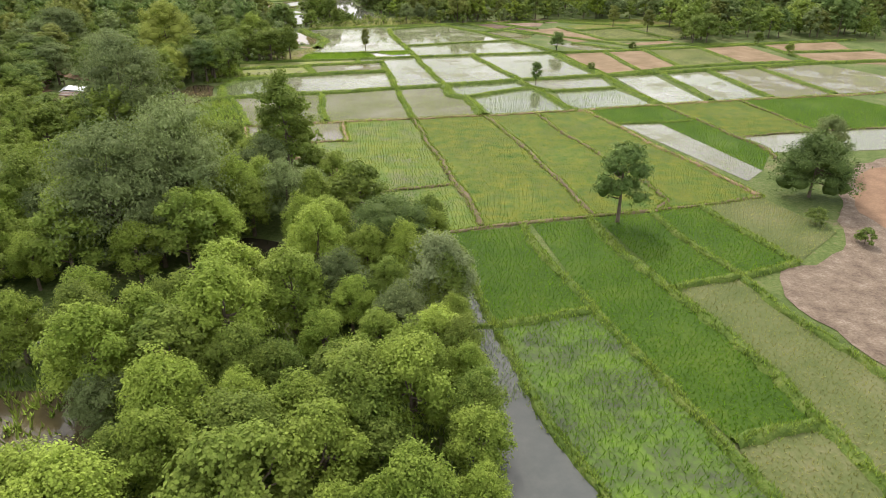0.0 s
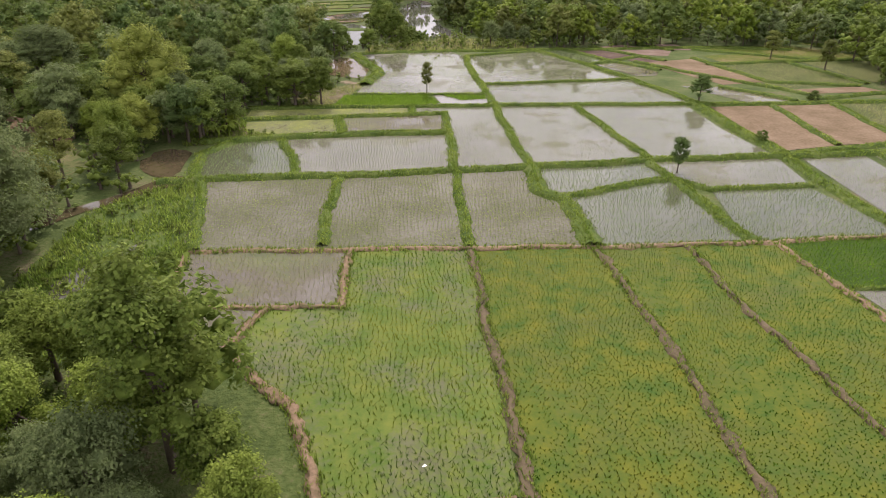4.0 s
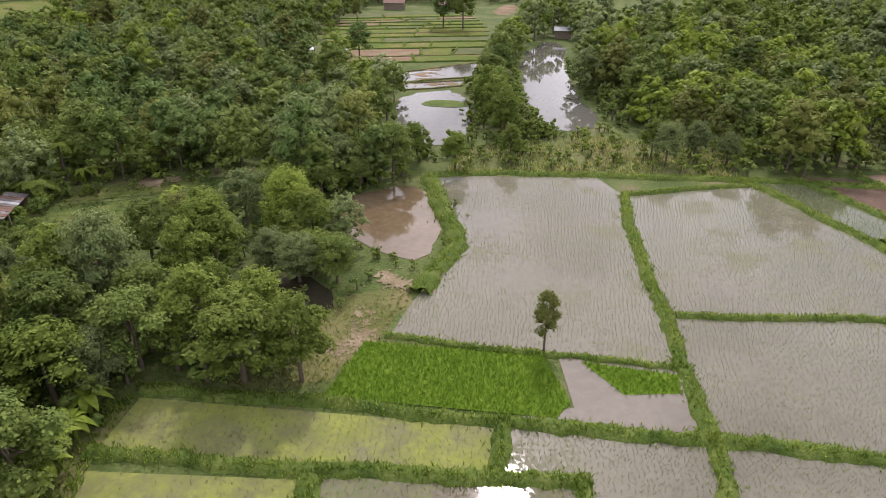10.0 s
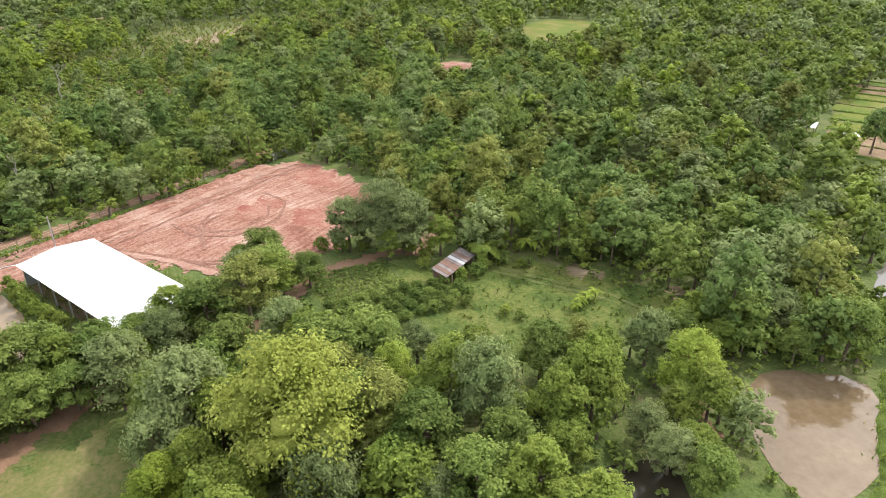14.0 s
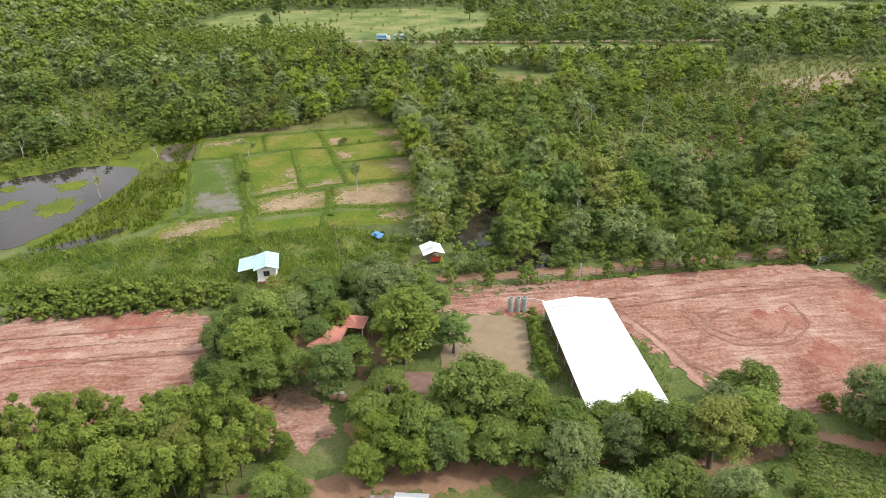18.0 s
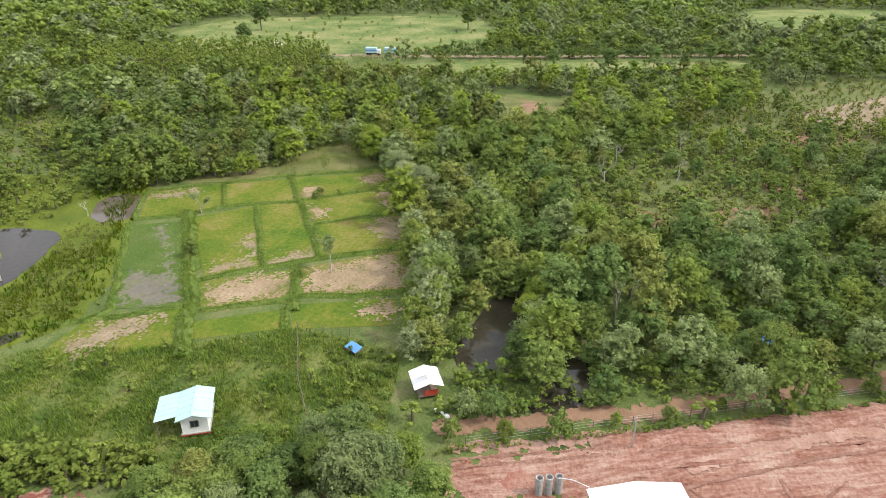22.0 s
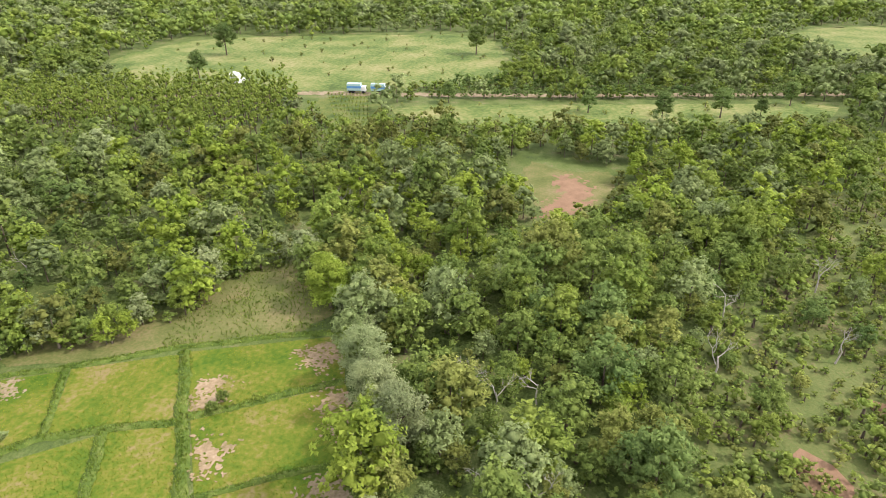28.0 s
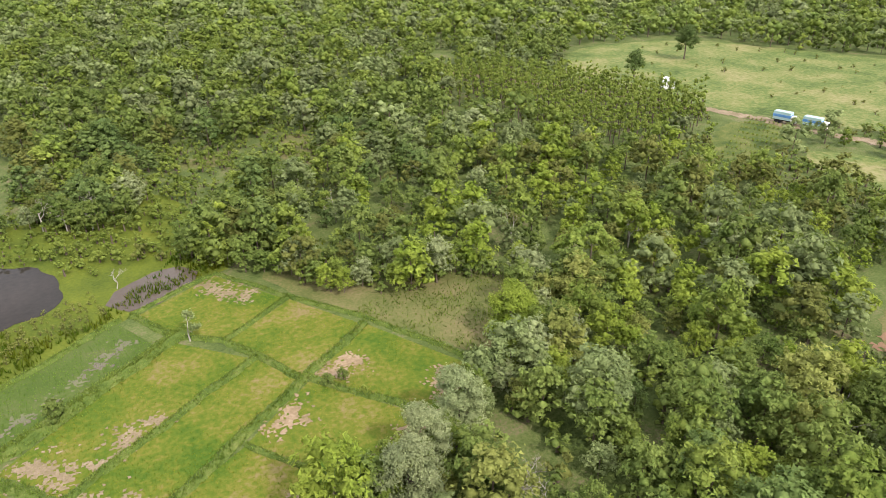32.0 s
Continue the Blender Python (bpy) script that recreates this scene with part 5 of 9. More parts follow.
bund([(-108.6, 113), (-113.8, 123.5), (-121.5, 138.5), (-128.5, 151.5)], "soil", wide=2.6, high=0.55, hairy=0.0)
bund([(-105.2, 116.6), (-110.4, 126), (-117.6, 140), (-123.5, 151)], "soil", wide=0.8, high=0.22, hairy=0.0)
for c in ([(-119, 153), (-125, 157.5), (-118, 161), (-111, 159), (-113, 155)], [(-104, 146), (-108, 152), (-101, 155), (-97, 150)], [(-101.5, 104), (-104, 110), (-102, 112), (-99.5, 106)], [(-110, 140), (-114, 147), (-110, 150), (-106, 144)], [(-79, 50), (-85, 62), (-80, 66), (-76, 58)], [(-68, 44), (-76, 60), (-72, 62), (-64, 48)]):
    speckled("red_soil_patch", c, M_PLAINSOIL, "patch of deep red freshly turned soil", "bare ground", 0.029, 0.3, 2.2)
# bare corners and standing water on the terraces
for i, (c, mat) in enumerate((([(-153.4, 17.2), (-156.6, 21.0), (-159.4, 25.4), (-157.4, 26.4), (-153.6, 22.7), (-151.9, 18.9)], M_PALESOIL),
               ([(-129.2, 48.4), (-131.9, 49.0), (-134.5, 52.8), (-137.6, 51.6), (-143.0, 47.9), (-144.4, 47.7), (-133.6, 55.6), (-128.1, 50.0)], M_PALESOIL),
               ([(-139.5, 47.7), (-143.5, 47.8), (-138.6, 51.7), (-138.3, 49.2)], M_PALESOIL),
               ([(-134.2, 56.8), (-136.9, 57.4), (-142.0, 61.0), (-139.5, 63.3), (-136.1, 60.4)], M_PALESOIL),
               ([(-125.4, 51.2), (-133.6, 61.6), (-126.3, 65.6), (-123.3, 60.0), (-119.3, 55.7)], M_BARETAN),
               ([(-133.4, 64.1), (-138.5, 69.0), (-145.2, 75.4), (-137.3, 80.9), (-133.4, 81.6), (-127.4, 67.1)], M_BARETAN),
               ([(-155.1, 65.6), (-160.4, 69.8), (-151.9, 75.0), (-148.6, 74.7), (-149.7, 69.8)], M_PALESOIL),
               ([(-165.8, 44.8), (-169.1, 48.4), (-164.3, 50.5), (-161.6, 48.2)], M_BARETAN),
               ([(-158.1, 51.2), (-158.8, 55.5), (-155.1, 56.8), (-152.8, 55.7)], M_BARETAN),
               ([(-126.1, 75.7), (-130.2, 81.3), (-126.7, 82.9), (-125.0, 81.1)], M_BARETAN),
               ([(-103.7, 43.5), (-110.9, 44.4), (-114.9, 47.4), (-115.4, 52.9), (-110.0, 49.4), (-104.6, 48.4)], M_PALESOIL),
               ([(-170.8, 60.1), (-171.9, 63.3), (-161.7, 69.0), (-164.0, 65.2)], M_BARETAN),
               ([(-175.2, 53.8), (-181.1, 58.5), (-175.9, 61.0), (-173.5, 57.8)], M_BARETAN))):
    speckled("bare_patch", c, mat, "pale bare earth in a drying field" if mat is M_PALESOIL else "bare tan earth of a drained field", "bare ground", 0.05 + 0.004 * i, 0.3, 1.8, crumb=0.75)
speckled("puddle", [(-116.0, 42.3), (-123.3, 37.2), (-126.9, 37.9), (-125.1, 42.6), (-128.3, 41.4), (-137.4, 32.8), (-141.4, 28.6), (-141.9, 30.3), (-133.5, 37.8), (-126.2, 44.4), (-121.1, 50.3), (-118.7, 51.0)], M_WEEDYMUD, "standing muddy water in a green field", "puddle", 0.04, 0.35, 1.6, crumb=0.6)


def rough_grass(region, density, high=0.3, seed=0, mat=M_BLADE, wide=0.06):
    """Grass tufts scattered over a meadow."""
    r2 = np.random.default_rng(900 + seed)
    P = np.array(region, float)
    (x0, y0), (x1, y1) = P.min(0), P.max(0)
    n = int((x1 - x0) * (y1 - y0) * density)
    X, Y = r2.uniform(x0, x1, n), r2.uniform(y0, y1, n)
    patch = np.sin(X * 0.5 + Y * 0.3) + np.sin(Y * 0.7 - X * 0.4) + r2.normal(size=n)
    ok = inside(region, X, Y) & (patch > -1.0)
    X, Y, patch = X[ok], Y[ok], patch[ok]
    for k in (0, 1):
        s_ = (patch > 0.6) == bool(k)
        blades(mat, np.stack([X[s_], Y[s_], np.full(s_.sum(), 0.02)], 1), high * (1 + 0.6 * k), wide, r2, 3, 0.8)


rough_grass([(-85, 49), (-91, 70), (-100, 92), (-118, 87), (-119, 71), (-110, 58), (-103, 40), (-92, 26), (-70, 20)], 11, 0.42, 1, wide=0.08)
rough_grass([(-86, 153), (-79, 158), (-77.5, 169), (-64, 178), (-57, 181), (-56, 169), (-62, 152), (-74, 143), (-83, 143)], 4, 0.06, 2, wide=0.05)
rough_grass([(-36.5, 110.5), (-29, 94), (-27, 86), (-30, 76), (-38, 78), (-41, 92), (-43, 101), (-41, 108)], 16, 0.3, 4)
rough_grass([(-29.8, 161), (-30, 152), (-31.5, 145), (-40, 143), (-36, 157)], 12, 0.14, 5, M_RICEPALE, 0.05)
rough_grass([(-44, 122), (-38, 125), (-33, 128), (-39, 130.5), (-41.5, 136), (-43, 141), (-45, 136), (-46, 127)], 12, 0.3, 6)
rough_grass([(-37, 188), (-20, 194), (-2, 199), (-3, 212), (-20, 212), (-30, 208), (-38, 198)], 5, 0.4, 7, M_RICEPALE, 0.08)
rough_grass([(-92, 26), (-103, 38), (-115, 41), (-143, 20), (-160, 12), (-172, 24), (-176, 14), (-160, -6), (-150, 6), (-136, 24), (-126, 20), (-100, 26)], 3, 0.6, 8, M_RICEYELLOW, 0.09)
rough_grass([(-171, 36), (-186, 31), (-199, 36), (-199, 44), (-184, 57)], 5, 0.22, 9, M_BLADE, 0.06)
rough_grass([(-99, 112), (-104, 120), (-95, 131), (-82, 131), (-78, 122), (-80, 115)], 4, 0.25, 10, wide=0.07)
rough_grass([(-38, 36), (-24, 48), (-8, 58), (2, 40), (2, 18), (-40, 12)], 5, 0.45, 11, wide=0.08)


# ---- trees ----
def leafy(seed, radius, height, base, lobes, leaves, size, flat=0.75, spread=1.0, droop=0.1, ragged_=0.25, lobe=1.0, tuft=12):
    """Leaf blades of a crown: uneven lobes over a dome, each a heap of small leafy tufts. (verts, quads), the lobes' centres and radii."""
    rng = np.random.default_rng(seed)
    C, R = [], []
    lean = rng.normal(size=2) * radius * 0.1
    sink = base + (height - base) * 0.34
    for k in range(lobes):
        a_ = 2.4 * k + rng.uniform(-0.6, 0.6)
        up = min(1.0, max(-0.45, 1.35 * (k + 0.5) / lobes - 0.35 + rng.normal() * 0.1))
        r = radius * rng.uniform(0.28, 0.48) * lobe
        out = rng.uniform(0.55, 1.0) * spread
        rr = (radius - r * 0.75) * math.sqrt(max(0.0, 1 - up * up)) * out
        C.append((rr * math.cos(a_) + lean[0] * up, rr * math.sin(a_) + lean[1] * up, max(sink + (height - sink - r * flat * 0.8) * up * rng.uniform(0.82, 1.04), base + r * 0.4)))
        R.append(r)
    C, R = np.array(C), np.array(R)
    heaps = max(lobes * 3, leaves // tuft)
    k = rng.choice(lobes, heaps, p=R ** 2 / (R ** 2).sum())
    d = rng.normal(size=(heaps, 3))
    d[:, 2] = np.where(d[:, 2] < -0.25, -d[:, 2], d[:, 2])
    d /= np.linalg.norm(d, axis=1, keepdims=True)
    T = C[k] + d * (R[k] * rng.uniform(0.6, 1.0 + ragged_ * 0.5, heaps))[:, None] * np.array([1, 1, flat])
    rt = R[k] * rng.uniform(0.22, 0.5, heaps)
    j = rng.integers(0, heaps, leaves)
    e = rng.normal(size=(leaves, 3)) + d[j] * 0.6 + np.array([0, 0, 0.3])
    e /= np.linalg.norm(e, axis=1, keepdims=True)
    P = T[j] + e * (rt[j] * rng.uniform(0.25, 1.25 + ragged_ * 0.4, leaves))[:, None] * np.array([1, 1, 0.4 + 0.6 * flat])
    N = e * 0.35 + d[j] * 0.6 + np.array([0, 0, 0.7]) + rng.normal(size=(leaves, 3)) * 0.45
    return cards(P, N, size, rng, long=1.25, droop=droop), C, R


def lump_shape():
    """A cube's faces cut in four and blown up to a ball: 26 points, 24 quads."""
    index, V, F = {}, [], []

    def at(p):
        if p not in index:
            index[p] = len(V)
            V.append(np.array(p, float) / np.linalg.norm(p))
        return index[p]
    for axis in range(3):
        for sign in (-1, 1):
            for u in (-1, 0):
                for w in (-1, 0):
                    ring = []
                    for du, dw in ((0, 0), (1, 0), (1, 1), (0, 1)):
                        p = [0, 0, 0]
                        p[axis], p[(axis + 1) % 3], p[(axis + 2) % 3] = sign, u + du, w + dw
                        ring.append(at(tuple(p)))
                    F.append(ring if sign > 0 else ring[::-1])
    return np.array(V), np.array(F)


LUMP = lump_shape()


def ball(centre, r, flat=0.75, rng=None):
    """The uneven leafy mass inside a lobe."""
    v, f = LUMP
    rng = np.random.default_rng(int(abs(centre[0] * 91 + centre[1] * 37 + centre[2] * 11) * 10))
    v = v * rng.uniform(0.78, 1.16, (len(v), 1))
    return np.asarray(centre) + v * r * np.array([1, 1, flat]), f


def trunk(height, base, C, seed, thick=0.16, limbs=6):
    rng = np.random.default_rng(seed)
    top = base + (height - base) * 0.55
    bend = rng.normal(size=2) * 0.25
    pts = [(bend[0] * q * q, bend[1] * q * q, top * q - 0.1) for q in np.linspace(0, 1, 6)]
    P = [tube(pts, [thick * (1.35 - 0.95 * q) for q in np.linspace(0, 1, 6)])]
    for i in range(min(limbs, len(C))):
        q = 0.45 + 0.5 * rng.random()
        s = np.array([bend[0] * q * q, bend[1] * q * q, top * q])
        e_ = C[(i * 5) % len(C)]
        mid = (s + e_) / 2 + np.array([0, 0, -0.2]) + rng.normal(size=3) * 0.12
        P.append(tube([s, mid, e_], [thick * 0.5, thick * 0.32, thick * 0.12], 5))
    return join(P)


def make_tree(name, label, leaf, seed, radius, height, base, lobes, leaves, size, flat=0.75, spread=1.0, thick=0.16, limbs=6, droop=0.1, core=True, category="tree", bark=M_BARK, ragged_=0.25, lobe=0.85):
    (v, f), C, R = leafy(seed, radius, height, base, int(lobes * 1.25), int(leaves * 3.7), size * 0.52, flat, spread, droop, ragged_, lobe)
    fm = np.zeros(len(f), int)
    if core:
        v, f = join([(v, f)] + [ball(c, r * 0.58, flat) for c, r in zip(C, R)])
        fm = np.zeros(len(f), int)
    ob = new(name, None)
    tagged(ob, label, category, name + "s")
    bake("crown", v, f, [LEAVES[leaf]], ob, face_mats=fm)
    tv, tf = trunk(height, base, C, seed, thick, limbs)
    bake("trunk", tv, tf, bark, ob)
    return ob


PARK = pose(0, 0, -400)
kinds_of_tree = {}
usual_label = {}


def stock(key, count, *args, **more):
    """count different trees of one kind, kept to be copied."""
    usual_label[key] = args[1]
    kinds_of_tree[key] = [lambda s=s: make_tree(args[0], args[1], args[2], s, *args[3:], **more) for s in range(count)]


# name, label, leaf, radius, height, base, lobes, leaves, leaf size
stock("broad", 3, "broadleaf_tree", "broadleaf tree with a dense uneven green crown", "mid", 2.9, 7.5, 1.6, 18, 1900, 0.37)
stock("deep", 2, "broadleaf_tree", "dark green broadleaf tree with a dense crown", "deep", 2.8, 8.0, 1.6, 18, 1900, 0.37)
stock("fresh", 2, "broadleaf_tree", "fresh green broadleaf tree with a loose crown", "fresh", 2.6, 7.0, 1.4, 15, 1700, 0.37)
stock("grey", 2, "feathery_tree", "feathery grey-green tree with drooping foliage", "grey", 2.7, 7.5, 1.2, 18, 2100, 0.3, droop=0.5, ragged_=0.45)
stock("olive", 2, "broadleaf_tree", "olive green tree with a thin crown", "olive", 2.3, 7.5, 1.8, 16, 2200, 0.3, ragged_=0.4)
stock("gold", 1, "golden_tree", "tall tree with a pale yellow-green crown", "gold", 4.4, 10.0, 1.6, 26, 4200, 0.32)
stock("lime", 1, "lime_green_tree", "bright lime green broadleaf tree", "lime", 3.4, 8.0, 1.2, 16, 3000, 0.36)
stock("silver", 1, "silvery_tree", "pale silvery green tree at the edge of the woods", "silver", 3.2, 8.5, 1.0, 16, 3000, 0.3)
stock("small", 3, "broadleaf_tree", "broadleaf tree with a dense crown of small leaves", "sunny", 2.5, 6.6, 0.8, 17, 3600, 0.25, flat=1.15, ragged_=0.5, lobe=0.78)
stock("smallmid", 2, "broadleaf_tree", "green broadleaf tree with a dense small-leaved crown", "fresh", 2.6, 7.0, 0.8, 17, 3600, 0.25, flat=1.1, ragged_=0.5, lobe=0.78)
stock("smalllime", 1, "broadleaf_tree", "light yellowish green tree with upright leafy shoots", "sunny", 2.5, 6.4, 0.8, 17, 3600, 0.25, flat=1.2, ragged_=0.5, lobe=0.74)
stock("smallgrey", 2, "feathery_tree", "feathery grey-green tree with fine foliage", "grey", 2.7, 7.0, 0.8, 20, 3400, 0.22, droop=0.5, ragged_=0.6)
stock("dome", 1, "domed_tree", "wide dark round tree with foliage to the ground", "deep", 4.6, 7.4, 0.2, 26, 4200, 0.34)
stock("shrub", 2, "shrub", "low green shrub with dense leaves", "fresh", 1.15, 1.7, 0.1, 9, 360, 0.26, thick=0.05, limbs=3)
stock("deepshrub", 2, "shrub", "low dark green shrub with dense leaves", "mid", 1.2, 1.9, 0.1, 9, 360, 0.28, thick=0.05, limbs=3)
stock("feather", 2, "feathery_tree", "large feathery grey-green tree with layered drooping sprays", "grey", 4.0, 9.0, 1.0, 22, 5200, 0.24, flat=0.55, droop=0.5, ragged_=0.8, thick=0.2)
stock("tallfeather", 1, "feathery_tree", "tall slender tree rising above the others", "fresh", 2.2, 9.0, 2.0, 20, 2600, 0.26, flat=0.85, ragged_=0.5, thick=0.14)
stock("smallsilver", 1, "silvery_tree", "pale silvery green bushy tree beside a paddy", "silver", 2.6, 6.2, 0.6, 17, 3600, 0.24, flat=1.1, ragged_=0.5, lobe=0.78)
stock("flat", 1, "raintree", "wide dark umbrella-shaped tree", "deep", 3.6, 6.0, 2.6, 20, 4200, 0.2, flat=0.5, thick=0.2)
stock("eucalypt", 3, "eucalyptus_tree", "slender young eucalyptus in a plantation", "young", 1.35, 6.2, 0.6, 13, 900, 0.24, flat=1.1, spread=0.8, thick=0.07, limbs=4, ragged_=0.4)
stock("cropbush", 2, "crop_bush", "round dark green crop bush in a row", "mid", 0.85, 1.4, 0.05, 10, 520, 0.19, thick=0.04, limbs=3, category="bush", ragged_=0.02, lobe=1.15)
first = {}
placed = []


def tree(key, x, y, scale=1.0, tall=1.0, rng=dice, label=""):
    """One tree of that kind, turned and sized by chance about its scale."""
    k = int(rng.integers(len(kinds_of_tree[key])))
    turn = float(rng.uniform(0, 360))
    s = scale * float(rng.uniform(0.94, 1.06))
    m = pose(x, y, 0, 0, 0, turn)
    size = (s, s, s * tall)
    if (key, k) not in first:
        ob = kinds_of_tree[key][k]()
        first[key, k] = ob
        ob.matrix_basis = m @ Matrix.Diagonal((*size, 1))
    else:
        ob = copy_thing(first[key, k], m)
        ob.scale = size
    ob["label"] = label or usual_label[key]
    placed.append((x, y, 2.2 * s))
    return ob


# trees that stand out
tree("deep", 17.6, 60.3, 1.0, 1.05, label="dark green tree standing alone on a field bund")
tree("dome", 40.3, 67.2, 1.0, 1.0, label="dark round tree at the edge of bare ground")
tree("grey", 46.5, 76.5, 0.9, 1.05)
tree("deepshrub", 37.4, 60.0, 0.9)
tree("deepshrub", 39.6, 55.3, 0.9)
tree("olive", -17.65, 154.6, 0.5, 1.5, label="slim tree with a small round crown in a paddy")
tree("deep", 26.2, 155.8, 0.68, 0.85, label="small round tree on a paddy bund")
tree("deep", 17.1, 121.4, 0.42, 1.3, label="small upright tree on a paddy bund")
tree("deepshrub", 30.0, 134.8, 0.75, 1.2)
tree("deepshrub", 44.5, 158.8, 0.95)
tree("fresh", 76.4, 164.6, 0.5)
tree("fresh", 77.8, 151.6, 0.45)
tree("broad", 61.5, 167.5, 0.95)
tree("broad", 65.5, 169.0, 0.95)
tree("olive", 54.6, 183.0, 0.8)
tree("olive", 48.4, 195.5, 0.8)
tree("shrub", -29.4, 91.6, 0.85, label="small bright shrub on a paddy corner")
tree("shrub", -33.5, 89.5, 0.9)
tree("fresh", -33.0, 145.6, 0.95, 1.05, label="green tree at the corner of a paddy")
tree("gold", -49.0, 121.0, 0.72)
tree("tallfeather", -17.3, 70.2, 1.43, 1.00)
tree("feather", -24.8, 57.7, 1.52, 1.00)
tree("feather", -27.9, 51.6, 1.38, 1.00)
tree("feather", -42.4, 87.2, 1.64, 1.00)
tree("flat", -4.5, 51.2, 1.14, 1.00)
tree("smallsilver", -0.0, 42.9, 1.09, 1.00)
tree("small", -10.0, 46.9, 1.00, 1.10)
tree("smalllime", -14.2, 36.0, 1.31, 1.05)
tree("gold", -53.8, 132.4, 1.26, 1.00)
tree("feather", -87.6, 155.6, 1.3, 0.85)
tree("lime", -187.5, 53.0, 1.15)
tree("silver", -172.8, 65.5, 1.0)
tree("silver", -163.0, 73.8, 1.1)
tree("silver", -129.0, 87.4, 0.95)
tree("silver", -167.0, 69.2, 0.95)
tree("silver", -137.0, 83.6, 0.75)
tree("lime", -132.7, 102.3, 0.72, 1.15, label="tall lime green bamboo clump beside a pond")
tree("lime", -130.0, 101.2, 0.6, 1.1)
tree("deep", -119.0, 102.3, 0.75)
tree("deep", -354.7, -82.9, 1.7)
tree("broad", -391.0, 16.2, 1.6)
tree("deep", -312.6, -64.8, 1.25)
for x, y, q in ((-311, 74, 0.9), (-307, 95, 1.1), (-318, 111, 1.1), (-309, 31, 0.9), (-340, 132, 1.0), (-322, 122, 0.8)):
    tree("deep", x, y, q)
tree("deep", -77.9, 307.0, 1.4, 1.1)
tree("broad", -71.5, 306.0, 1.5, 1.25)
tree("deep", -79.4, 252.6, 1.15)
tree("fresh", -80.5, 244.0, 0.9)
tree("olive", -108.2, 311.4, 0.7, 1.3)
for i in range(7):
    tree(("broad", "fresh")[i % 2], -52.5 - 0.4 * i, 272 + 7.5 * i, 0.7 + 0.1 * (i % 3))
tree("deepshrub", -132.7, 43.2, 1.25, 1.3, label="small dark bush on a terrace bund")
tree("deepshrub", -162.5, 50.8, 0.75, 1.2, label="small dark bush on a terrace bund")
tree("deepshrub", -164.4, 50.8, 0.7, 1.4, label="small dark bush on a terrace bund")
tree("shrub", -165.8, 54.3, 0.5, 1.4, label="small dark bush on a terrace bund")

DEAD = [(-173.1, 81.7), (-215.7, 121.3), (-187.7, 105.8), (-209.7, 85.8), (-220.5, 38.4), (-201.4, 107.2), (-173.4, 77.2), (-159.3, 89), (-203.4, -2.9), (-229.9, 59), (-178.8, 5.1), (-129.6, -15.5), (-133.6, -12.5), (-137.7, -12), (-134, 113.2), (-196.3, 120.9), (-203.8, 27.5), (-150.5, 150.5), (-176, 175)]
for x, y in DEAD:
    placed.append((x, y, 2.6))
for x, y, r in ((-138.6, 114.8, 2.6), (-140.8, 112.6, 2.6), (-155, 164, 2.6), (-172, 78, 2.0), (-176, 86, 2.0), (-160, 84, 2.0), (-83.2, 88.8, 5.2), (-98.5, 70, 6.0), (-77.9, 102.2, 3.6), (-77.5, 160.2, 5.0), (-61, 108.7, 5.0), (-111.8, 92.8, 4.2), (-73.4, 88.6, 3.6), (-132.9, 132.8, 2.5), (-116.4, 81, 3)):
    placed.append((x, y, r))

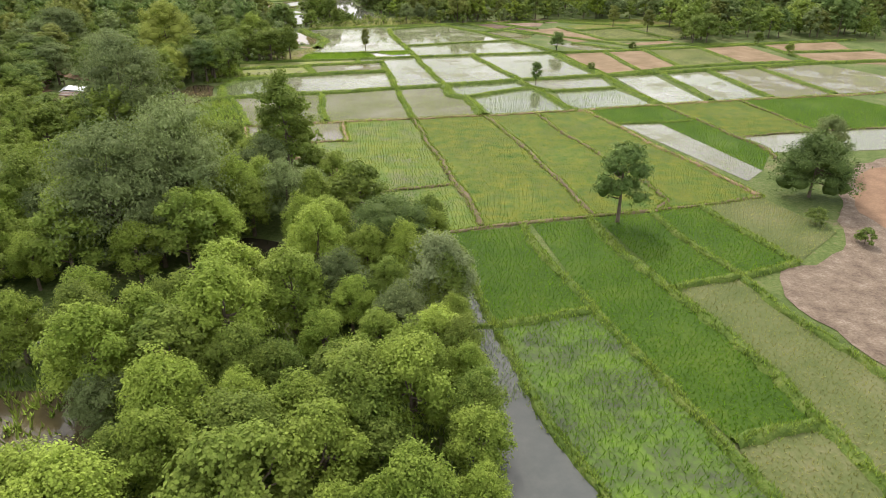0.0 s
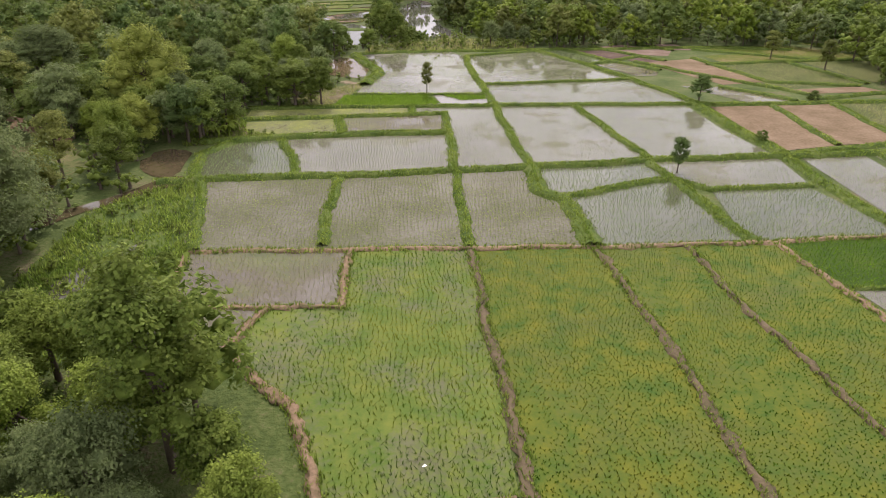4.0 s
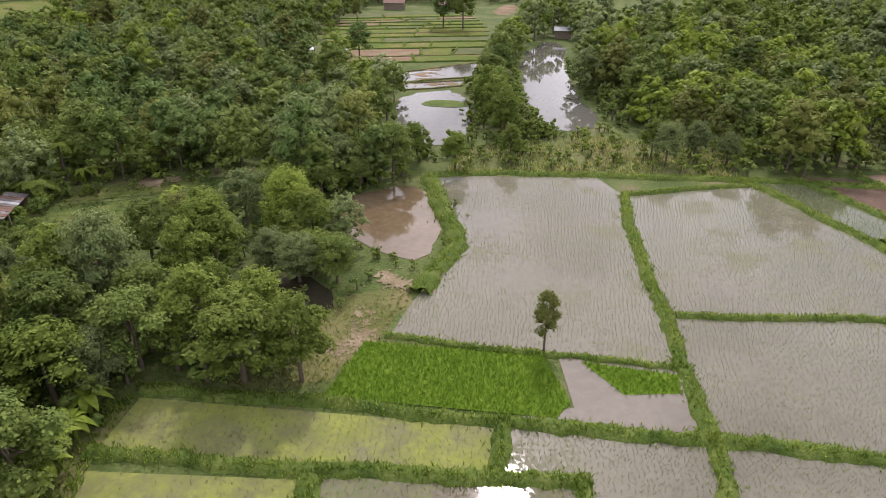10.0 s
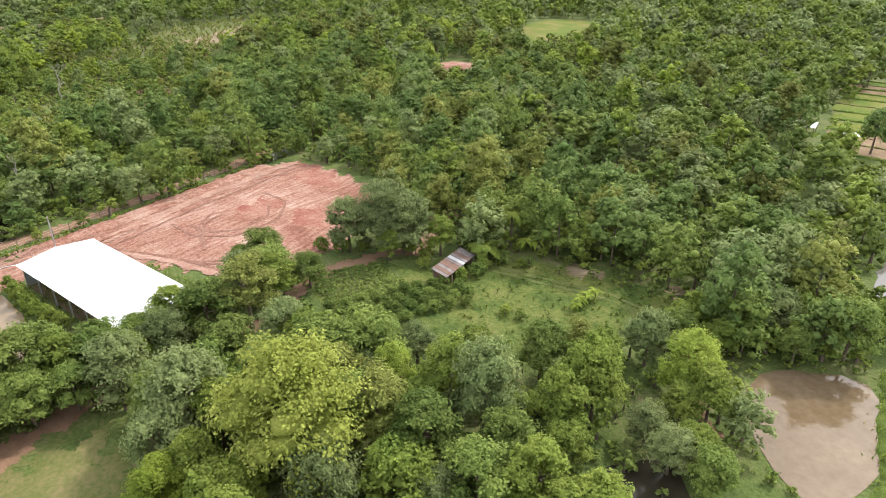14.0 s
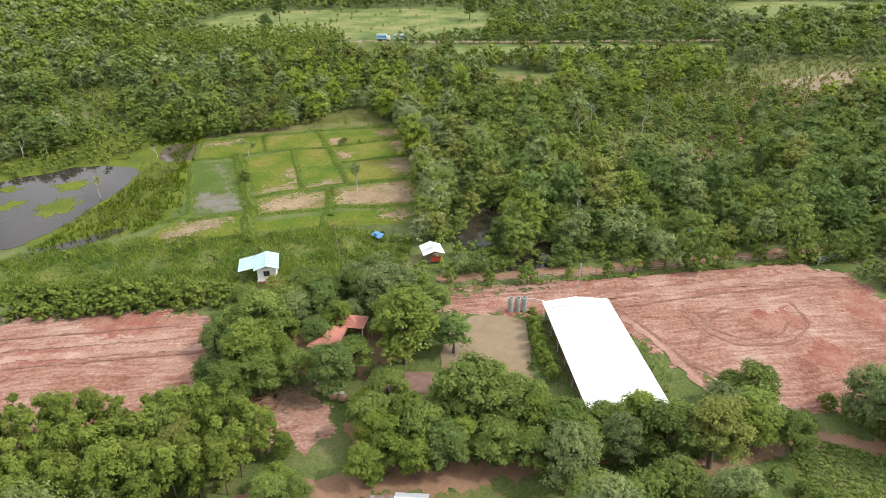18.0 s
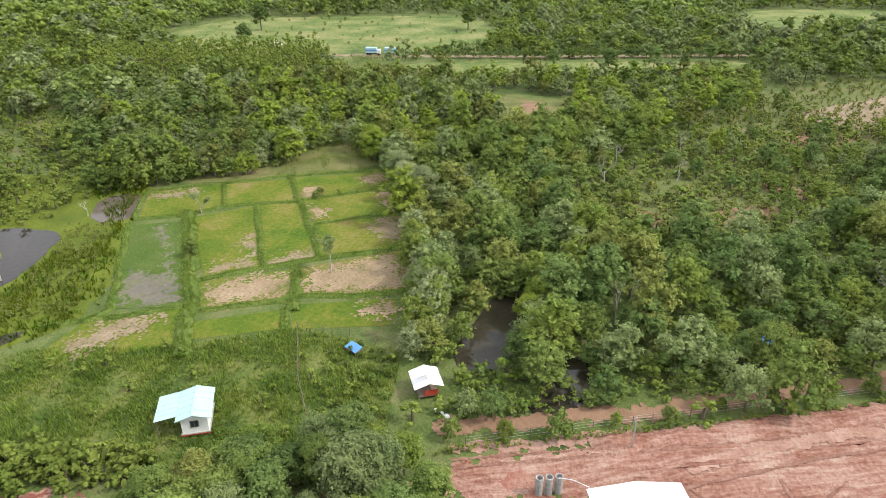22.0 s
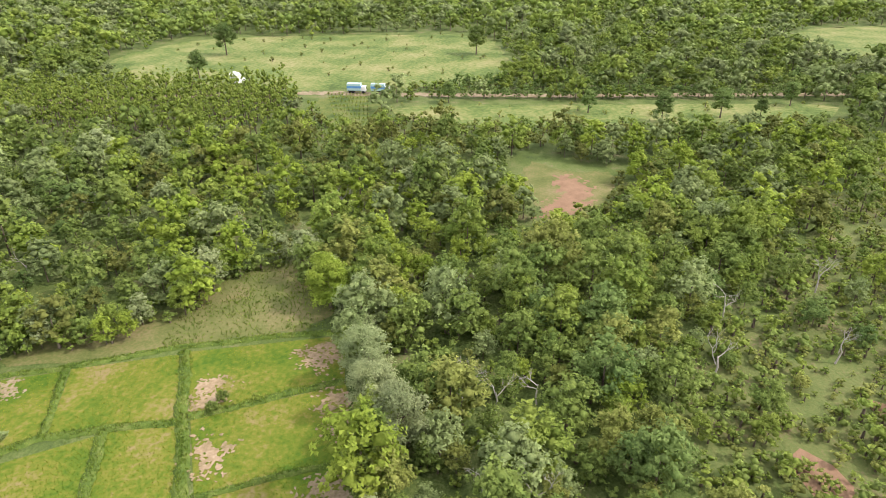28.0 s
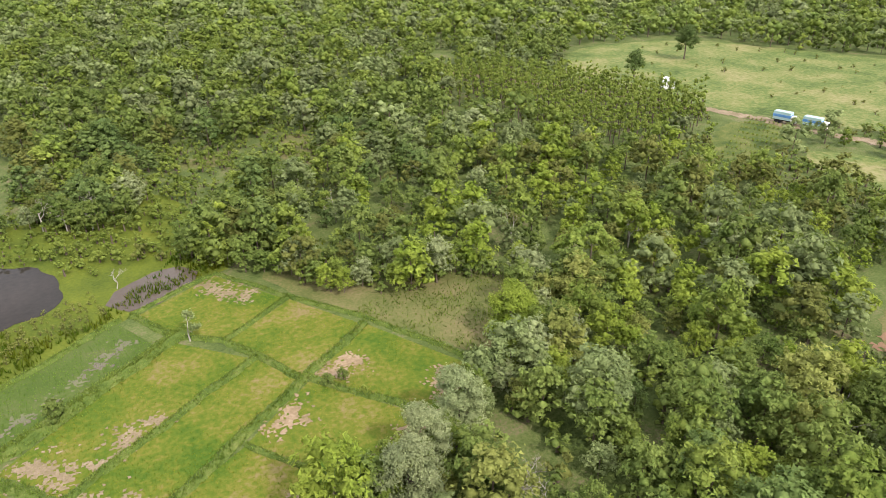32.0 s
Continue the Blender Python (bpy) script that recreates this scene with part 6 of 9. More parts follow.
# ---- woods ----
CLEAR = [
    [(-68.8, 247.2), (-53.5, 266.0), (-46.4, 241.4), (-47.5, 232.7), (-59.8, 226.7)],
    [(0.2, 57), (-4, 56), (-8, 60), (-10.5, 66.5), (-15, 71), (-19, 75.5), (-24, 78), (-34, 78), (-40, 78), (-43, 94), (-46, 101), (-41.5, 107), (-46.5, 113), (-46.5, 122), (-41, 125), (-40.5, 130), (-43.5, 137), (-43.5, 143), (-34.5, 144), (-34.5, 158), (-38, 162), (-33, 163), (-46, 172), (-46, 178), (-40, 186), (-36, 195), (-20, 196), (0, 200), (40, 209), (66, 207), (60, 172), (110, 176), (110, 100), (70, 80), (110, 60), (60, 0), (1.2, 12)],
    [(-87, 153), (-83, 161), (-77, 171), (-64, 179), (-56, 183), (-54, 169), (-61, 152), (-74, 142), (-84, 142)],
    [(-132, 157), (-122, 162), (-110, 166), (-98, 161), (-86, 168), (-83, 158), (-88, 150), (-91, 139), (-84, 132), (-77.5, 121), (-80, 114), (-78, 106), (-84, 101), (-94, 98), (-102, 94)],
    [(-101, 94), (-110, 110), (-124, 136), (-138, 161), (-142, 160), (-114, 111), (-105, 93)],
    [(-60, 122), (-70, 127), (-84, 142), (-82, 144), (-70, 130), (-57, 122)],
    [(-77, 43), (-89, 69.5), (-76, 76), (-66, 80), (-50, 66), (-40, 38), (-58, 8)],
    [(-77, 43), (-89, 69), (-92, 70), (-100, 95), (-118, 88), (-128, 86), (-146, 77.5), (-170, 66), (-183, 57), (-197, 42), (-196, 38), (-190, 34), (-179, 36), (-171, 31), (-163, 21), (-155, 14), (-144, 4), (-143, -8), (-136, -8), (-131, -14), (-122, -16), (-90, -12), (-60, 10)],
    [(-288, -72), (-330, -128), (-392, -122), (-420, -60), (-448, 4), (-392, 32), (-349, 43), (-334, 28), (-318, 2), (-276, 22), (-278, 6), (-300, -20)],
    [(-308, 24), (-324, 66), (-338, 100), (-352, 152), (-320, 144), (-302, 92), (-297, 70), (-290, 50)],
    [(-420, 150), (-445, 180), (-480, 260), (-560, 270), (-540, 170), (-470, 140)],
    [(-264, 61), (-263, 83), (-241, 88), (-227, 77), (-240, 67)],
    [(-258, 150), (-272, 158), (-300, 185), (-318, 205), (-296, 208), (-270, 184), (-252, 168)],
    [(-200, 226), (-190, 237), (-177, 226), (-188, 219)],
    [(-118, 94.5), (-135, 96), (-135, 99.5), (-123, 100.5), (-118, 98)],
    [(-112, 105.5), (-123, 109), (-123, 110.5), (-113, 110.5)],
    [(-109, 91), (-116, 89), (-116, 96), (-107, 98)],
    [(-48.5, 198.5), (-59.5, 226), (-60, 232), (-84, 238), (-104, 280), (-122, 352), (-108, 366), (-66, 374), (-52, 290), (-52, 244), (-47, 234), (-37.5, 205.2), (-40, 197)],
    [(-48, 270), (-46, 297), (-36, 286), (-29, 250), (-25.8, 233.1), (-19.0, 217.2), (-26.8, 209), (-34.6, 222.3)],
    [(-47, 184), (-40, 186), (-36, 195), (-20, 196), (-4, 200), (-4, 214), (-18, 216), (-26, 236), (-36, 262), (-46, 262), (-46, 236), (-58, 228), (-50, 199)],
    [(-66, 80), (-74, 76), (-91, 70), (-101, 95), (-94, 98), (-84, 101), (-80, 114), (-77, 121), (-84, 132), (-98, 162), (-88, 150), (-74, 143), (-65, 138), (-61, 124), (-53, 120), (-53, 96), (-56, 88)],
    [(-212, 262), (-263, 307), (-246, 333), (-213, 304)],
    [(-60, 366), (-40, 422), (-4, 422), (-8, 330), (-48, 322)],
    [(-41, 148.5), (-44, 155), (-42, 160.5), (-34.5, 157), (-35, 149.5)],
    [(-10, 54.5), (-14, 51.5), (-20, 47.5), (-30, 44), (-38, 36), (-30, 38), (-20, 43.5), (-12, 49.5)],
    [(-20, 30.5), (-25, 34), (-35, 33), (-38, 22), (-32, 14), (-22, 22)],
    [(-256, -110), (-288, -58), (-309, -14.6), (-317, 14.6), (-333, 63.9), (-353, 116.4), (-423, 320), (-417, 320), (-346, 116), (-326, 63), (-311, 14), (-303, -15), (-283, -60), (-251, -110)],
]
EUCALYPTS = [(-236, -78), (-264, -104), (-290, -62), (-304, -24), (-280, -4), (-262, -2), (-246, -10)]
YOUNG = [(-58, 63), (-62.5, 74), (-66, 82), (-68, 89), (-64.5, 92), (-57, 90), (-44, 68), (-36, 58), (-44, 40)]


# clearings with a wider margin of low growth on one side: outline, and the margin's depth towards it
OPEN = [
    ([(-102, 66), (-102, 74), (-95, 74), (-95, 66)], -7, -2),
    ([(-82, 142), (-86, 153), (-81, 156), (-74.5, 159), (-71.5, 157), (-69.3, 150), (-70.4, 143.5), (-76, 141)], -7, 2),
    ([(-66.7, 149), (-78, 161), (-79, 170), (-66.4, 171.5), (-62.7, 165), (-64, 155)], -6, 3),
    ([(-20, 54), (-19, 56), (-15.7, 55), (-15, 50.5), (-18, 50.5)], -4, 9),
    ([(-304, -12), (-312, 8), (-276, 20), (-268, 13), (-283, -2)], -22, -8),
    ([(-300, 14), (-318, 66), (-331, 101), (-348, 148), (-326, 141), (-300, 84), (-288, 52), (-286, 24)], -22, -3),
    ([(-315, -70), (-336, -115), (-378, -122), (-417, -63), (-454, -12), (-368, 34), (-342, 33), (-320, -3), (-306, -30)], -20, -10),
    ([(-264, 64), (-257, 77), (-262, 88), (-244, 87), (-235, 85), (-228, 75)], -15, -3),
    ([(-271, 154), (-307, 172), (-324, 196), (-300, 208), (-277, 185), (-260, 166)], -26, 8),
    ([(-197, 223), (-195, 235), (-179, 226), (-180, 218)], -22, 13),
    ([(-240, 284), (-258, 334), (-216, 304), (-211, 266)], -28, 22),
    ([(-118, 94), (-136, 95), (-136, 100), (-122, 101.5), (-117, 98)], -6, -1),
    ([(-111, 105), (-124, 109), (-123, 111), (-113, 111)], -6, -1),
    ([(-131.5, 131.5), (-134.5, 131.5), (-134.5, 134.5), (-131.5, 134.5)], -7, 1),
    ([(-174, 67), (-181, 69), (-180, 75), (-174, 75)], -2, -3),
    ([(-155, -50), (-163, -50), (-172, -34), (-160, -14), (-152, -6), (-143, 3), (-143, -18), (-152, -28)], -4, -12),
    ([(-158, -44), (-172, -49), (-189, -58), (-182, -52), (-180, -22), (-172, -32)], -4, -12),
    ([(-176.5, 122), (-184, 130.5), (-190, 141), (-177, 138), (-175, 131)], -13, 3),
    ([(-180, 112), (-176, 120), (-169, 119), (-169.6, 114)], -12, 2),
    ([(-196, 118), (-194, 127), (-186, 125), (-188, 116)], -10, 2),
    ([(-146.7, -28.5), (-143.4, -3.2), (-149.2, 4.7), (-157.1, 7.5), (-157.1, -4.2), (-153.2, -21.7)], -4, -15),
    ([(-155.2, -43.2), (-168.5, -49.5), (-167.9, -37.5), (-157.5, -36.9)], -4, -17),
    ([(-183.2, -57.5), (-191.9, -50.2), (-186.5, -28.0), (-178.0, -31.5)], -4, -17),
    ([(-445, 152), (-510, 187), (-500, 200), (-440, 174)], -30, 8),
    ([(-269, -142), (-283, -142), (-268, -109), (-258, -113)], -12, -22),
]


def unhidden(X, Y):
    ok = np.ones(X.shape, bool)
    for c, dx, dy in OPEN:
        for q in (0.0, 0.3, 0.6, 0.9):
            ok &= ~inside(c, X + dx * q, Y + dy * q)
    return ok


def free(X, Y, grow=0.0):
    ok = unhidden(X, Y)
    for c in CLEAR:
        ok &= ~inside(c, X, Y)
    for x, y, r in placed:
        ok &= (X - x) ** 2 + (Y - y) ** 2 > (r * 0.8) ** 2
    return ok


# single trees wherever the way passes near
NEAR = [
    ([(-62, 18), (0, 18), (-0.3, 40), (-3, 48), (-6.3, 55), (-8.5, 60), (-11, 66.5), (-15.5, 71), (-19, 75), (-24, 77.5), (-34, 77), (-44, 70), (-60, 62)], 3.7, ("small", "smallmid", "small", "smalllime", "small", "smallmid", "fresh", "smallgrey"), 1.0),
    ([(-42, 72), (-66, 80), (-55, 88), (-53, 96), (-53, 119), (-60, 124), (-64, 138), (-64, 150), (-57, 160), (-50, 172), (-46, 171), (-35, 158), (-36, 144), (-46, 140), (-46.5, 122), (-46.5, 113), (-47.5, 108), (-46, 102), (-50, 93)], 4.7, ("fresh", "broad", "fresh", "grey", "olive", "fresh", "small"), 1.05),
]
for i in range(12):
    tree("smalllime" if i < 3 else ("small", "smallmid")[i % 2], 1.9 - 0.38 * max(0, i - 3), 19.5 + 3.2 * i, float(dice.uniform(0.6, 0.85)))
# around the house, the long shed and the shack
for key, x, y, r in (("grey", -92.9, 92.3, 4.8), ("deep", -91.4, 81.8, 3.6), ("fresh", -79.0, 84.4, 2.6), ("fresh", -77.6, 90.8, 2.8), ("broad", -79.8, 94.2, 3.0), ("fresh", -88.2, 86.2, 1.6), ("broad", -95.2, 99.2, 3.0), ("fresh", -84.0, 99.0, 6.3), ("deep", -75.4, 93.4, 4.0), ("broad", -81.3, 80.5, 4.8), ("fresh", -74.2, 82.9, 4.6), ("broad", -69.5, 83.0, 3.8), ("broad", -91.1, 82.4, 3.8), ("grey", -94.8, 93.6, 4.4), ("deep", -88.0, 104.2, 2.9),
                     ("lime", -69.6, 101.6, 3.2), ("broad", -74.7, 110.3, 5.0), ("broad", -76.6, 115.0, 4.2), ("grey", -70.5, 121.7, 4.4), ("broad", -77.0, 130.6, 4.2), ("olive", -77.3, 135.0, 4.8), ("broad", -82.5, 143.4, 2.8), ("grey", -89.4, 151.2, 4.0),
                     ("fresh", -64.4, 102.4, 2.6), ("grey", -62.5, 126.2, 5.0), ("lime", -55.6, 122.9, 3.4), ("fresh", -67.0, 137.9, 3.8), ("broad", -62.8, 142.3, 4.3), ("grey", -85.4, 157.2, 4.8), ("fresh", -82.6, 161.2, 3.0), 
                     ("broad", -70.0, 131.5, 3.6), ("fresh", -66.0, 132.6, 3.4), ("broad", -78.6, 124.0, 2.4), ("broad", -72.0, 107.0, 3.2), ("olive", -88.6, 77.4, 3.6), ("broad", -86.0, 75.0, 3.2), ("grey", -97.0, 88.0, 3.4), ("fresh", -98.6, 91.4, 3.0)):
    tree(key, x, y, r / 3.5 if key != "lime" else r / 4.2, 0.85)
for x, y in ((-98.4, 112.3), (-96.6, 113.0), (-94.8, 113.4), (-92.6, 114.2), (-90.8, 115.0), (-88.8, 116.0), (-86.6, 117.2)):
    tree("shrub", x, y, 0.95, 1.5)
for key, x, y, r in (("broad", -70.1, 100.7, 0.90), ("fresh", -67.6, 104.0, 0.95), ("broad", -69.7, 106.5, 1.00), ("deep", -68.6, 109.7, 0.90), ("lime", -73.4, 98.5, 0.55), ("fresh", -67.0, 106.9, 0.80), ("shrub", -65.4, 103.3, 1.60), ("fresh", -86.5, 88.8, 0.90), ("deep", -82.6, 87.6, 0.80), ("fresh", -75.9, 81.1, 1.00), ("fresh", -69.7, 83.1, 1.00), ("broad", -72.6, 85.3, 1.00), ("fresh", -80.0, 81.7, 0.95), ("broad", -75.8, 88.2, 0.85), ("fresh", -67.7, 81.4, 0.80), ("lime", -83.4, 76.9, 0.55)):
    tree(key, x, y, r, 0.9)
# trees between them
for region, gap, names, lo, hi in (
        ([(-75.8, 119.4), (-79.5, 127), (-83, 135), (-82.5, 142), (-80, 140), (-76.5, 134), (-73.5, 127), (-70, 122)], 4.0, ("broad", "grey", "broad", "fresh"), 0.8, 1.15),
        ([(-64, 121), (-69, 129), (-71, 138), (-66, 142), (-61, 144), (-57.4, 141), (-57, 126), (-61.7, 121.5)], 4.0, ("broad", "fresh", "grey", "broad"), 0.85, 1.2),
        ([(-74, 97.5), (-76, 99), (-72.5, 104), (-76, 107), (-80.5, 107), (-81, 112), (-78.5, 118), (-71, 119.5), (-68.5, 112.4), (-70, 107), (-70.5, 102)], 3.4, ("broad", "fresh", "fresh", "broad", "lime"), 0.8, 1.15),
        ([(-82.5, 73), (-89, 71), (-92, 76), (-88, 82), (-79, 84), (-73, 85), (-67, 85), (-65, 81), (-74, 76.5)], 3.6, ("fresh", "broad", "fresh", "deep"), 0.7, 1.05),
        ([(-84.5, 77), (-96, 79), (-102, 92), (-98, 96), (-92.5, 98), (-89, 94), (-88.6, 84), (-80.8, 83)], 3.8, ("broad", "grey", "deep", "fresh"), 0.75, 1.1),
        ([(-82, 93.5), (-91, 94), (-92, 100), (-85, 103), (-80, 99)], 3.8, ("fresh", "deep"), 0.9, 1.2),
        ([(-46, 174), (-56, 170), (-57, 182), (-48, 192), (-42, 188)], 4.0, ("broad", "fresh", "grey"), 0.6, 0.95),
        ([(-37, 158.5), (-40, 163), (-44, 166), (-48, 166), (-44, 160), (-43, 156)], 3.6, ("broad", "fresh", "grey"), 0.6, 0.95),
        ([(-34, 147), (-35.2, 144.5), (-42, 143), (-41.5, 147.5)], 3.4, ("broad", "fresh"), 0.6, 0.95),
        ([(-57, 92), (-65, 92), (-65, 96), (-58, 98.5)], 3.2, ("fresh", "broad"), 0.5, 0.8)):
    P = np.array(region, float)
    X, Y = np.meshgrid(np.arange(P[:, 0].min(), P[:, 0].max(), gap), np.arange(P[:, 1].min(), P[:, 1].max(), gap))
    X, Y = (X + dice.normal(size=X.shape) * 0.8).ravel(), (Y + dice.normal(size=Y.shape) * 0.8).ravel()
    ok = inside(region, X, Y) & unhidden(X, Y)
    for x, y, r in placed:
        ok &= (X - x) ** 2 + (Y - y) ** 2 > (r * 0.72) ** 2
    for x, y in zip(X[ok], Y[ok]):
        key = names[int(dice.integers(len(names)))]
        tree(key, float(x), float(y), float(dice.uniform(lo, hi)) * (0.75 if key == "lime" else 1.0), 0.85)
P = ([(-36, 191), (-20, 198), (-2, 202), (-4, 213), (-18, 214), (-27, 208), (-36, 203)])
for x, y in zip(*[a_.ravel() for a_ in np.meshgrid(np.arange(-38, 0, 5.0), np.arange(190, 215, 5.0))]):
    x, y = x + float(dice.normal()) * 1.2, y + float(dice.normal()) * 1.2
    if inside(P, np.array([x]), np.array([y]))[0] and x > -15 and dice.random() < 0.75:
        tree(("fresh", "broad", "shrub", "grey")[int(dice.integers(4))], x, y, float(dice.uniform(0.45, 0.85)))
# bushes under the big trees and round the shack
bush_rng = np.random.default_rng(6)
for key, x, y, r in (("shrub", -88.0, 152.6, 1.2), ("shrub", -86.6, 155.4, 1.3), ("shrub", -84.2, 158.4, 1.4), ("deepshrub", -85.6, 158.0, 1.2), ("shrub", -82.4, 159.0, 1.1), ("shrub", -75.6, 160.2, 0.9), ("deepshrub", -75.2, 162.2, 1.0), ("shrub", -76.2, 163.6, 1.1), ("shrub", -80.4, 157.6, 0.9), ("shrub", -89.6, 150.2, 1.2), ("shrub", -91.4, 148.0, 1.1), ("deepshrub", -76.6, 166.8, 1.0), ("shrub", -74.4, 168.2, 0.8), ("shrub", -66.4, 160.4, 0.7), ("deepshrub", -64.6, 161.2, 0.6), ("shrub", -78.4, 170.6, 0.8), ("shrub", -75.4, 172.4, 0.8), ("deepshrub", -72.0, 174.2, 0.7), ("fresh", -84.4, 154.6, 0.7), ("fresh", -87.6, 156.2, 0.8)):
    tree(key, x, y, r, 1.0, bush_rng)
# round the two ponds
for key, x, y, r in (("fresh", -39.5, 218.9, 4.0), ("fresh", -36.5, 212.0, 3.6), ("fresh", -33.6, 205.6, 3.6), ("broad", -41.4, 226.0, 4.0), ("fresh", -42.4, 234.0, 3.6), ("broad", -44.0, 242.0, 3.8), ("broad", -46.0, 251.0, 4.0), ("fresh", -42.6, 191.4, 3.0), ("broad", -42.4, 184.5, 3.6), ("fresh", -36.4, 190.6, 2.6), ("fresh", -30.5, 196.6, 2.4), ("deepshrub", -20.5, 200.0, 1.6)):
    tree(key, x, y, r / 3.5)
for region, gap, names, size in NEAR:
    P = np.array(region, float)
    X, Y = np.meshgrid(np.arange(P[:, 0].min(), P[:, 0].max(), gap), np.arange(P[:, 1].min(), P[:, 1].max(), gap))
    X = (X + (np.arange(X.shape[0]) % 2)[:, None] * gap / 2 + dice.normal(size=X.shape) * gap * 0.2).ravel()
    Y = (Y + dice.normal(size=Y.shape) * gap * 0.2).ravel()
    ok = inside(region, X, Y) & free(X, Y)
    for x, y in zip(X[ok], Y[ok]):
        tree(names[int(dice.integers(len(names)))], float(x), float(y), size * float(dice.uniform(0.7, 1.15)), float(dice.uniform(0.8, 1.05)))
near_regions = [r[0] for r in NEAR]


def three(f):
    """Quads cut into triangles."""
    return np.concatenate([f[:, [0, 1, 2]], f[:, [0, 2, 3]]])


OCTA = np.array([(1, 0, 0), (0, 1, 0), (-1, 0, 0), (0, -1, 0), (0, 0, 1), (0, 0, -1)], float), np.array([(0, 1, 4), (1, 2, 4), (2, 3, 4), (3, 0, 4), (1, 0, 5), (2, 1, 5), (3, 2, 5), (0, 3, 5)])


def template(seed, radius, height, base, lobes, leaves, size, spread=1.0, ragged_=0.35, flat=0.75, low=False, lobe=1.0, core=0.85):
    """A far tree in triangles: leaf blades, leafy masses, a stem."""
    (v, f), C, R = leafy(seed, radius, height, base, lobes, leaves, size, spread=spread, ragged_=ragged_, flat=flat, lobe=lobe)
    v = v.reshape(-1, 4, 3)
    v = np.stack([v[:, 0], v[:, 1] * 1.5 - v[:, 0] * 0.35 - v[:, 2] * 0.15, v[:, 2]], 1).reshape(-1, 3)
    pieces = [(v, np.arange(3 * leaves).reshape(leaves, 3))]
    for c, r in zip(C, R):
        if low:
            turn = np.array(pose(0, 0, 0, 0, 0, 70 * r * (1 + abs(c[0]))).to_3x3())
            pieces.append((c + OCTA[0] @ turn * r * core * np.array([1, 1, flat]), OCTA[1]))
        else:
            bv, bf = ball(c, r * 0.84, flat)
            pieces.append((bv, three(bf)))
    n_leaf = leaves + sum(len(p[1]) for p in pieces[1:])
    stem = tube([(0, 0, 0), (0, 0, base + 0.5 * (height - base))], [0.14, 0.08], 4)
    pieces.append((stem[0], three(stem[1])))
    v, f = join(pieces)
    return v, f, np.concatenate([np.zeros(n_leaf, int), np.ones(len(f) - n_leaf, int)])


def woods(name, X, Y, templates, leaf, sizes, label, rng):
    """Many far trees joined into one."""
    V, F, K, o = [], [], [], 0
    for x, y, s in zip(X, Y, sizes):
        v, f, m = templates[int(rng.integers(len(templates)))]
        a_ = rng.uniform(0, 2 * math.pi)
        c_, s_ = math.cos(a_) * s, math.sin(a_) * s
        w = np.empty_like(v)
        w[:, 0], w[:, 1], w[:, 2] = x + c_ * v[:, 0] - s_ * v[:, 1], y + s_ * v[:, 0] + c_ * v[:, 1], v[:, 2] * s * rng.uniform(0.85, 1.15)
        V.append(w); F.append(f + o); K.append(m); o += len(v)
    if not V:
        return
    ob = bake(name, np.concatenate(V), np.concatenate(F), [LEAVES[leaf], M_BARK], face_mats=np.concatenate(K))
    tagged(ob, label, "woods", kind="stuff")


CLOSE = [template(40 + i, 3.3, 7.6, 0.6, 24, 1900, 0.33, low=True, lobe=0.82, core=0.6) for i in range(5)]
MIDDLE = [template(50 + i, 3.3, 7.4, 0.6, 19, 840, 0.47, low=True, lobe=0.86, core=0.62) for i in range(5)]
FAR = [template(60 + i, 3.4, 7.6, 0.5, 11, 280, 0.72, low=True, lobe=0.95, core=0.68) for i in range(4)]
DISTANT = [template(70 + i, 3.4, 7.0, 0.3, 6, 96, 0.95, low=True) for i in range(4)]
SLIM = [template(80 + i, 1.25, 7.6, 1.0, 5, 120, 0.5, 0.6, 0.6, 1.1, low=True) for i in range(4)]
BUSH = [template(90 + i, 1.1, 1.7, 0.0, 4, 80, 0.27, low=True) for i in range(3)]


def scatter(region, gap, rng, jitter=0.28, keep=1.0):
    P = np.array(region, float)
    X, Y = np.meshgrid(np.arange(P[:, 0].min(), P[:, 0].max(), gap), np.arange(P[:, 1].min(), P[:, 1].max(), gap))
    X = (X + (np.arange(X.shape[0]) % 2)[:, None] * gap / 2 + rng.normal(size=X.shape) * gap * jitter).ravel()
    Y = (Y + rng.normal(size=Y.shape) * gap * jitter).ravel()
    ok = inside(region, X, Y) & (rng.random(X.size) < keep)
    return X[ok], Y[ok]


rng = np.random.default_rng(77)
WIDE = [(-40, -490), (-400, -440), (-730, -190), (-730, 300), (-620, 335), (-400, 480), (-240, 470), (-15, 560), (130, 380), (215, 280), (125, 168), (62, 168), (4, 200), (-20, 60), (-62, 18), (-105, 20), (-135, 20)]
thicket = [(-165, 106), (-163, 124), (-172, 142), (-196, 160), (-232, 170), (-262, 180), (-300, 215), (-330, 215), (-318, 165), (-262, 132), (-215, 116), (-190, 100)]
glades = [(-143, 4), (-152, -7), (-160, -15), (-170, -32), (-182, -24), (-190, -58), (-155, -52), (-145, -22)]
line = smooth_line([(0, 30), (-4, 80), (-14, 122), (-38, 120), (-78, 105), (-115, 95), (-146, 115)], 8.0)
TONES = (("deep", 0.2, "dense dark green broadleaf woods"), ("mid", 0.5, "dense green broadleaf woods"), ("olive", 0.66, "olive green broadleaf woods"), ("grey", 0.82, "greyish green broadleaf woods"), ("fresh", 0.985, "fresh green broadleaf woods"), ("silver", 0.99, "pale silvery trees standing in woods"), ("lime", 1.0, "bright light green trees standing in woods"))
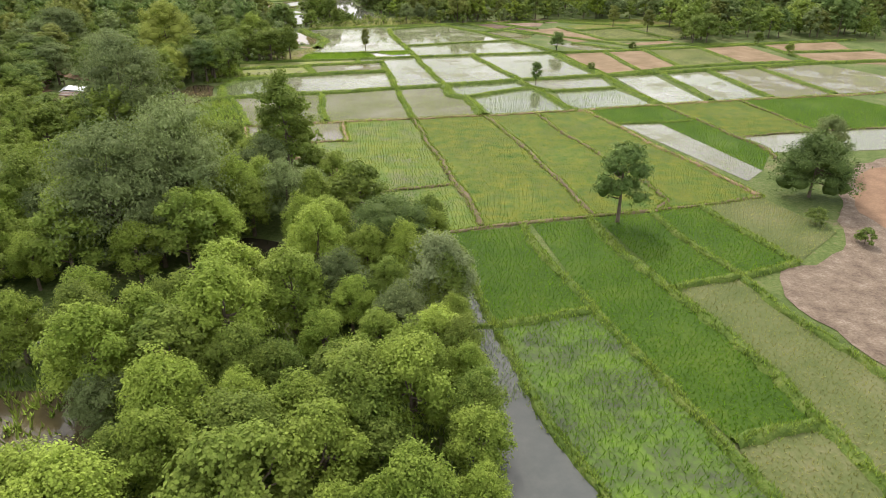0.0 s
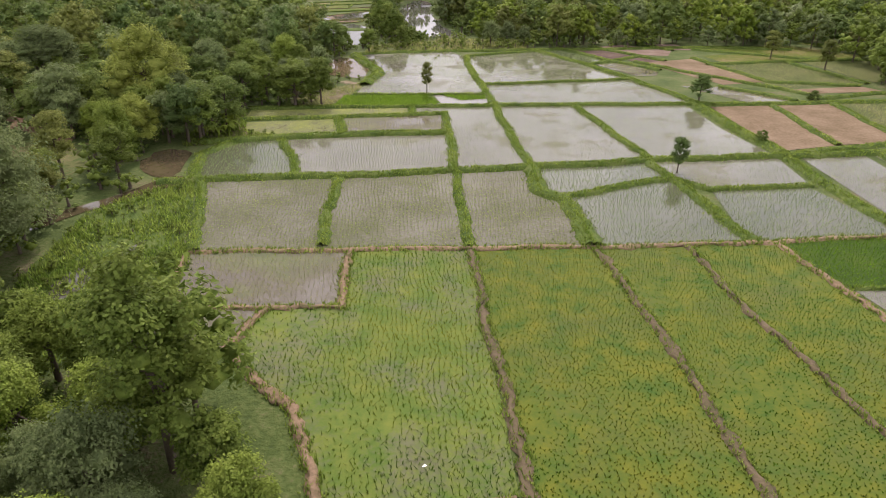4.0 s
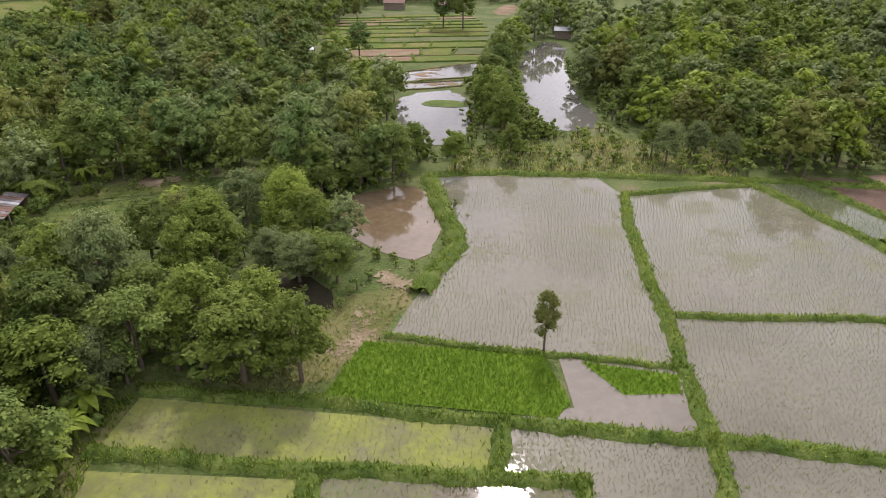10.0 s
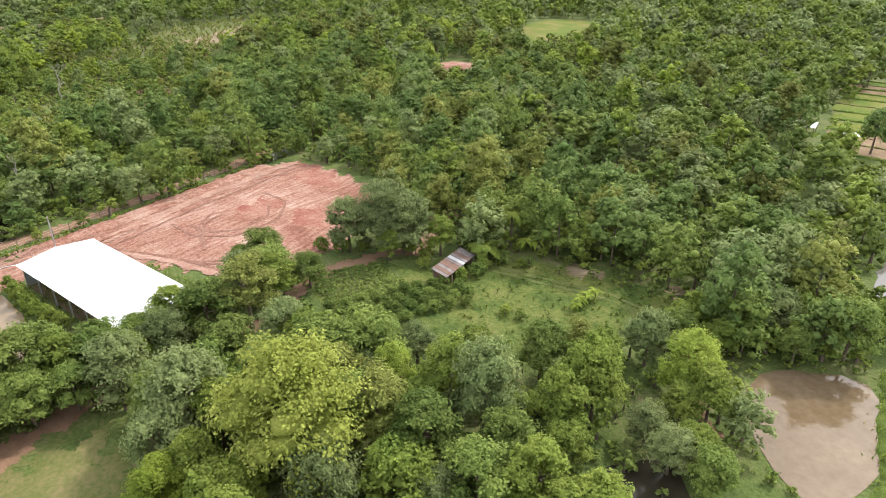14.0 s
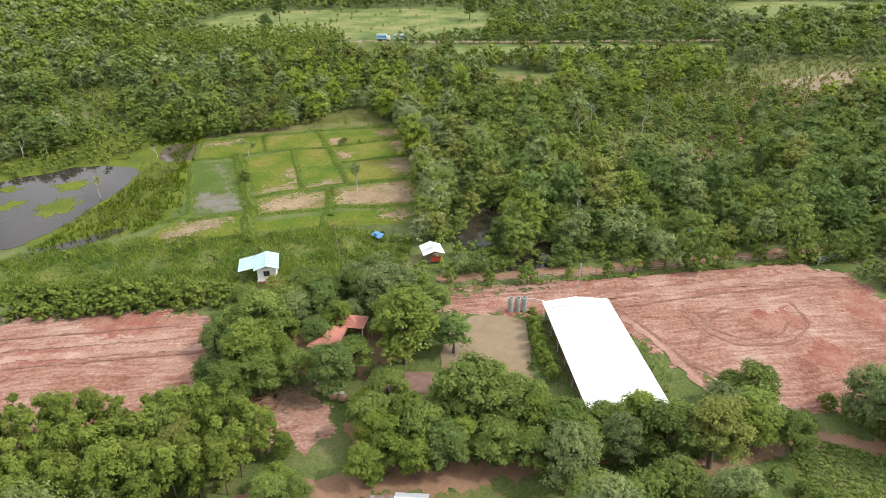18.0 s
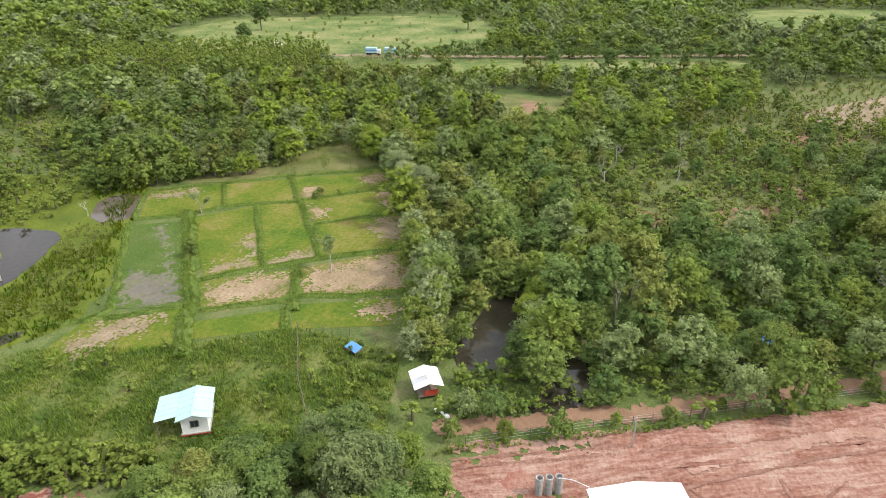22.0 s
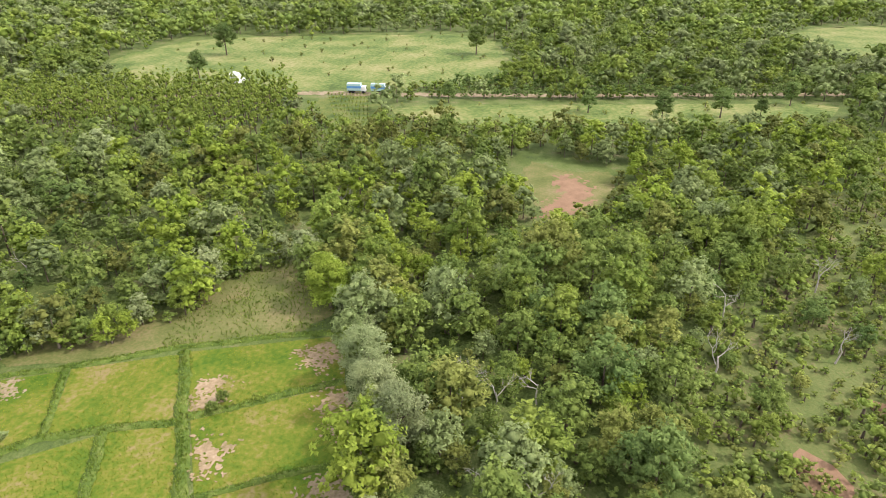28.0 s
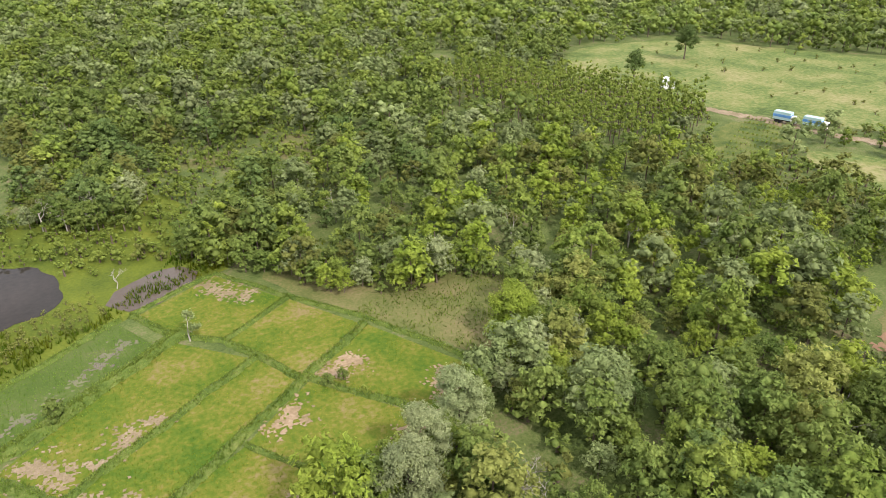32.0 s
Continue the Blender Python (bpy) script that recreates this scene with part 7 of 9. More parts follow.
for name, gap, lo_, hi_, temp, base in (("woods", 4.2, 0, 85, CLOSE, 0.95), ("woods", 4.8, 85, 160, MIDDLE, 1.0), ("far_woods", 5.8, 160, 300, FAR, 1.1), ("distant_woods", 7.8, 300, 900, DISTANT, 1.45)):
    X, Y = scatter(WIDE, gap, rng)
    ok = free(X, Y) & ~inside(EUCALYPTS, X, Y) & ~inside(YOUNG, X, Y)
    for r in near_regions:
        ok &= ~inside(r, X, Y)
    reach = np.min([np.hypot(X - hx, Y - hy) for hx, hy in line], 0)
    ok &= (reach >= lo_) & (reach < hi_)
    # open scrub and glades thin the woods out
    thin = inside(thicket, X, Y)
    ok &= ~thin | (rng.random(X.size) < 0.32)
    ok &= ~inside(glades, X, Y) | (rng.random(X.size) < 0.55)
    near = ok & (reach < 38) & (X > -92) & (Y > 90) & (Y < 160)
    for x, y in zip(X[near], Y[near]):
        tree(("broad", "fresh", "grey", "broad", "deep")[int(rng.integers(5))], float(x), float(y), float(rng.uniform(0.75, 1.15)), 0.9, rng)
    ok &= ~near
    X, Y, thin = X[ok], Y[ok], thin[ok]
    # tone shifts lighter by distance, imitating haze in the leaf colours
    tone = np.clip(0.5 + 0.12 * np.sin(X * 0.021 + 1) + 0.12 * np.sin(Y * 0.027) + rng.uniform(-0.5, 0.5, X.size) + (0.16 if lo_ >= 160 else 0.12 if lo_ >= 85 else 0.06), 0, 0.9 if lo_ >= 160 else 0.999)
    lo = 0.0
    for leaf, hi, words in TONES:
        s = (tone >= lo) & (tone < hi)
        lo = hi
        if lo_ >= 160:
            # paler, greyer leaves paint aerial haze over the far woods
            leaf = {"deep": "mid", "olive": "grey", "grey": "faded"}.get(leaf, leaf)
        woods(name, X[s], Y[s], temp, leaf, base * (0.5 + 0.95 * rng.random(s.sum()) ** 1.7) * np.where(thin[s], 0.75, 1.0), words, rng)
tree("broad", -129.4, 132.2, 0.95, 1.0, np.random.default_rng(5))
# the woods' edges, leafy down to the ground
for way_, off in (([(-118, 89), (-128, 86.5), (-135, 83), (-146, 78.5), (-170, 67.5), (-184, 58.5)], 2.6), ([(-197, 44), (-198, 38), (-190, 32), (-179, 33.5), (-171, 28.5), (-163, 18.5), (-155, 11.5), (-152, 4)], 2.8), ([(-186, 58), (-197, 46)], 2.6), ([(-119, -18), (-131, -17), (-136, -10.5), (-143, -12), (-146, -22)], 2.8)):
    L = smooth_line(way_, 3.4) + rng.normal(size=(len(smooth_line(way_, 3.4)), 2)) * 0.5
    pick = rng.integers(0, 3, len(L))
    for k, leaf in enumerate(("silver", "fresh", "mid")):
        woods("wood_edge", L[pick == k, 0], L[pick == k, 1], CLOSE, leaf, rng.uniform(0.6, 0.95, int((pick == k).sum())), "leafy edge of the woods beside fields", rng)
X, Y = scatter(WIDE, 3.0, rng)
reach = np.min([np.hypot(X - hx, Y - hy) for hx, hy in line], 0)
ok = free(X, Y) & (reach < 95) & ~inside(YOUNG, X, Y)
X, Y = X[ok], Y[ok]
pick = rng.integers(0, 2, X.size)
for k, leaf in enumerate(("mid", "fresh")):
    woods("undergrowth", X[pick == k], Y[pick == k], BUSH, leaf, rng.uniform(0.7, 1.9, int((pick == k).sum())), "thick undergrowth between woodland trees", rng)
# low growth where the woods draw back
X, Y = scatter(WIDE, 2.7, rng)
ok = ~unhidden(X, Y)
for c in [o[0] for o in OPEN] + CLEAR:
    ok &= ~inside(c, X, Y)
X, Y = X[ok], Y[ok]
pick = rng.integers(0, 3, X.size)
for k, leaf in enumerate(("mid", "fresh", "olive")):
    woods("undergrowth", X[pick == k], Y[pick == k], BUSH, leaf, rng.uniform(0.7, 2.0, int((pick == k).sum())), "low bushes where the woods draw back", rng)
X, Y = scatter(EUCALYPTS, 3.0, rng, 0.1)
woods("eucalyptus_plantation", X, Y, SLIM, "young", rng.uniform(0.95, 1.3, X.size), "plantation of slender young eucalyptus in rows", rng)
X, Y = scatter(YOUNG, 2.3, rng, 0.14)
for x, y in zip(X, Y):
    tree("eucalypt", float(x), float(y), float(rng.uniform(0.95, 1.25)), rng=rng)
for i in range(9):
    L = smooth_line([(-306 + 4.4 * i, -9.5 + 2.7 * i), (-309.5 + 4.4 * i, 3 + 2.0 * i)], 1.1)
    woods("crop_rows", L[:, 0], L[:, 1], BUSH, "lime", rng.uniform(0.35, 0.6, len(L)), "row of bright green crop plants", rng)
# hedge and young trees between the bare plot and the track
L = smooth_line([(-102.2, 97.5), (-111.6, 116.5), (-121, 135), (-131.5, 155.5)], 0.7)
woods("hedge", L[:, 0] + rng.normal(size=len(L)) * 0.25 - 0.3, L[:, 1] + rng.normal(size=len(L)) * 0.25, BUSH, "fresh", rng.uniform(0.3, 0.65, len(L)), "low green hedge along a fence", rng)
for k in range(0, len(L), 9):
    tree("shrub" if k % 2 else "deepshrub", float(L[k, 0]) - float(rng.uniform(0.2, 4.5)), float(L[k, 1]) + 0.6, float(rng.uniform(0.7, 1.3)), 1.5, rng)
# roadside trees
L = smooth_line([(-320, 26), (-331.5, 62), (-351, 114), (-368, 160)], 3.4)
woods("roadside_trees", L[:, 0] + 6, L[:, 1] + 1, FAR, "deep", rng.uniform(0.5, 0.75, len(L)), "row of dark green trees along a road", rng)
woods("roadside_trees", L[:, 0] - 8, L[:, 1] - 1, FAR, "deep", rng.uniform(0.4, 0.9, len(L)), "row of dark green trees along a road", rng)
POOLS = [[(-68.8, 247.2), (-53.5, 266.0), (-46.4, 241.4), (-47.5, 232.7), (-59.8, 226.7)], [(-118.5, -7), (-124, -2), (-131, 1), (-133.6, 14.5), (-127, 18.6), (-121.8, 20.2), (-110, 22.6), (-101.4, 24.1), (-90, 22.2), (-90, -4), (-104, -12)], [(-137.2, 13.5), (-145.6, 8.2), (-153.4, 14.6), (-139.6, 23.6)],
         [(-44.2, 170.6), (-45.5, 177.5), (-40, 184), (-36, 181), (-32, 173), (-30.9, 165), (-36.1, 165.6)], [(-48.5, 199.5), (-53, 211), (-58.8, 226), (-48.2, 234), (-38.5, 205.2), (-41.2, 198.5)],
         [(-46, 270), (-44.5, 295), (-37, 284), (-35, 265), (-30, 245), (-26.8, 233), (-20, 217), (-26.8, 210.6), (-33.6, 222.3), (-39, 242)], [(-41, 110.6), (-46.5, 115), (-46.5, 121), (-41.8, 121), (-40.9, 117), (-39.5, 112.5)]]
# undergrowth on rough ground
for region, gap, leaf, words in (
        ([(-53, 120), (-64, 124), (-72, 131), (-80, 142), (-74, 143), (-64, 150), (-57, 168), (-46, 172), (-34, 160), (-34.5, 144), (-44, 142), (-46, 124)], 2.4, "mid", "dark undergrowth between trees"),
        ([(-76.5, 121), (-83, 133), (-90, 147), (-86.5, 146.5), (-79.5, 134.5), (-73.5, 126.5), (-69, 121), (-71, 104), (-79, 106), (-79, 114)], 1.9, "mid", "dark undergrowth between trees"),
        ([(-64, 81), (-74, 77), (-91, 71), (-101, 92), (-97, 97), (-93, 88), (-86, 83), (-72, 87)], 2.0, "mid", "dark undergrowth between trees"),
        ([(-82, 161), (-77, 172), (-64, 180), (-57, 184), (-56, 179), (-64, 176), (-74, 168)], 2.6, "mid", "low bushes along a clearing"),
        ([(-86, 50), (-91, 70), (-100, 92), (-117, 86), (-118, 71), (-110, 59), (-103, 42), (-94, 28)], 3.8, "fresh", "knee-high green weeds and shrubs in a meadow"),
        ([(-75, 43), (-88, 69.5), (-92.5, 69), (-87, 52), (-81, 38)], 1.0, "fresh", "thick green hedge along a bare field"),
        ([(-80, 157), (-77, 169), (-64, 177), (-57, 179), (-57, 169), (-62, 153), (-70, 148), (-69, 157)], 1.25, "fresh", "low weeds in rough grass"),
        ([(-85, 144), (-85.5, 153), (-79, 157), (-76, 152), (-77, 145)], 1.6, "mid", "low weeds in rough grass"),
        ([(-30, 207), (-19, 213), (-19, 217), (-26, 209.5), (-32, 221), (-40, 243), (-47, 270), (-48, 268), (-41, 240), (-34, 220)], 1.3, "fresh", "weeds on a pond's bank"),
        ([(-37, 188), (-20, 195), (-2, 200), (-4, 212), (-20, 212), (-30, 208), (-38, 198)], 2.4, "fresh", "scattered shrubs on a bank"),
        ([(-50, 190), (-40, 192), (-36, 200), (-26, 207), (-36, 224), (-46, 250), (-50, 240), (-40, 208), (-50, 199)], 1.7, "fresh", "thick green growth between two ponds"),
        ([(-20, 216), (-26, 234), (-34, 262), (-24, 262), (-14, 236), (-8, 214)], 1.8, "mid", "thick green growth round a pond"),
        ([(-60, 226), (-48, 236), (-50, 248), (-84, 240), (-70, 232)], 2.2, "fresh", "thick green growth round a pond"),
        ([(-46, 170), (-47, 178), (-41, 186), (-36, 184), (-30, 176), (-29.5, 166), (-32, 163), (-38, 164)], 1.3, "fresh", "weeds round a muddy pond"),
        ([(-43, 122), (-36, 126), (-33, 128.5), (-40, 131), (-43, 140), (-46, 136), (-46.5, 126)], 1.4, "fresh", "weeds on a paddy bank"),
        ([(-37, 110), (-29.5, 94), (-27.5, 86), (-30, 78), (-38, 79), (-42, 92), (-42, 103)], 1.8, "fresh", "clumps of weeds beside a stream"),
        ([(-165, 106), (-163, 124), (-172, 142), (-196, 160), (-232, 170), (-262, 180), (-300, 215), (-330, 215), (-318, 165), (-262, 132), (-215, 116), (-190, 100)], 2.6, "olive", "open scrub on bare ground"),
        ([(-165, 106), (-163, 124), (-172, 142), (-196, 160), (-232, 170), (-262, 180), (-262, 132), (-215, 116), (-190, 100)], 2.6, "fresh", "open scrub on bare ground"),
        ([(-106, 95), (-126, 136), (-143, 163), (-150, 160), (-114, 94)], 1.8, "fresh", "weeds and young trees along a track"),
        ([(-56, 172), (-46, 173), (-46, 180), (-41, 186), (-48, 192), (-58, 184)], 1.7, "fresh", "thick green undergrowth by a path"),
        ([(-100, 16), (-105, 30), (-112, 38), (-142, 20), (-138, 12), (-126, 20), (-112, 24)], 1.0, "olive", "reeds and bushes at a marsh's edge"),
        ([(-120, 16), (-142, 6), (-165, 12), (-190, -20), (-200, -70), (-150, -64), (-118, -28)], 2.6, "fresh", "thick weeds and low bushes in a glade"),
        ([(-330, -100), (-378, -122), (-417, -63), (-454, -12), (-368, 34), (-330, 10)], 13.0, "olive", "scattered bushes in a far meadow"),
        ([(-300, 14), (-318, 66), (-331, 101), (-348, 148), (-326, 141), (-300, 84), (-288, 52)], 8.0, "olive", "scattered bushes in a strip of meadow")):
    X, Y = scatter(region, gap, rng, 0.35, 0.85)
    for pool in POOLS:
        dry = ~inside(pool, X, Y)
        X, Y = X[dry], Y[dry]
    woods("undergrowth", X, Y, BUSH, leaf, rng.uniform(0.4, 1.2, X.size) * (0.45 if "reeds" in words else 0.28 if "rough grass" in words else 0.5 if "clumps" in words or "paddy bank" in words or "muddy" in words else 1.5 if "thick" in words else 1.0), words, rng)



# ---- buildings and small things ----
M_WHITEROOF = material("white_sheet_roof", [(0.34, (0.68, 0.68, 0.66)), (0.5, (0.79, 0.79, 0.785)), (0.66, (0.84, 0.84, 0.835))], 0.3, 3.0, 0.45, 0.1, 0.02)
M_TEALROOF = material("pale_teal_sheet_roof", [(0.3, (0.36, 0.52, 0.5)), (0.7, (0.46, 0.62, 0.6))], 0.4, 3.0, 0.45, 0.1, 0.02)
M_WALLWHITE = material("white_render", [(0.3, (0.7, 0.69, 0.66)), (0.7, (0.82, 0.81, 0.78))], 0.6, 6.0, 0.9, 0.2, 0.02)
M_GREYROOF = material("grey_cement_sheet", [(0.3, (0.4, 0.4, 0.4)), (0.7, (0.58, 0.58, 0.58))], 0.6, 6.0, 0.8, 0.3, 0.02)
M_REDROOF = material("red_tiles", [(0.3, (0.46, 0.17, 0.13)), (0.7, (0.58, 0.27, 0.21))], 0.6, 6.0, 0.7, 0.3, 0.03)
M_RUST = material("rusty_sheet", [(0.3, (0.13, 0.075, 0.055)), (0.55, (0.2, 0.125, 0.095)), (0.75, (0.3, 0.22, 0.18))], 1.2, 9.0, 0.8, 0.3, 0.02)
M_OLDTIN = material("weathered_tin_sheet", [(0.32, (0.13, 0.09, 0.075)), (0.5, (0.2, 0.17, 0.16)), (0.68, (0.33, 0.31, 0.3))], 1.6, 9.0, 0.6, 0.2, 0.01)
M_TIN = material("bare_tin_sheet", [(0.3, (0.42, 0.44, 0.46)), (0.7, (0.6, 0.62, 0.64))], 0.8, 6.0, 0.4, 0.1, 0.01, metal=0.3)
M_BLUE = material("blue_tarpaulin", [(0.3, (0.08, 0.22, 0.5)), (0.7, (0.16, 0.36, 0.66))], 0.8, 6.0, 0.5, 0.3, 0.03)
M_BLUEWALL = material("pale_blue_wall", [(0.3, (0.3, 0.42, 0.52)), (0.7, (0.4, 0.52, 0.6))], 0.6, 5.0, 0.9, 0.1, 0.02)
M_CONCRETE = material("weathered_concrete", [(0.3, (0.3, 0.29, 0.27)), (0.7, (0.48, 0.47, 0.44))], 1.2, 9.0, 0.9, 0.3, 0.02)
M_JAR = material("glazed_clay", [(0.3, (0.25, 0.15, 0.1)), (0.7, (0.36, 0.24, 0.17))], 1.5, 9.0, 0.5, 0.1, 0.01)
M_TIMBER = material("grey_timber", [(0.3, (0.16, 0.12, 0.09)), (0.7, (0.3, 0.24, 0.19))], 1.5, 12.0, 0.9, 0.3, 0.01)
M_REDPAINT = material("red_paint", [(0.3, (0.4, 0.05, 0.03)), (0.7, (0.5, 0.09, 0.05))], 1.0, 8.0, 0.6, 0.1, 0.01)
M_DARKPANE = material("dark_window_pane", [(0.3, (0.02, 0.025, 0.03)), (0.7, (0.05, 0.055, 0.06))], 1.0, 4.0, 0.1, 0)
M_STEEL = material("galvanised_steel", [(0.3, (0.45, 0.46, 0.47)), (0.7, (0.6, 0.6, 0.6))], 2.0, 10.0, 0.45, 0.1, 0.01, metal=0.5)
M_STRAW = material("dry_brush", [(0.3, (0.2, 0.14, 0.08)), (0.7, (0.42, 0.33, 0.22))], 1.0, 6.0, 0.95, 0)
M_RUBBER = material("black_rubber", [(0.3, (0.015, 0.015, 0.015)), (0.7, (0.035, 0.035, 0.035))], 2.0, 12.0, 0.8, 0.1, 0.01)


def thing(name, label, category, x, y, z=0.0, turn=0.0, group=""):
    ob = tagged(new(name), label, category, group)
    ob.matrix_basis = pose(x, y, z, 0, 0, turn)
    return ob


def slab(corners, thick=0.05):
    """A thin sheet through four corners, with thickness downwards."""
    bm = bmesh.new()
    a_ = [bm.verts.new(c) for c in corners]
    b_ = [bm.verts.new((c[0], c[1], c[2] - thick)) for c in corners]
    bm.faces.new(a_)
    bm.faces.new(b_[::-1])
    for i in range(4):
        j = (i + 1) % 4
        bm.faces.new((a_[j], a_[i], b_[i], b_[j]))
    bmesh.ops.recalc_face_normals(bm, faces=bm.faces[:])
    return bm


def sheets(parent, name, corners, n, mat, mats=None, rib=0.03, label=""):
    """A roof slope of n ribbed sheets laid side by side: corners run eave start, eave end, ridge end, ridge start."""
    a_, b_, c_, d_ = [Vector(c) for c in corners]
    for i in range(n):
        p, q = i / n, (i + 1) / n
        lift = Vector((0, 0, 0.012 * (i % 2)))
        c = [a_.lerp(b_, p) + lift, a_.lerp(b_, q) + lift, d_.lerp(c_, q) + lift, d_.lerp(c_, p) + lift]
        part(name, slab(c, 0.03), mats[i % len(mats)] if mats else mat, parent, label)
        part("rib", slab([c[0] + Vector((0, 0, rib)), c[0].lerp(c[1], 0.08) + Vector((0, 0, rib)), c[3].lerp(c[2], 0.08) + Vector((0, 0, rib)), c[3] + Vector((0, 0, rib))], 0.03), mats[i % len(mats)] if mats else mat, parent)


def gable(parent, long, wide, eave, ridge, mat, over=0.4, n=8, mats=None, name="roof_sheet", skew=0.0):
    """A two-sided roof along x, its ridge over y = skew."""
    x0, x1, y0, y1 = -long / 2 - over, long / 2 + over, -wide / 2 - over, wide / 2 + over
    sheets(parent, name, [(x0, y0, eave), (x1, y0, eave), (x1, skew, ridge), (x0, skew, ridge)], n, mat, mats)
    sheets(parent, name, [(x1, y1, eave), (x0, y1, eave), (x0, skew, ridge), (x1, skew, ridge)], n, mat, mats)
    part("ridge_cap", box(0, skew, ridge - 0.01, long + 2 * over, 0.3, 0.05, 0.01), mat, parent)


def walls(parent, long, wide, high, mat, z=0.0, peak=0.0):
    """Four walls with thickness; peak raises the gable ends."""
    t = 0.12
    for y_ in (-1, 1):
        part("wall", box(0, y_ * (wide / 2 - t / 2), z, long, t, high), mat, parent)
    for x_ in (-1, 1):
        bm = bmesh.new()
        out = [(-wide / 2 + t, z), (wide / 2 - t, z), (wide / 2 - t, z + high), (0, z + high + peak), (-wide / 2 + t, z + high)]
        a_ = [bm.verts.new((x_ * long / 2, y_, z_)) for y_, z_ in out]
        b_ = [bm.verts.new((x_ * (long / 2 - t), y_, z_)) for y_, z_ in out]
        bm.faces.new(a_); bm.faces.new(b_[::-1])
        for i in range(5):
            bm.faces.new((a_[(i + 1) % 5], a_[i], b_[i], b_[(i + 1) % 5]))
        bmesh.ops.recalc_face_normals(bm, faces=bm.faces[:])
        part("gable_wall", bm, mat, parent)


def posts(parent, long, wide, high, nx, mat, size=0.14, rows=(-1, 1)):
    for i in range(nx):
        for y_ in rows:
            part("post", box(-long / 2 + long * i / (nx - 1), y_ * wide / 2, 0, size, size, high, 0.01), mat, parent)


def window(parent, x, y, z, w, h, turn=0.0):
    f = part("window", box(x, y, z, w + 0.14, 0.06, h + 0.14, 0.01, turn), M_TIMBER, parent, "dark framed window")
    for k in (-1, 1):
        c, s_ = math.cos(radians(turn)), math.sin(radians(turn))
        part("pane", box(x + k * w * 0.26 * c + 0.04 * s_, y + k * w * 0.26 * s_ - 0.04 * c, z + 0.07, w * 0.44, 0.03, h, 0, turn), M_DARKPANE, f)


# the long white-roofed shed
shed = thing("open_shed", "long open shed with a plain white sheet roof", "shed", -90.8, 122.2, 0, 23.3)
gable(shed, 22.4, 8.6, 2.9, 3.5, M_WHITEROOF, 0.35, 12)
posts(shed, 22, 8.4, 2.86, 7, M_STEEL)
part("floor_slab", box(0, 0, 0.02, 22.0, 8.2, 0.05), M_EARTH, shed, "trodden earth floor")
bm = box(0, 0, 0, 0.22, 2.9, 0.05)
bmesh.ops.transform(bm, matrix=pose(-9.6, -2.4, 3.24, 7.4, 0, 0), verts=bm.verts)
part("vent_strip", bm, M_STEEL, shed, "grey vent strip on the roof")
for y_ in (-4.2, 4.2):
    part("eave_beam", box(0, y_, 2.7, 22, 0.12, 0.16), M_STEEL, shed)
for i in range(7):
    part("roof_truss", box(-11 + 22 * i / 6, 0, 2.7, 0.1, 8.3, 0.12), M_STEEL, shed)
part("back_wall", box(-11.1, 0, 0.1, 0.1, 8.2, 2.6), M_TIN, shed)

# hut with a rusty lean-to beside the wide track
hut = thing("tin_roofed_hut", "small hut with a pale tin roof and rusty lean-to", "hut", -61.1, 108.7, 0, 105)
walls(hut, 2.6, 2.2, 1.9, M_TIMBER)
sheets(hut, "roof_sheet", [(-1.6, -1.9, 2.05), (1.6, -1.9, 2.05), (1.6, 0.9, 2.5), (-1.6, 0.9, 2.5)][::-1], 4, M_WHITEROOF)
sheets(hut, "back_sheet", [(1.6, 1.75, 2.15), (-1.6, 1.75, 2.15), (-1.6, 0.92, 2.46), (1.6, 0.92, 2.46)], 4, M_TIN, label="weathered tin sheet")
sheets(hut, "leanto_sheet", [(-4.4, -1.6, 1.9), (-1.62, -1.6, 1.95), (-1.62, 1.2, 2.3), (-4.4, 1.2, 2.2)], 6, M_RUST, [M_RUST, M_OLDTIN, M_RUST, M_OLDTIN, M_RUST, M_OLDTIN], label="rust-streaked sheet")
for x_, y_ in ((-4.2, -1.45), (-4.2, 1.05), (-1.8, -1.45), (1.45, -1.75)):
    part("post", box(x_, y_, 0, 0.12, 0.12, 1.88), M_TIMBER, hut)
part("bench", box(0.1, -1.6, 0.5, 2.2, 0.5, 0.06), M_TIMBER, hut)
tank = thing("water_drum", "pale metal water drum beside a hut", "drum", -59.5, 110.7)
bm = bmesh.new()
bmesh.ops.create_cone(bm, cap_ends=True, segments=16, radius1=0.28, radius2=0.28, depth=0.85)
bmesh.ops.translate(bm, vec=(0, 0, 0.43), verts=bm.verts)
part("barrel", bm, M_TIN, tank)
part("lid", box(0, 0, 0.85, 0.3, 0.3, 0.04, 0.01), M_STEEL, tank)

# pale house on stilts
house = thing("small_house", "small white house with a pale teal sheet roof", "house", -98.5, 70.05, 0, 30.6)
walls(house, 4.6, 2.8, 2.0, M_WALLWHITE, 0.5, 0.5)
gable(house, 4.6, 3.0, 2.5, 3.1, M_TEALROOF, 0.4, 5)
sheets(house, "porch_sheet", [(-2.7, -4.3, 2.1), (1.7, -4.3, 2.1), (1.7, -1.92, 2.5), (-2.7, -1.92, 2.5)], 5, M_TEALROOF)
part("floor", box(0, 0, 0.38, 4.9, 3.1, 0.12), M_CONCRETE, house)
part("floor_beam", box(2.42, 0, 0.26, 0.12, 3.1, 0.12), M_REDPAINT, house, "red painted beam")
for x_ in (-2.2, 0, 2.2):
    for y_ in (-1.3, 1.3):
        part("stilt", box(x_, y_, 0, 0.16, 0.16, 0.4), M_CONCRETE, house)
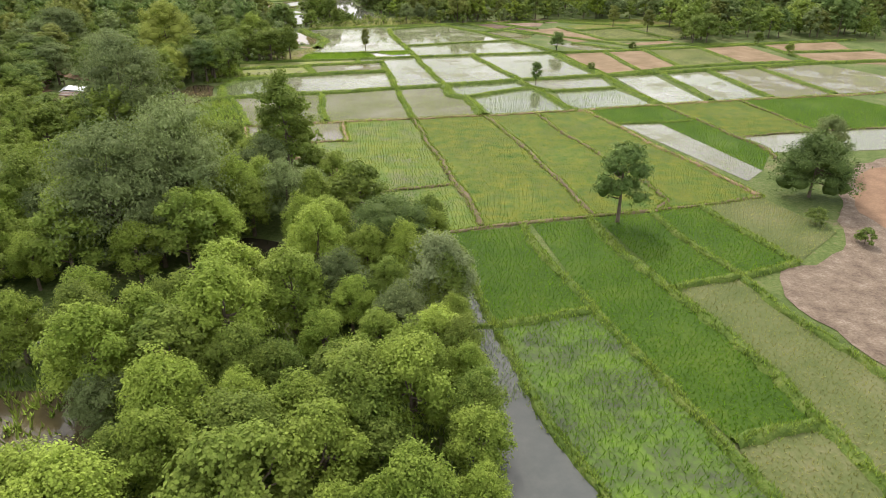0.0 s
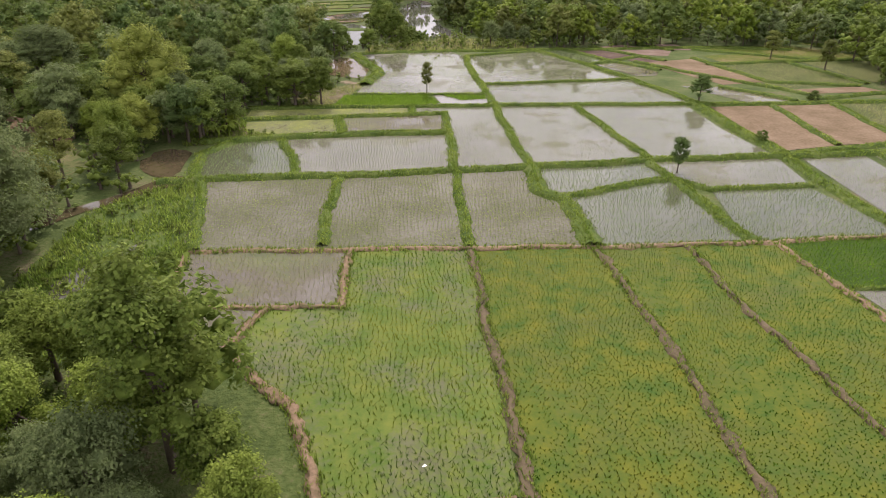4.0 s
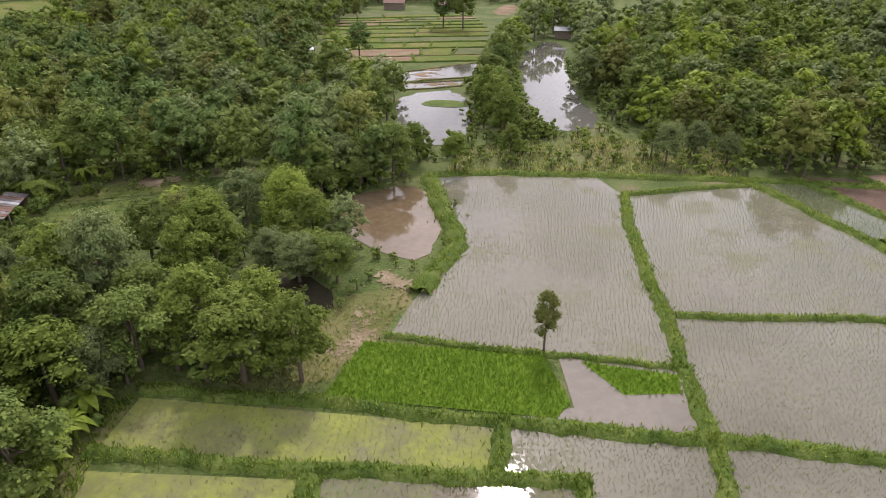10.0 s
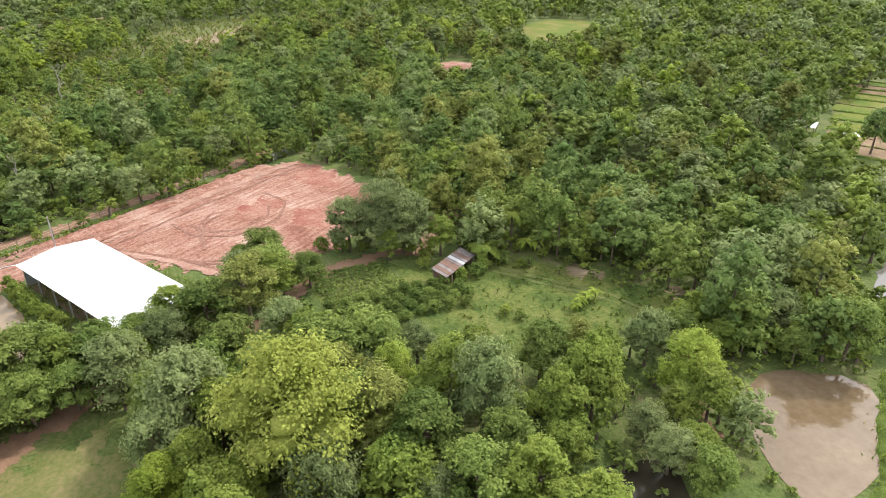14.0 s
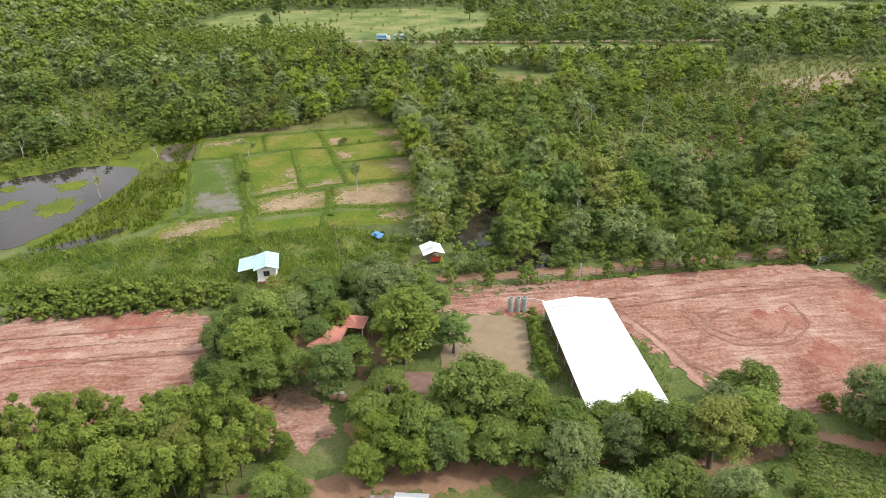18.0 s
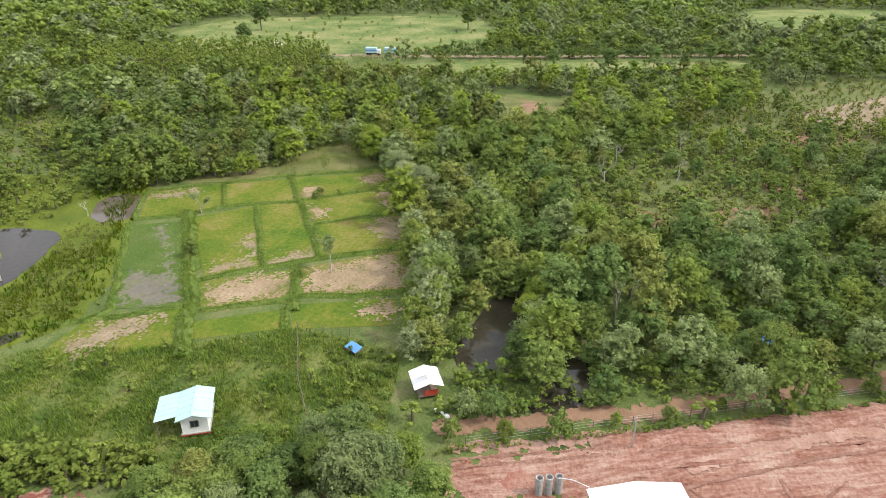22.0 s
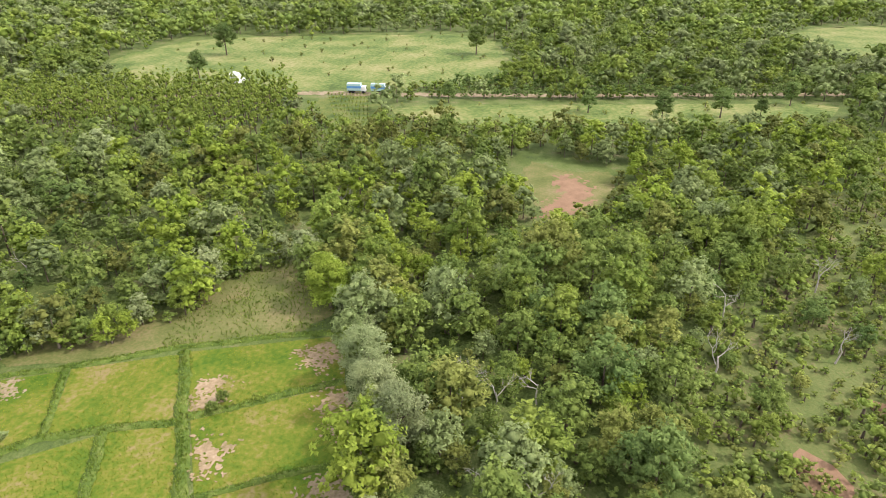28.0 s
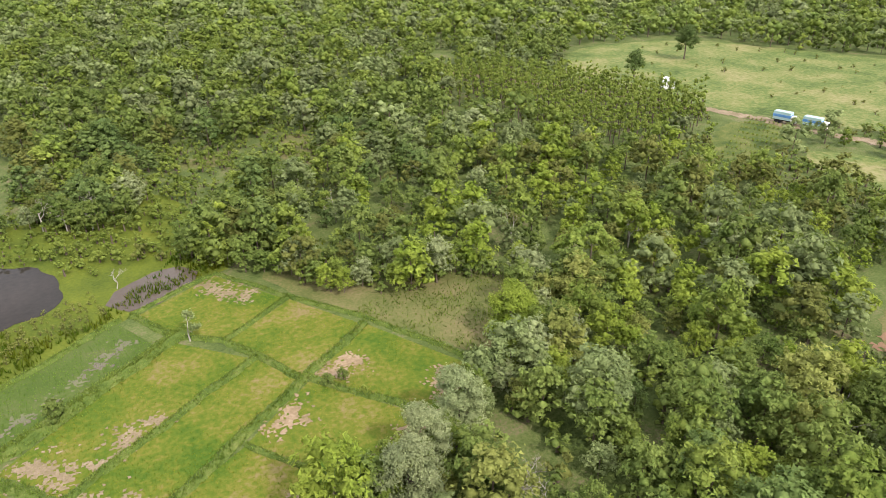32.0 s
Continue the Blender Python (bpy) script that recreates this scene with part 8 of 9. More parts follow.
for x_ in (-2.4, 0, 2.0):
    part("porch_post", box(min(x_, 1.5), -4.1, 0, 0.1, 0.1, 2.08), M_TIMBER, house)
window(house, 2.33, 0.0, 1.25, 0.8, 0.75, 90)
window(house, -0.8, -1.43, 1.2, 0.8, 0.8, 0)
part("door", box(0.9, -1.44, 0.5, 0.8, 0.05, 1.85), M_TIMBER, house, "dark wooden door")

# white hut by the pond
hut2 = thing("garden_hut", "open hut with a white and grey sheet roof", "hut", -111.8, 92.8, 0, 32)
gable(hut2, 3.2, 3.0, 1.9, 2.5, M_WHITEROOF, 0.3, 4, [M_WHITEROOF, M_WHITEROOF, M_GREYROOF], skew=0.1)
posts(hut2, 3.0, 2.4, 1.9, 3, M_TIMBER, 0.1)
part("platform", box(0, 0, 0.4, 3.0, 2.4, 0.08), M_TIMBER, hut2)
part("half_wall", box(1.5, 0.3, 0.48, 0.06, 1.6, 0.8), M_REDPAINT, hut2, "orange-red board wall")
part("back_wall", box(-1.5, 0, 0.45, 0.06, 2.3, 1.3), M_TIMBER, hut2)
for x_, y_, w in ((-108.8, 95.2, 0.7), (-108.2, 96.6, 0.8), (-108.6, 95.9, 0.5)):
    sack = thing("plastic_sack", "crumpled white plastic sack lying on grass", "sack", x_, y_, 0, w * 90, "sacks by the hut")
    bm = bmesh.new()
    bmesh.ops.create_icosphere(bm, subdivisions=2, radius=w * 0.5)
    for v in bm.verts:
        v.co = Vector((v.co.x * 1.2, v.co.y * 0.8, max(v.co.z, -0.1) * 0.45 + 0.06)) * (1 + 0.2 * noise.noise(v.co * 4))
    part("bag", bm, M_WHITEROOF, sack)

# blue shelter, blue hut
for x_, y_, turn, w, d_, h, words in ((-116.4, 81.0, 65, 2.2, 1.3, 0.8, "low shelter roofed with blue sheeting"), (-132.9, 132.8, 70, 1.9, 1.5, 2.1, "half-hidden shelter with a blue sheet roof")):
    b = thing("blue_shelter", words, "shelter", x_, y_, 0, turn)
    sheets(b, "roof_sheet", [(-w / 2, -d_ / 2, h - 0.15), (w / 2, -d_ / 2, h - 0.15), (w / 2, d_ / 2, h + 0.15), (-w / 2, d_ / 2, h + 0.15)], 4, M_BLUE)
    for sx in (-1, 1):
        for sy in (-1, 1):
            part("post", box(sx * (w / 2 - 0.1), sy * (d_ / 2 - 0.1), 0, 0.08, 0.08, h + sy * 0.12 - 0.03), M_TIMBER, b)
    part("platform", box(0, 0, 0.4, w - 0.2, d_ - 0.2, 0.05), M_TIMBER, b)

# red-tiled house under the trees
red = thing("tiled_house", "pale blue house with two hipped red tile roofs", "house", -83.2, 88.8, 0, 10)


def hip(parent, x, y, long, wide, eave, ridge):
    a_, b_ = long / 2, wide / 2
    r = max(0.2, a_ - b_)
    c = [(x - a_, y - b_), (x + a_, y - b_), (x + a_, y + b_), (x - a_, y + b_)]
    for i in range(4):
        (x0, y0), (x1, y1) = c[i], c[(i + 1) % 4]
        k = 7
        for row in range(k):
            p, q = row / k, (row + 1) / k
            def at(px, py, f):
                tx = x + (r if px > x else -r)
                return (px + (tx - px) * f, py + (y - py) * f, eave + (ridge - eave) * f + 0.02 * (1 - 0 * f))
            lip = 0.03
            part("tile_course", slab([at(x0, y0, p), at(x1, y1, p), (*at(x1, y1, min(q + 0.02, 1))[:2], at(x1, y1, q)[2] - lip), (*at(x0, y0, min(q + 0.02, 1))[:2], at(x0, y0, q)[2] - lip)], 0.04), M_REDROOF, parent)
    part("ridge_tile", box(x, y, ridge - 0.02, 2 * r + 0.3, 0.25, 0.1, 0.02), M_REDROOF, parent)


walls(red, 4.6, 3.2, 2.5, M_BLUEWALL)
hip(red, 0, 0, 5.4, 3.9, 2.5, 3.5)
hip(red, -3.6, 1.9, 3.0, 4.4, 2.6, 3.5)
for x_, y_ in ((-2.3, 3.9), (-4.9, 3.9), (-4.9, 0.0)):
    part("post", box(x_, y_, 0, 0.16, 0.16, 2.7), M_CONCRETE, red)
window(red, -1.4, -1.62, 1.0, 1.0, 1.0)
window(red, 1.4, -1.62, 1.0, 1.0, 1.0)
part("door", box(0.0, -1.6, 0.0, 0.85, 0.06, 2.0), M_TIMBER, red, "wooden door")
brown = thing("carport", "low outbuilding with a rusty brown sheet roof", "outbuilding", -77.9, 102.2, 0, 107)
sheets(brown, "roof_sheet", [(-2.8, -1.8, 2.2), (2.8, -1.8, 2.2), (2.8, 1.8, 2.5), (-2.8, 1.8, 2.5)], 7, M_RUST)
for sx in (-2.6, 0, 2.6):
    for sy in (-1.6, 1.6):
        part("post", box(sx, sy, 0, 0.12, 0.12, 2.3 + sy * 0.08), M_TIMBER, brown)

# shack of old sheets by the palm
shack = thing("tin_shack", "old shack roofed with rusty and bare tin sheets", "shack", -77.5, 160.2, 0, 118)
sheets(shack, "roof_sheet", [(-3.5, -1.2, 1.25), (3.3, -1.25, 1.4), (3.4, 1.1, 1.8), (-3.3, 1.15, 1.7)], 11, M_RUST, [M_OLDTIN, M_RUST, M_OLDTIN, M_RUST, M_RUST, M_OLDTIN, M_GREYROOF, M_OLDTIN, M_RUST, M_OLDTIN, M_OLDTIN])
for sx in (-2.6, 0, 2.6):
    for sy in (-1.4, 1.3):
        part("post", box(sx, sy, 0, 0.12, 0.12, 1.5 + sy * 0.16), M_TIMBER, shack)
part("back_wall", box(0, 1.0, 0.1, 5.6, 0.06, 1.5), M_RUST, shack)
part("side_wall", box(-2.85, 0, 0.1, 0.06, 2.0, 1.15), M_RUST, shack)
part("side_wall", box(2.85, 0, 0.1, 0.06, 2.0, 1.25), M_TIMBER, shack)

# concrete rings in three stacks, joined to the shed by a pipe
for x_, y_ in ((-100.3, 108.8), (-100.7, 109.7), (-101.1, 110.6)):
    st = thing("concrete_ring_stack", "tall stack of weathered concrete well rings", "well rings", x_, y_, 0, 0, "ring stacks by the pond")
    for i in range(4):
        bm = bmesh.new()
        o, n = [], 20
        for rr in (0.4, 0.33):
            for zz in (0.02, 0.53):
                o.append([bm.verts.new((rr * math.cos(2 * math.pi * k / n), rr * math.sin(2 * math.pi * k / n), 0.56 * i + zz)) for k in range(n)])
        for k in range(n):
            j = (k + 1) % n
            bm.faces.new((o[0][k], o[0][j], o[1][j], o[1][k]))
            bm.faces.new((o[2][j], o[2][k], o[3][k], o[3][j]))
            bm.faces.new((o[1][k], o[1][j], o[3][j], o[3][k]))
            bm.faces.new((o[0][j], o[0][k], o[2][k], o[2][j]))
        part("ring", bm, M_CONCRETE, st)
pipe = thing("drain_pipe", "thin pale pipe from the shed roof to the rings", "pipe", 0, 0)
v, f = tube([(-100.9, 110.6, 2.15), (-100.7, 112.0, 2.5), (-100.0, 113.6, 2.8)], [0.05, 0.05, 0.05], 6)
bake("pipe_run", v, f, M_WHITEROOF, pipe)

# big clay jars
for x_, y_ in ((-75.4, 92.5), (-74.9, 93.6), (-74.9, 94.8), (-75.6, 91.4)):
    jar = thing("water_jar", "large glazed clay water jar", "jar", x_, y_, 0, 0, "water jars by the yard")
    prof = [(0.28, 0.02), (0.5, 0.3), (0.58, 0.65), (0.48, 1.0), (0.34, 1.15), (0.38, 1.24), (0.33, 1.24), (0.3, 1.12)]
    bm = bmesh.new()
    ringsv = [[bm.verts.new((r * math.cos(2 * math.pi * k / 16), r * math.sin(2 * math.pi * k / 16), z)) for k in range(16)] for r, z in prof]
    for a_, b_ in zip(ringsv, ringsv[1:]):
        for k in range(16):
            bm.faces.new((a_[k], a_[(k + 1) % 16], b_[(k + 1) % 16], b_[k]))
    part("body", bm, M_JAR, jar)
    part("lid", box(0, 0, 1.235, 0.5, 0.5, 0.03, 0.01), M_TIN, jar)
# heap of dry brush
heap = thing("brush_heap", "heap of dry cut branches and straw", "brush heap", -73.4, 88.6)
r_ = np.random.default_rng(3)
pieces = []
for i in range(170):
    c = r_.normal(size=2) * (1.6, 1.4)
    z = max(0.08, 1.0 * math.exp(-(c[0] ** 2 + c[1] ** 2) / 3.5) * r_.random() + 0.08)
    a_ = r_.uniform(0, math.pi)
    d_ = np.array([math.cos(a_), math.sin(a_), r_.normal() * 0.15]) * r_.uniform(0.5, 1.2)
    p = np.array([c[0], c[1], z])
    pieces.append(tube([p - d_, p + r_.normal(size=3) * 0.08, p + d_], [0.035, 0.03, 0.012], 4))
v, f = join(pieces)
v[:, 2] = np.maximum(v[:, 2], 0.0)
bake("brushwood", v, f, M_STRAW, heap)

# fence along the red track, and its gate
posts_at = smooth_line([(-104.5, 100), (-112.6, 115), (-121.5, 131.5), (-129.2, 146), (-131.2, 150.5)], 2.2)
fence = thing("wire_fence", "wire fence on weathered wooden posts", "fence", 0, 0)
for i, (x_, y_) in enumerate(posts_at):
    part("post", box(float(x_), float(y_), 0, 0.09, 0.09, 1.25 + 0.1 * math.sin(i * 2.1), 0, i * 20), M_TIMBER, fence)
for h in (0.4, 0.8, 1.15):
    v, f = tube([(x_, y_, h) for x_, y_ in posts_at], [0.012] * len(posts_at), 3)
    bake("wire", v, f, M_STEEL, fence)
gate = thing("field_gate", "galvanised tubular steel field gate", "gate", -131.4, 154.6, 0, 133)
for z in (0.25, 0.6, 0.95, 1.3):
    part("rail", box(0, 0, z, 4.6, 0.06, 0.06), M_STEEL, gate)
for x_ in (-2.3, -1.15, 0, 1.15, 2.3):
    part("upright", box(x_, 0, 0.15, 0.07, 0.07, 1.25), M_STEEL, gate)
for x_ in (-2.5, 2.5):
    part("gate_post", box(x_, 0, 0, 0.15, 0.15, 1.6), M_CONCRETE, gate)
garden = thing("garden_fence", "wire fence on weathered wooden posts round an orchard", "fence", 0, 0)
G1 = smooth_line([(-99.5, 84), (-108, 77.5), (-118.6, 71.4), (-119.4, 79), (-118.4, 87)], 3.0)
for x_, y_ in G1:
    part("post", box(float(x_), float(y_), 0, 0.1, 0.1, 1.4), M_TIMBER, garden)
for h in (0.5, 1.0, 1.4):
    v, f = tube([(x_, y_, h) for x_, y_ in G1], [0.015] * len(G1), 3)
    bake("wire", v, f, M_TIMBER, garden)
pole = thing("utility_pole", "slim concrete utility pole beside bare soil", "pole", -109.4, 117.2)
part("mast", box(0, 0, 0, 0.16, 0.16, 4.6, 0.02), M_CONCRETE, pole)
part("crossbar", box(0, 0, 4.3, 0.9, 0.08, 0.08), M_TIMBER, pole)

# orchard saplings and crop bushes
r_ = np.random.default_rng(8)
for i in range(9):
    for j in range(7):
        x_, y_ = -101.5 - 2.0 * i + r_.normal() * 0.3, 84.0 - 1.15 * i * 0.9 + 1.75 * j + 0.3 * i + r_.normal() * 0.3
        if inside([(-100, 84.5), (-118.5, 72.5), (-118.5, 86), (-108, 90), (-101, 92)], np.array([x_]), np.array([y_]))[0] and r_.random() < 0.9:
            tree("deepshrub" if (i + j) % 3 else "shrub", x_, y_, float(r_.uniform(0.35, 0.6)), float(r_.uniform(0.9, 1.3)), r_, "small fruit sapling planted in a row")
for i in range(9):
    for j in range(4):
        x_, y_ = -76.4 + 1.75 * j + 0.1 * i + r_.normal() * 0.12, 143.6 + 1.8 * i + 0.4 * j + r_.normal() * 0.12
        if i + j < 11:
            tree("cropbush", x_, y_, float(r_.uniform(0.92, 1.08)), 1.0, r_, "round dark green crop bush in a row")
P = []
for i in range(12):
    for j in range(30):
        q = j / 29
        P.append((-85.4 + 8.5 * i / 11 + 1.0 * q + r_.normal() * 0.06, 142.6 + 2 * i / 11 + 9.8 * q + r_.normal() * 0.1, 0.03))
P = np.array(P)
v, f = join([cards(P + r_.normal(size=P.shape) * (0.18, 0.18, 0.05) + (0, 0, 0.14), np.tile((0, 0, 1.0), (len(P), 1)) + r_.normal(size=P.shape) * 0.5, 0.3, r_) for k in range(5)])
tagged(bake("seedling_rows", v, f, LEAVES["mid"]), "rows of low leafy seedlings in a plot", "crop", kind="stuff")


# palms and bananas
def palm(x, y, high, fronds, seed, size=2.4, leaf="fresh", label="coconut palm with arching fronds", name="palm_tree"):
    r2 = np.random.default_rng(seed)
    ob = thing(name, label, "palm", x, y, 0, float(r2.uniform(0, 360)), name + "s")
    v, f = tube([(0.1 * math.sin(q * 2), 0, high * q) for q in np.linspace(0, 1, 7)], [0.2 - 0.07 * q for q in np.linspace(0, 1, 7)], 8)
    bake("trunk", v, f, M_BARK, ob)
    for i in range(fronds):
        a_ = 2.4 * i + r2.uniform(-0.2, 0.2)
        rise = r2.uniform(0.1, 1.0)
        L_ = size * r2.uniform(0.85, 1.1)
        rib = []
        for k in range(9):
            q = k / 8
            rad = L_ * (q - 0.18 * q * q)
            rib.append(np.array([rad * math.cos(a_), rad * math.sin(a_), high + rise * L_ * 0.6 * q - L_ * (0.45 + 0.25 * (1 - rise)) * q * q]))
        side = np.array([-math.sin(a_), math.cos(a_), 0])
        V_, F_ = [], []
        for k in range(8):
            for sgn in (-1, 1):
                for h in (0, 0.5):
                    p = rib[k] * (1 - h) + rib[k + 1] * h
                    d_ = rib[k + 1] - rib[k]
                    w = L_ * 0.24 * math.sin(math.pi * min(0.95, (k + h + 0.8) / 9))
                    tip = p + side * sgn * w + d_ * 0.9 + np.array([0, 0, -w * 0.45])
                    b0 = len(V_)
                    V_ += [p, p + d_ * 0.28, tip, p + side * sgn * w * 0.5 + np.array([0, 0, 0.02])]
                    F_.append((b0, b0 + 1, b0 + 2, b0 + 3))
        bake("frond", np.array(V_), np.array(F_), LEAVES[leaf], ob)
    return ob


palm(-78.0, 165.0, 2.4, 17, 1, 3.0)
palm(-80.0, 170.5, 5.0, 15, 2)
for i, (x_, y_) in enumerate(((-86.2, 51.5), (-87.8, 55.4), (-89.6, 59.0))):
    palm(x_, y_, 0.9, 12, 10 + i, 1.7, "mid", "low young palm in a hedge")


def banana(x, y, s, seed):
    r2 = np.random.default_rng(seed)
    ob = thing("banana_plant", "banana plant with broad bright green leaves", "banana", x, y, 0, float(r2.uniform(0, 360)), "banana plants")
    v, f = tube([(0, 0, 0), (0, 0, 0.7 * s), (0.03, 0, 1.3 * s)], [0.11 * s, 0.09 * s, 0.05 * s], 7)
    bake("stem", v, f, LEAVES["lime"], ob)
    for i in range(8):
        a_ = 2.4 * i
        rise, L_ = r2.uniform(0.3, 1.1), s * r2.uniform(1.1, 1.6)
        side = np.array([-math.sin(a_), math.cos(a_), 0])
        V_, F_ = [], []
        for k in range(7):
            q = k / 6
            c = np.array([L_ * q * 0.8 * math.cos(a_), L_ * q * 0.8 * math.sin(a_), 1.2 * s + rise * L_ * q * 0.8 - L_ * 0.8 * q * q])
            w = 0.24 * s * math.sin(math.pi * (0.12 + 0.83 * q))
            V_ += [c - side * w + (0, 0, 0.05), c, c + side * w + (0, 0, 0.05)]
            if k:
                b0 = 3 * (k - 1)
                F_ += [(b0, b0 + 1, b0 + 4, b0 + 3), (b0 + 1, b0 + 2, b0 + 5, b0 + 4)]
        bake("leaf", np.array(V_), np.array(F_), LEAVES["lime"], ob)


for i, (x_, y_, s) in enumerate(((-40.2, 127.6, 1.1), (-40.9, 129.3, 1.3), (-41.6, 131.0, 1.4), (-42.0, 132.6, 1.3), (-42.8, 134.2, 1.4), (-43.4, 136.0, 1.3), (-44.2, 138.0, 1.4), (-41.2, 126.6, 1.0), (-78.0, 171.4, 1.3), (-77.2, 172.6, 1.2), (-63.4, 168.6, 0.9), (-63.6, 169.9, 0.9), (-63.8, 171.2, 0.9), (-62.8, 167.4, 0.8))):
    banana(x_, y_, s, 30 + i)


# bare trees
def bare_tree(x, y, high, seed, label, leaves=0, leaf="olive", wide=0.5):
    r2 = np.random.default_rng(seed)
    ob = thing("bare_tree", label, "tree", x, y, 0, float(r2.uniform(0, 360)), "bare trees")
    stem, twigs = [], []

    def grow(p, d, L_, r, level):
        e_ = p + d * L_
        m = (p + e_) / 2 + r2.normal(size=3) * L_ * 0.06
        (stem if level < 1 else twigs).append(tube([p, m, e_], [r, r * 0.8, r * 0.55], 5 if level < 2 else 4))
        if level < 4:
            for k in range(2 if level == 0 else 3):
                n_ = d + r2.normal(size=3) * wide
                n_[2] = abs(n_[2]) * 0.8 + 0.15
                grow(p + d * L_ * r2.uniform(0.6, 1.0), n_ / np.linalg.norm(n_), L_ * r2.uniform(0.5, 0.75), r * 0.5, level + 1)

    grow(np.zeros(3), np.array([0, 0, 1.0]), high * 0.42, 0.016 * high + 0.03, 0)
    bake("trunk", *join(stem), M_DEAD, ob)
    v, f = join(twigs)
    bake("brushwood", v, f, M_DEAD, ob)
    if leaves:
        k = r2.integers(0, len(v), leaves)
        bake("thin_foliage", *cards(v[k] + r2.normal(size=(leaves, 3)) * 0.15, r2.normal(size=(leaves, 3)) + (0, 0, 1), 0.22, r2), LEAVES[leaf], ob)


bare_tree(-134.9, 68.3, 8.0, 1, "tall thin tree with few leaves on a field bund", 1500, "grey", 0.55)
bare_tree(-148.6, 33.4, 5.5, 2, "thin half-bare tree on a field bund", 700, "grey", 0.6)
bare_tree(-140.5, 13.5, 4.5, 3, "bare pale dead tree in a marsh")
bare_tree(-138.6, 114.8, 7.5, 4, "bleached dead tree among green woods", wide=0.7)
bare_tree(-140.8, 112.6, 7.0, 5, "bleached dead tree among green woods", wide=0.7)
bare_tree(-155.0, 164.0, 7.5, 6, "bleached dead tree among green woods", wide=0.7)
bare_tree(-172.0, 78.0, 7.0, 7, "bare grey tree in the woods", wide=0.5)
bare_tree(-176.0, 86.0, 7.0, 8, "bare grey tree in the woods", wide=0.5)
bare_tree(-160.0, 84.0, 6.5, 9, "bare grey tree in the woods", wide=0.6)
bare_tree(-116.0, 20.0, 5.0, 10, "small half-bare tree in a marsh", 160, "olive")


for i, (x_, y_) in enumerate(DEAD):
    bare_tree(x_, y_, 6.8 + 0.9 * (i % 3), 40 + i, "bare grey tree standing among green woods" if i % 2 else "pale half-dead tree in the woods", 0 if i % 2 else 70, "olive", 0.5 + 0.1 * (i % 3))


# far huts
def cabin(name, label, x, y, long, wide, eave, ridge, turn, roof, wall=None):
    ob = thing(name, label, "hut", x, y, 0, turn)
    if wall:
        walls(ob, long, wide, eave, wall, 0.0, ridge - eave - 0.05)
    else:
        posts(ob, long, wide, eave, 3, M_TIMBER)
    gable(ob, long, wide, eave, ridge, roof, 0.4, 5)
    return ob


cabin("roadside_hut", "small white-roofed hut beside the far road", -313.0, -48.7, 5.0, 3.4, 2.4, 3.2, 60, M_WHITEROOF, M_WALLWHITE)
cabin("field_shelter", "open field shelter with a white sheet roof", -94.7, 255.2, 3.6, 2.6, 1.5, 2.3, 20, M_WHITEROOF)
cabin("field_shelter", "low field shelter with a white sheet roof", -86.8, 257.8, 2.6, 2.0, 1.0, 1.5, 50, M_WHITEROOF)
cabin("pond_hut", "grey hut with a dull sheet roof beside a pond", -40.9, 299.0, 4.4, 3.2, 2.2, 3.0, 10, M_GREYROOF, M_TIMBER)
cabin("far_farmhouse", "low farmhouse with a rusty brown roof", -109.0, 344.0, 7.0, 4.6, 2.3, 3.2, 15, M_RUST, M_TIMBER)
cabin("far_farmhouse", "low outbuilding with a rusty brown roof", -88.0, 346.0, 9.0, 4.4, 2.2, 3.0, 5, M_RUST, M_TIMBER)

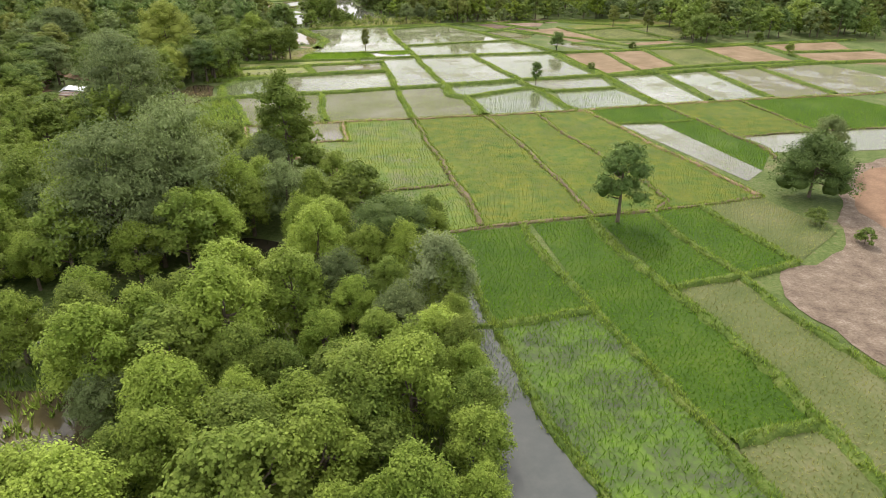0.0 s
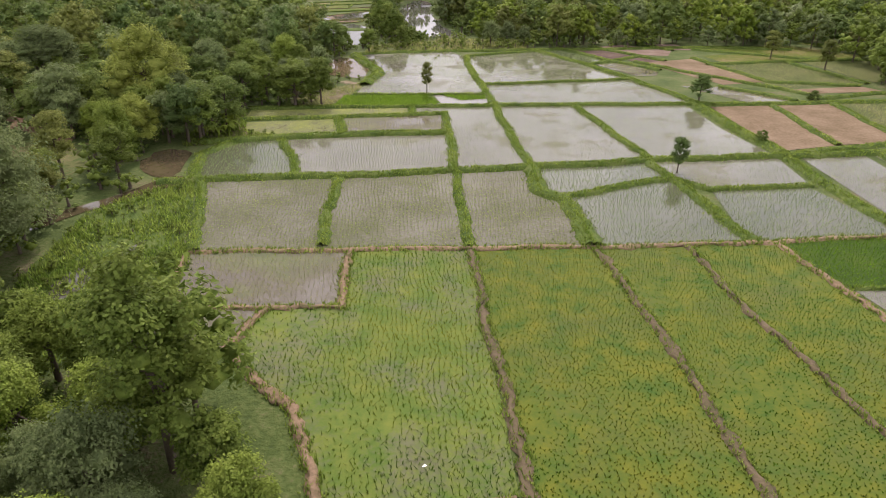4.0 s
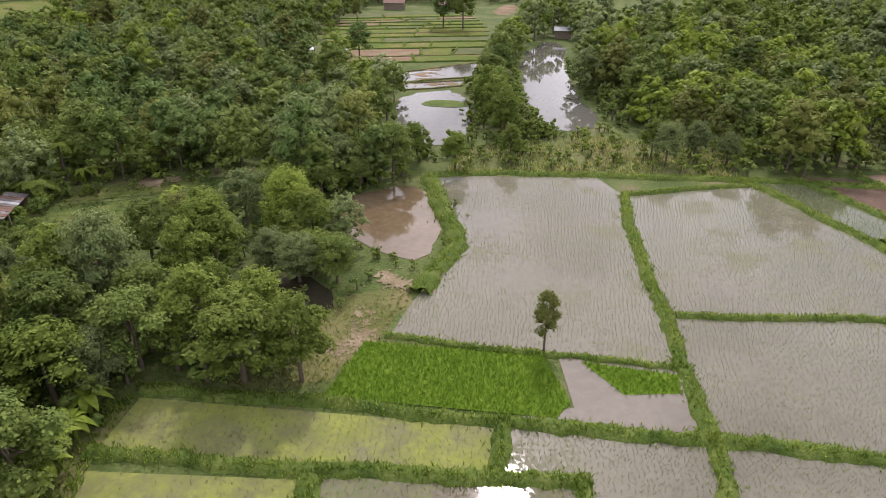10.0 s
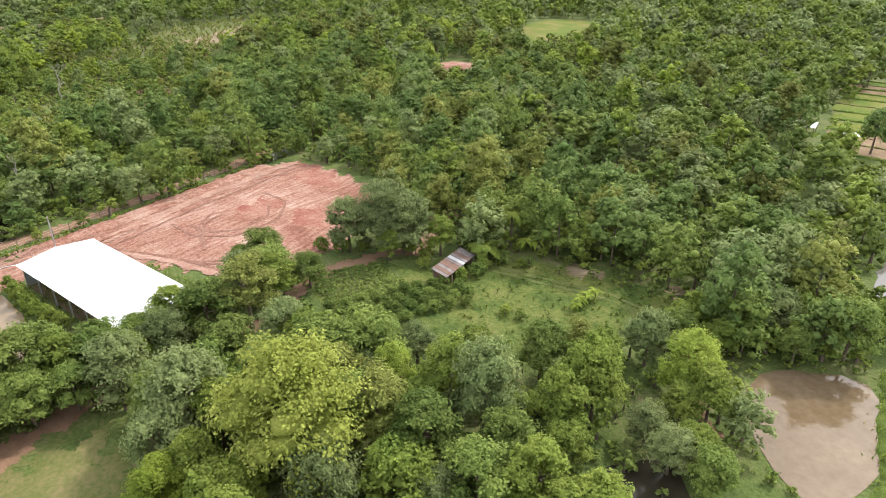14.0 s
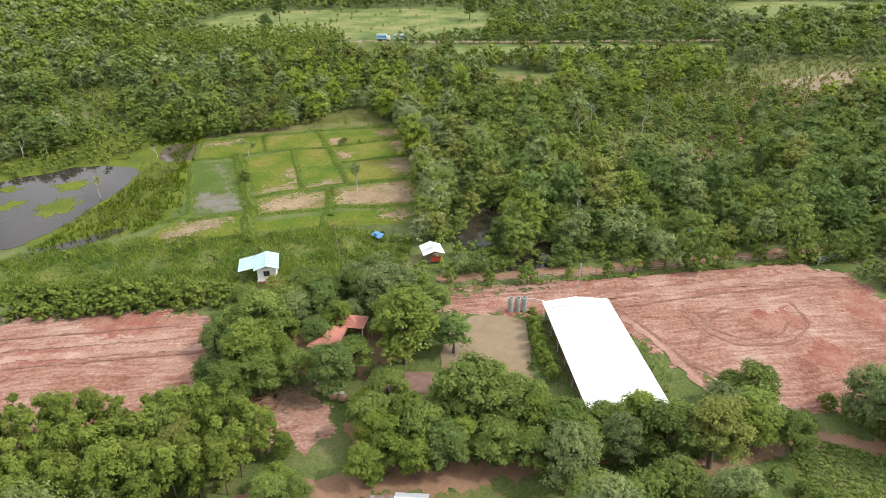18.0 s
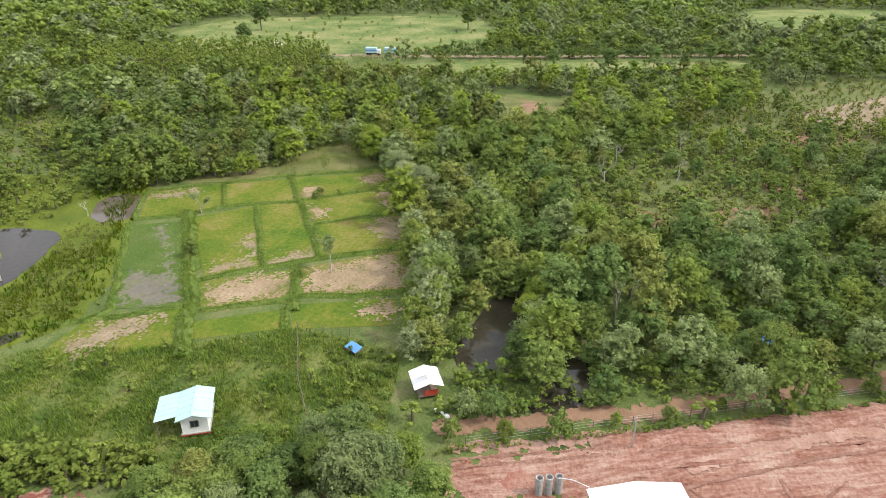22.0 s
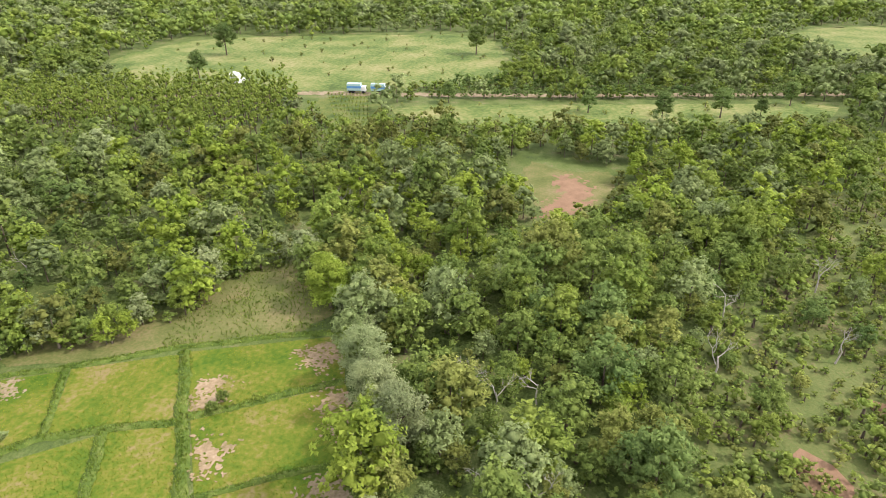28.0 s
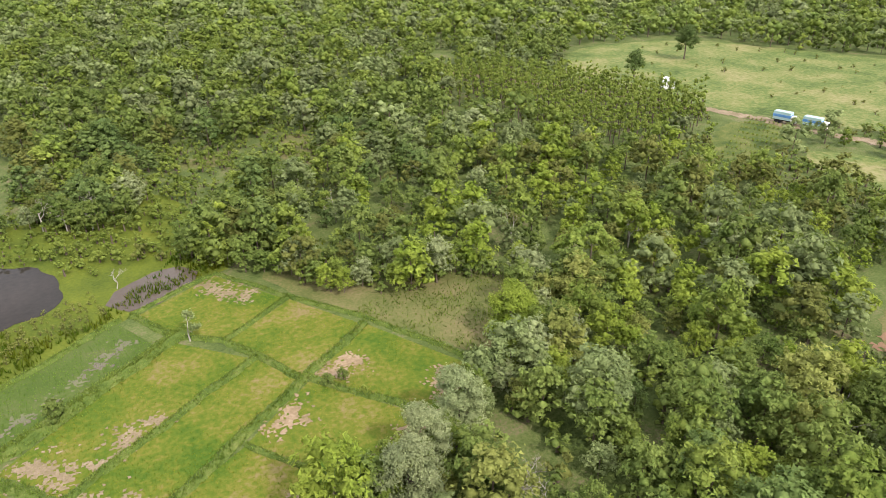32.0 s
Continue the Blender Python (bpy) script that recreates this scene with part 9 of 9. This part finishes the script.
cabin("far_house", "far house with a wide white sheet roof", 8.6, 320.6, 9.0, 6.0, 2.8, 4.0, 20, M_WHITEROOF, M_WALLWHITE)
cabin("far_house", "far house with a red tiled roof", 15.5, 380.6, 10.0, 6.0, 2.8, 4.4, 10, M_REDROOF, M_WALLWHITE)
far_pole = thing("utility_pole", "far grey concrete utility pole", "pole", -47.1, 401.4)
v, f = tube([(0, 0, 0), (0, 0, 9.0)], [0.2, 0.12], 6)
bake("shaft", v, f, M_CONCRETE, far_pole)
part("crossarm", box(0, 0, 8.3, 1.8, 0.12, 0.12), M_CONCRETE, far_pole)

# trucks on the far road
def truck(x, y, turn):
    ob = thing("box_truck", "box truck with a blue and white cargo body", "truck", x, y, 0.08, turn, "trucks on the far road")
    part("cargo_box", box(-0.9, 0, 0.95, 4.6, 2.2, 2.2, 0.05), M_TEALROOF, ob)
    part("cargo_band", box(-0.9, 0, 1.7, 4.64, 2.24, 0.7), M_BLUE, ob, "blue band round the cargo box")
    part("cab", box(2.3, 0, 0.6, 1.6, 2.0, 1.7, 0.15), M_WALLWHITE, ob)
    part("windscreen", box(3.08, 0, 1.4, 0.08, 1.7, 0.7), M_DARKPANE, ob)
    part("chassis", box(0, 0, 0.55, 6.0, 0.9, 0.3), M_RUBBER, ob)
    for wx in (-2.2, -1.2, 2.2):
        for wy in (-0.95, 0.95):
            bm = bmesh.new()
            bmesh.ops.create_cone(bm, cap_ends=True, segments=14, radius1=0.45, radius2=0.45, depth=0.28)
            bmesh.ops.transform(bm, matrix=pose(wx, wy, 0.45, 90), verts=bm.verts)
            part("wheel", bm, M_RUBBER, ob)


truck(-311.2, -1.6, 106)
truck(-313.4, 6.0, 106)


# ---- blades of grass and rice ----
for mat, pieces in tufts.items():
    v, f = join(pieces)
    words = {"grass_blades": "grass growing on the field bunds"}.get(mat.name, "rows of young rice plants in the paddies")
    tagged(bake("grass" if mat is M_BLADE else "rice_plants", v, f, mat), words, "grass" if mat is M_BLADE else "rice", kind="stuff")
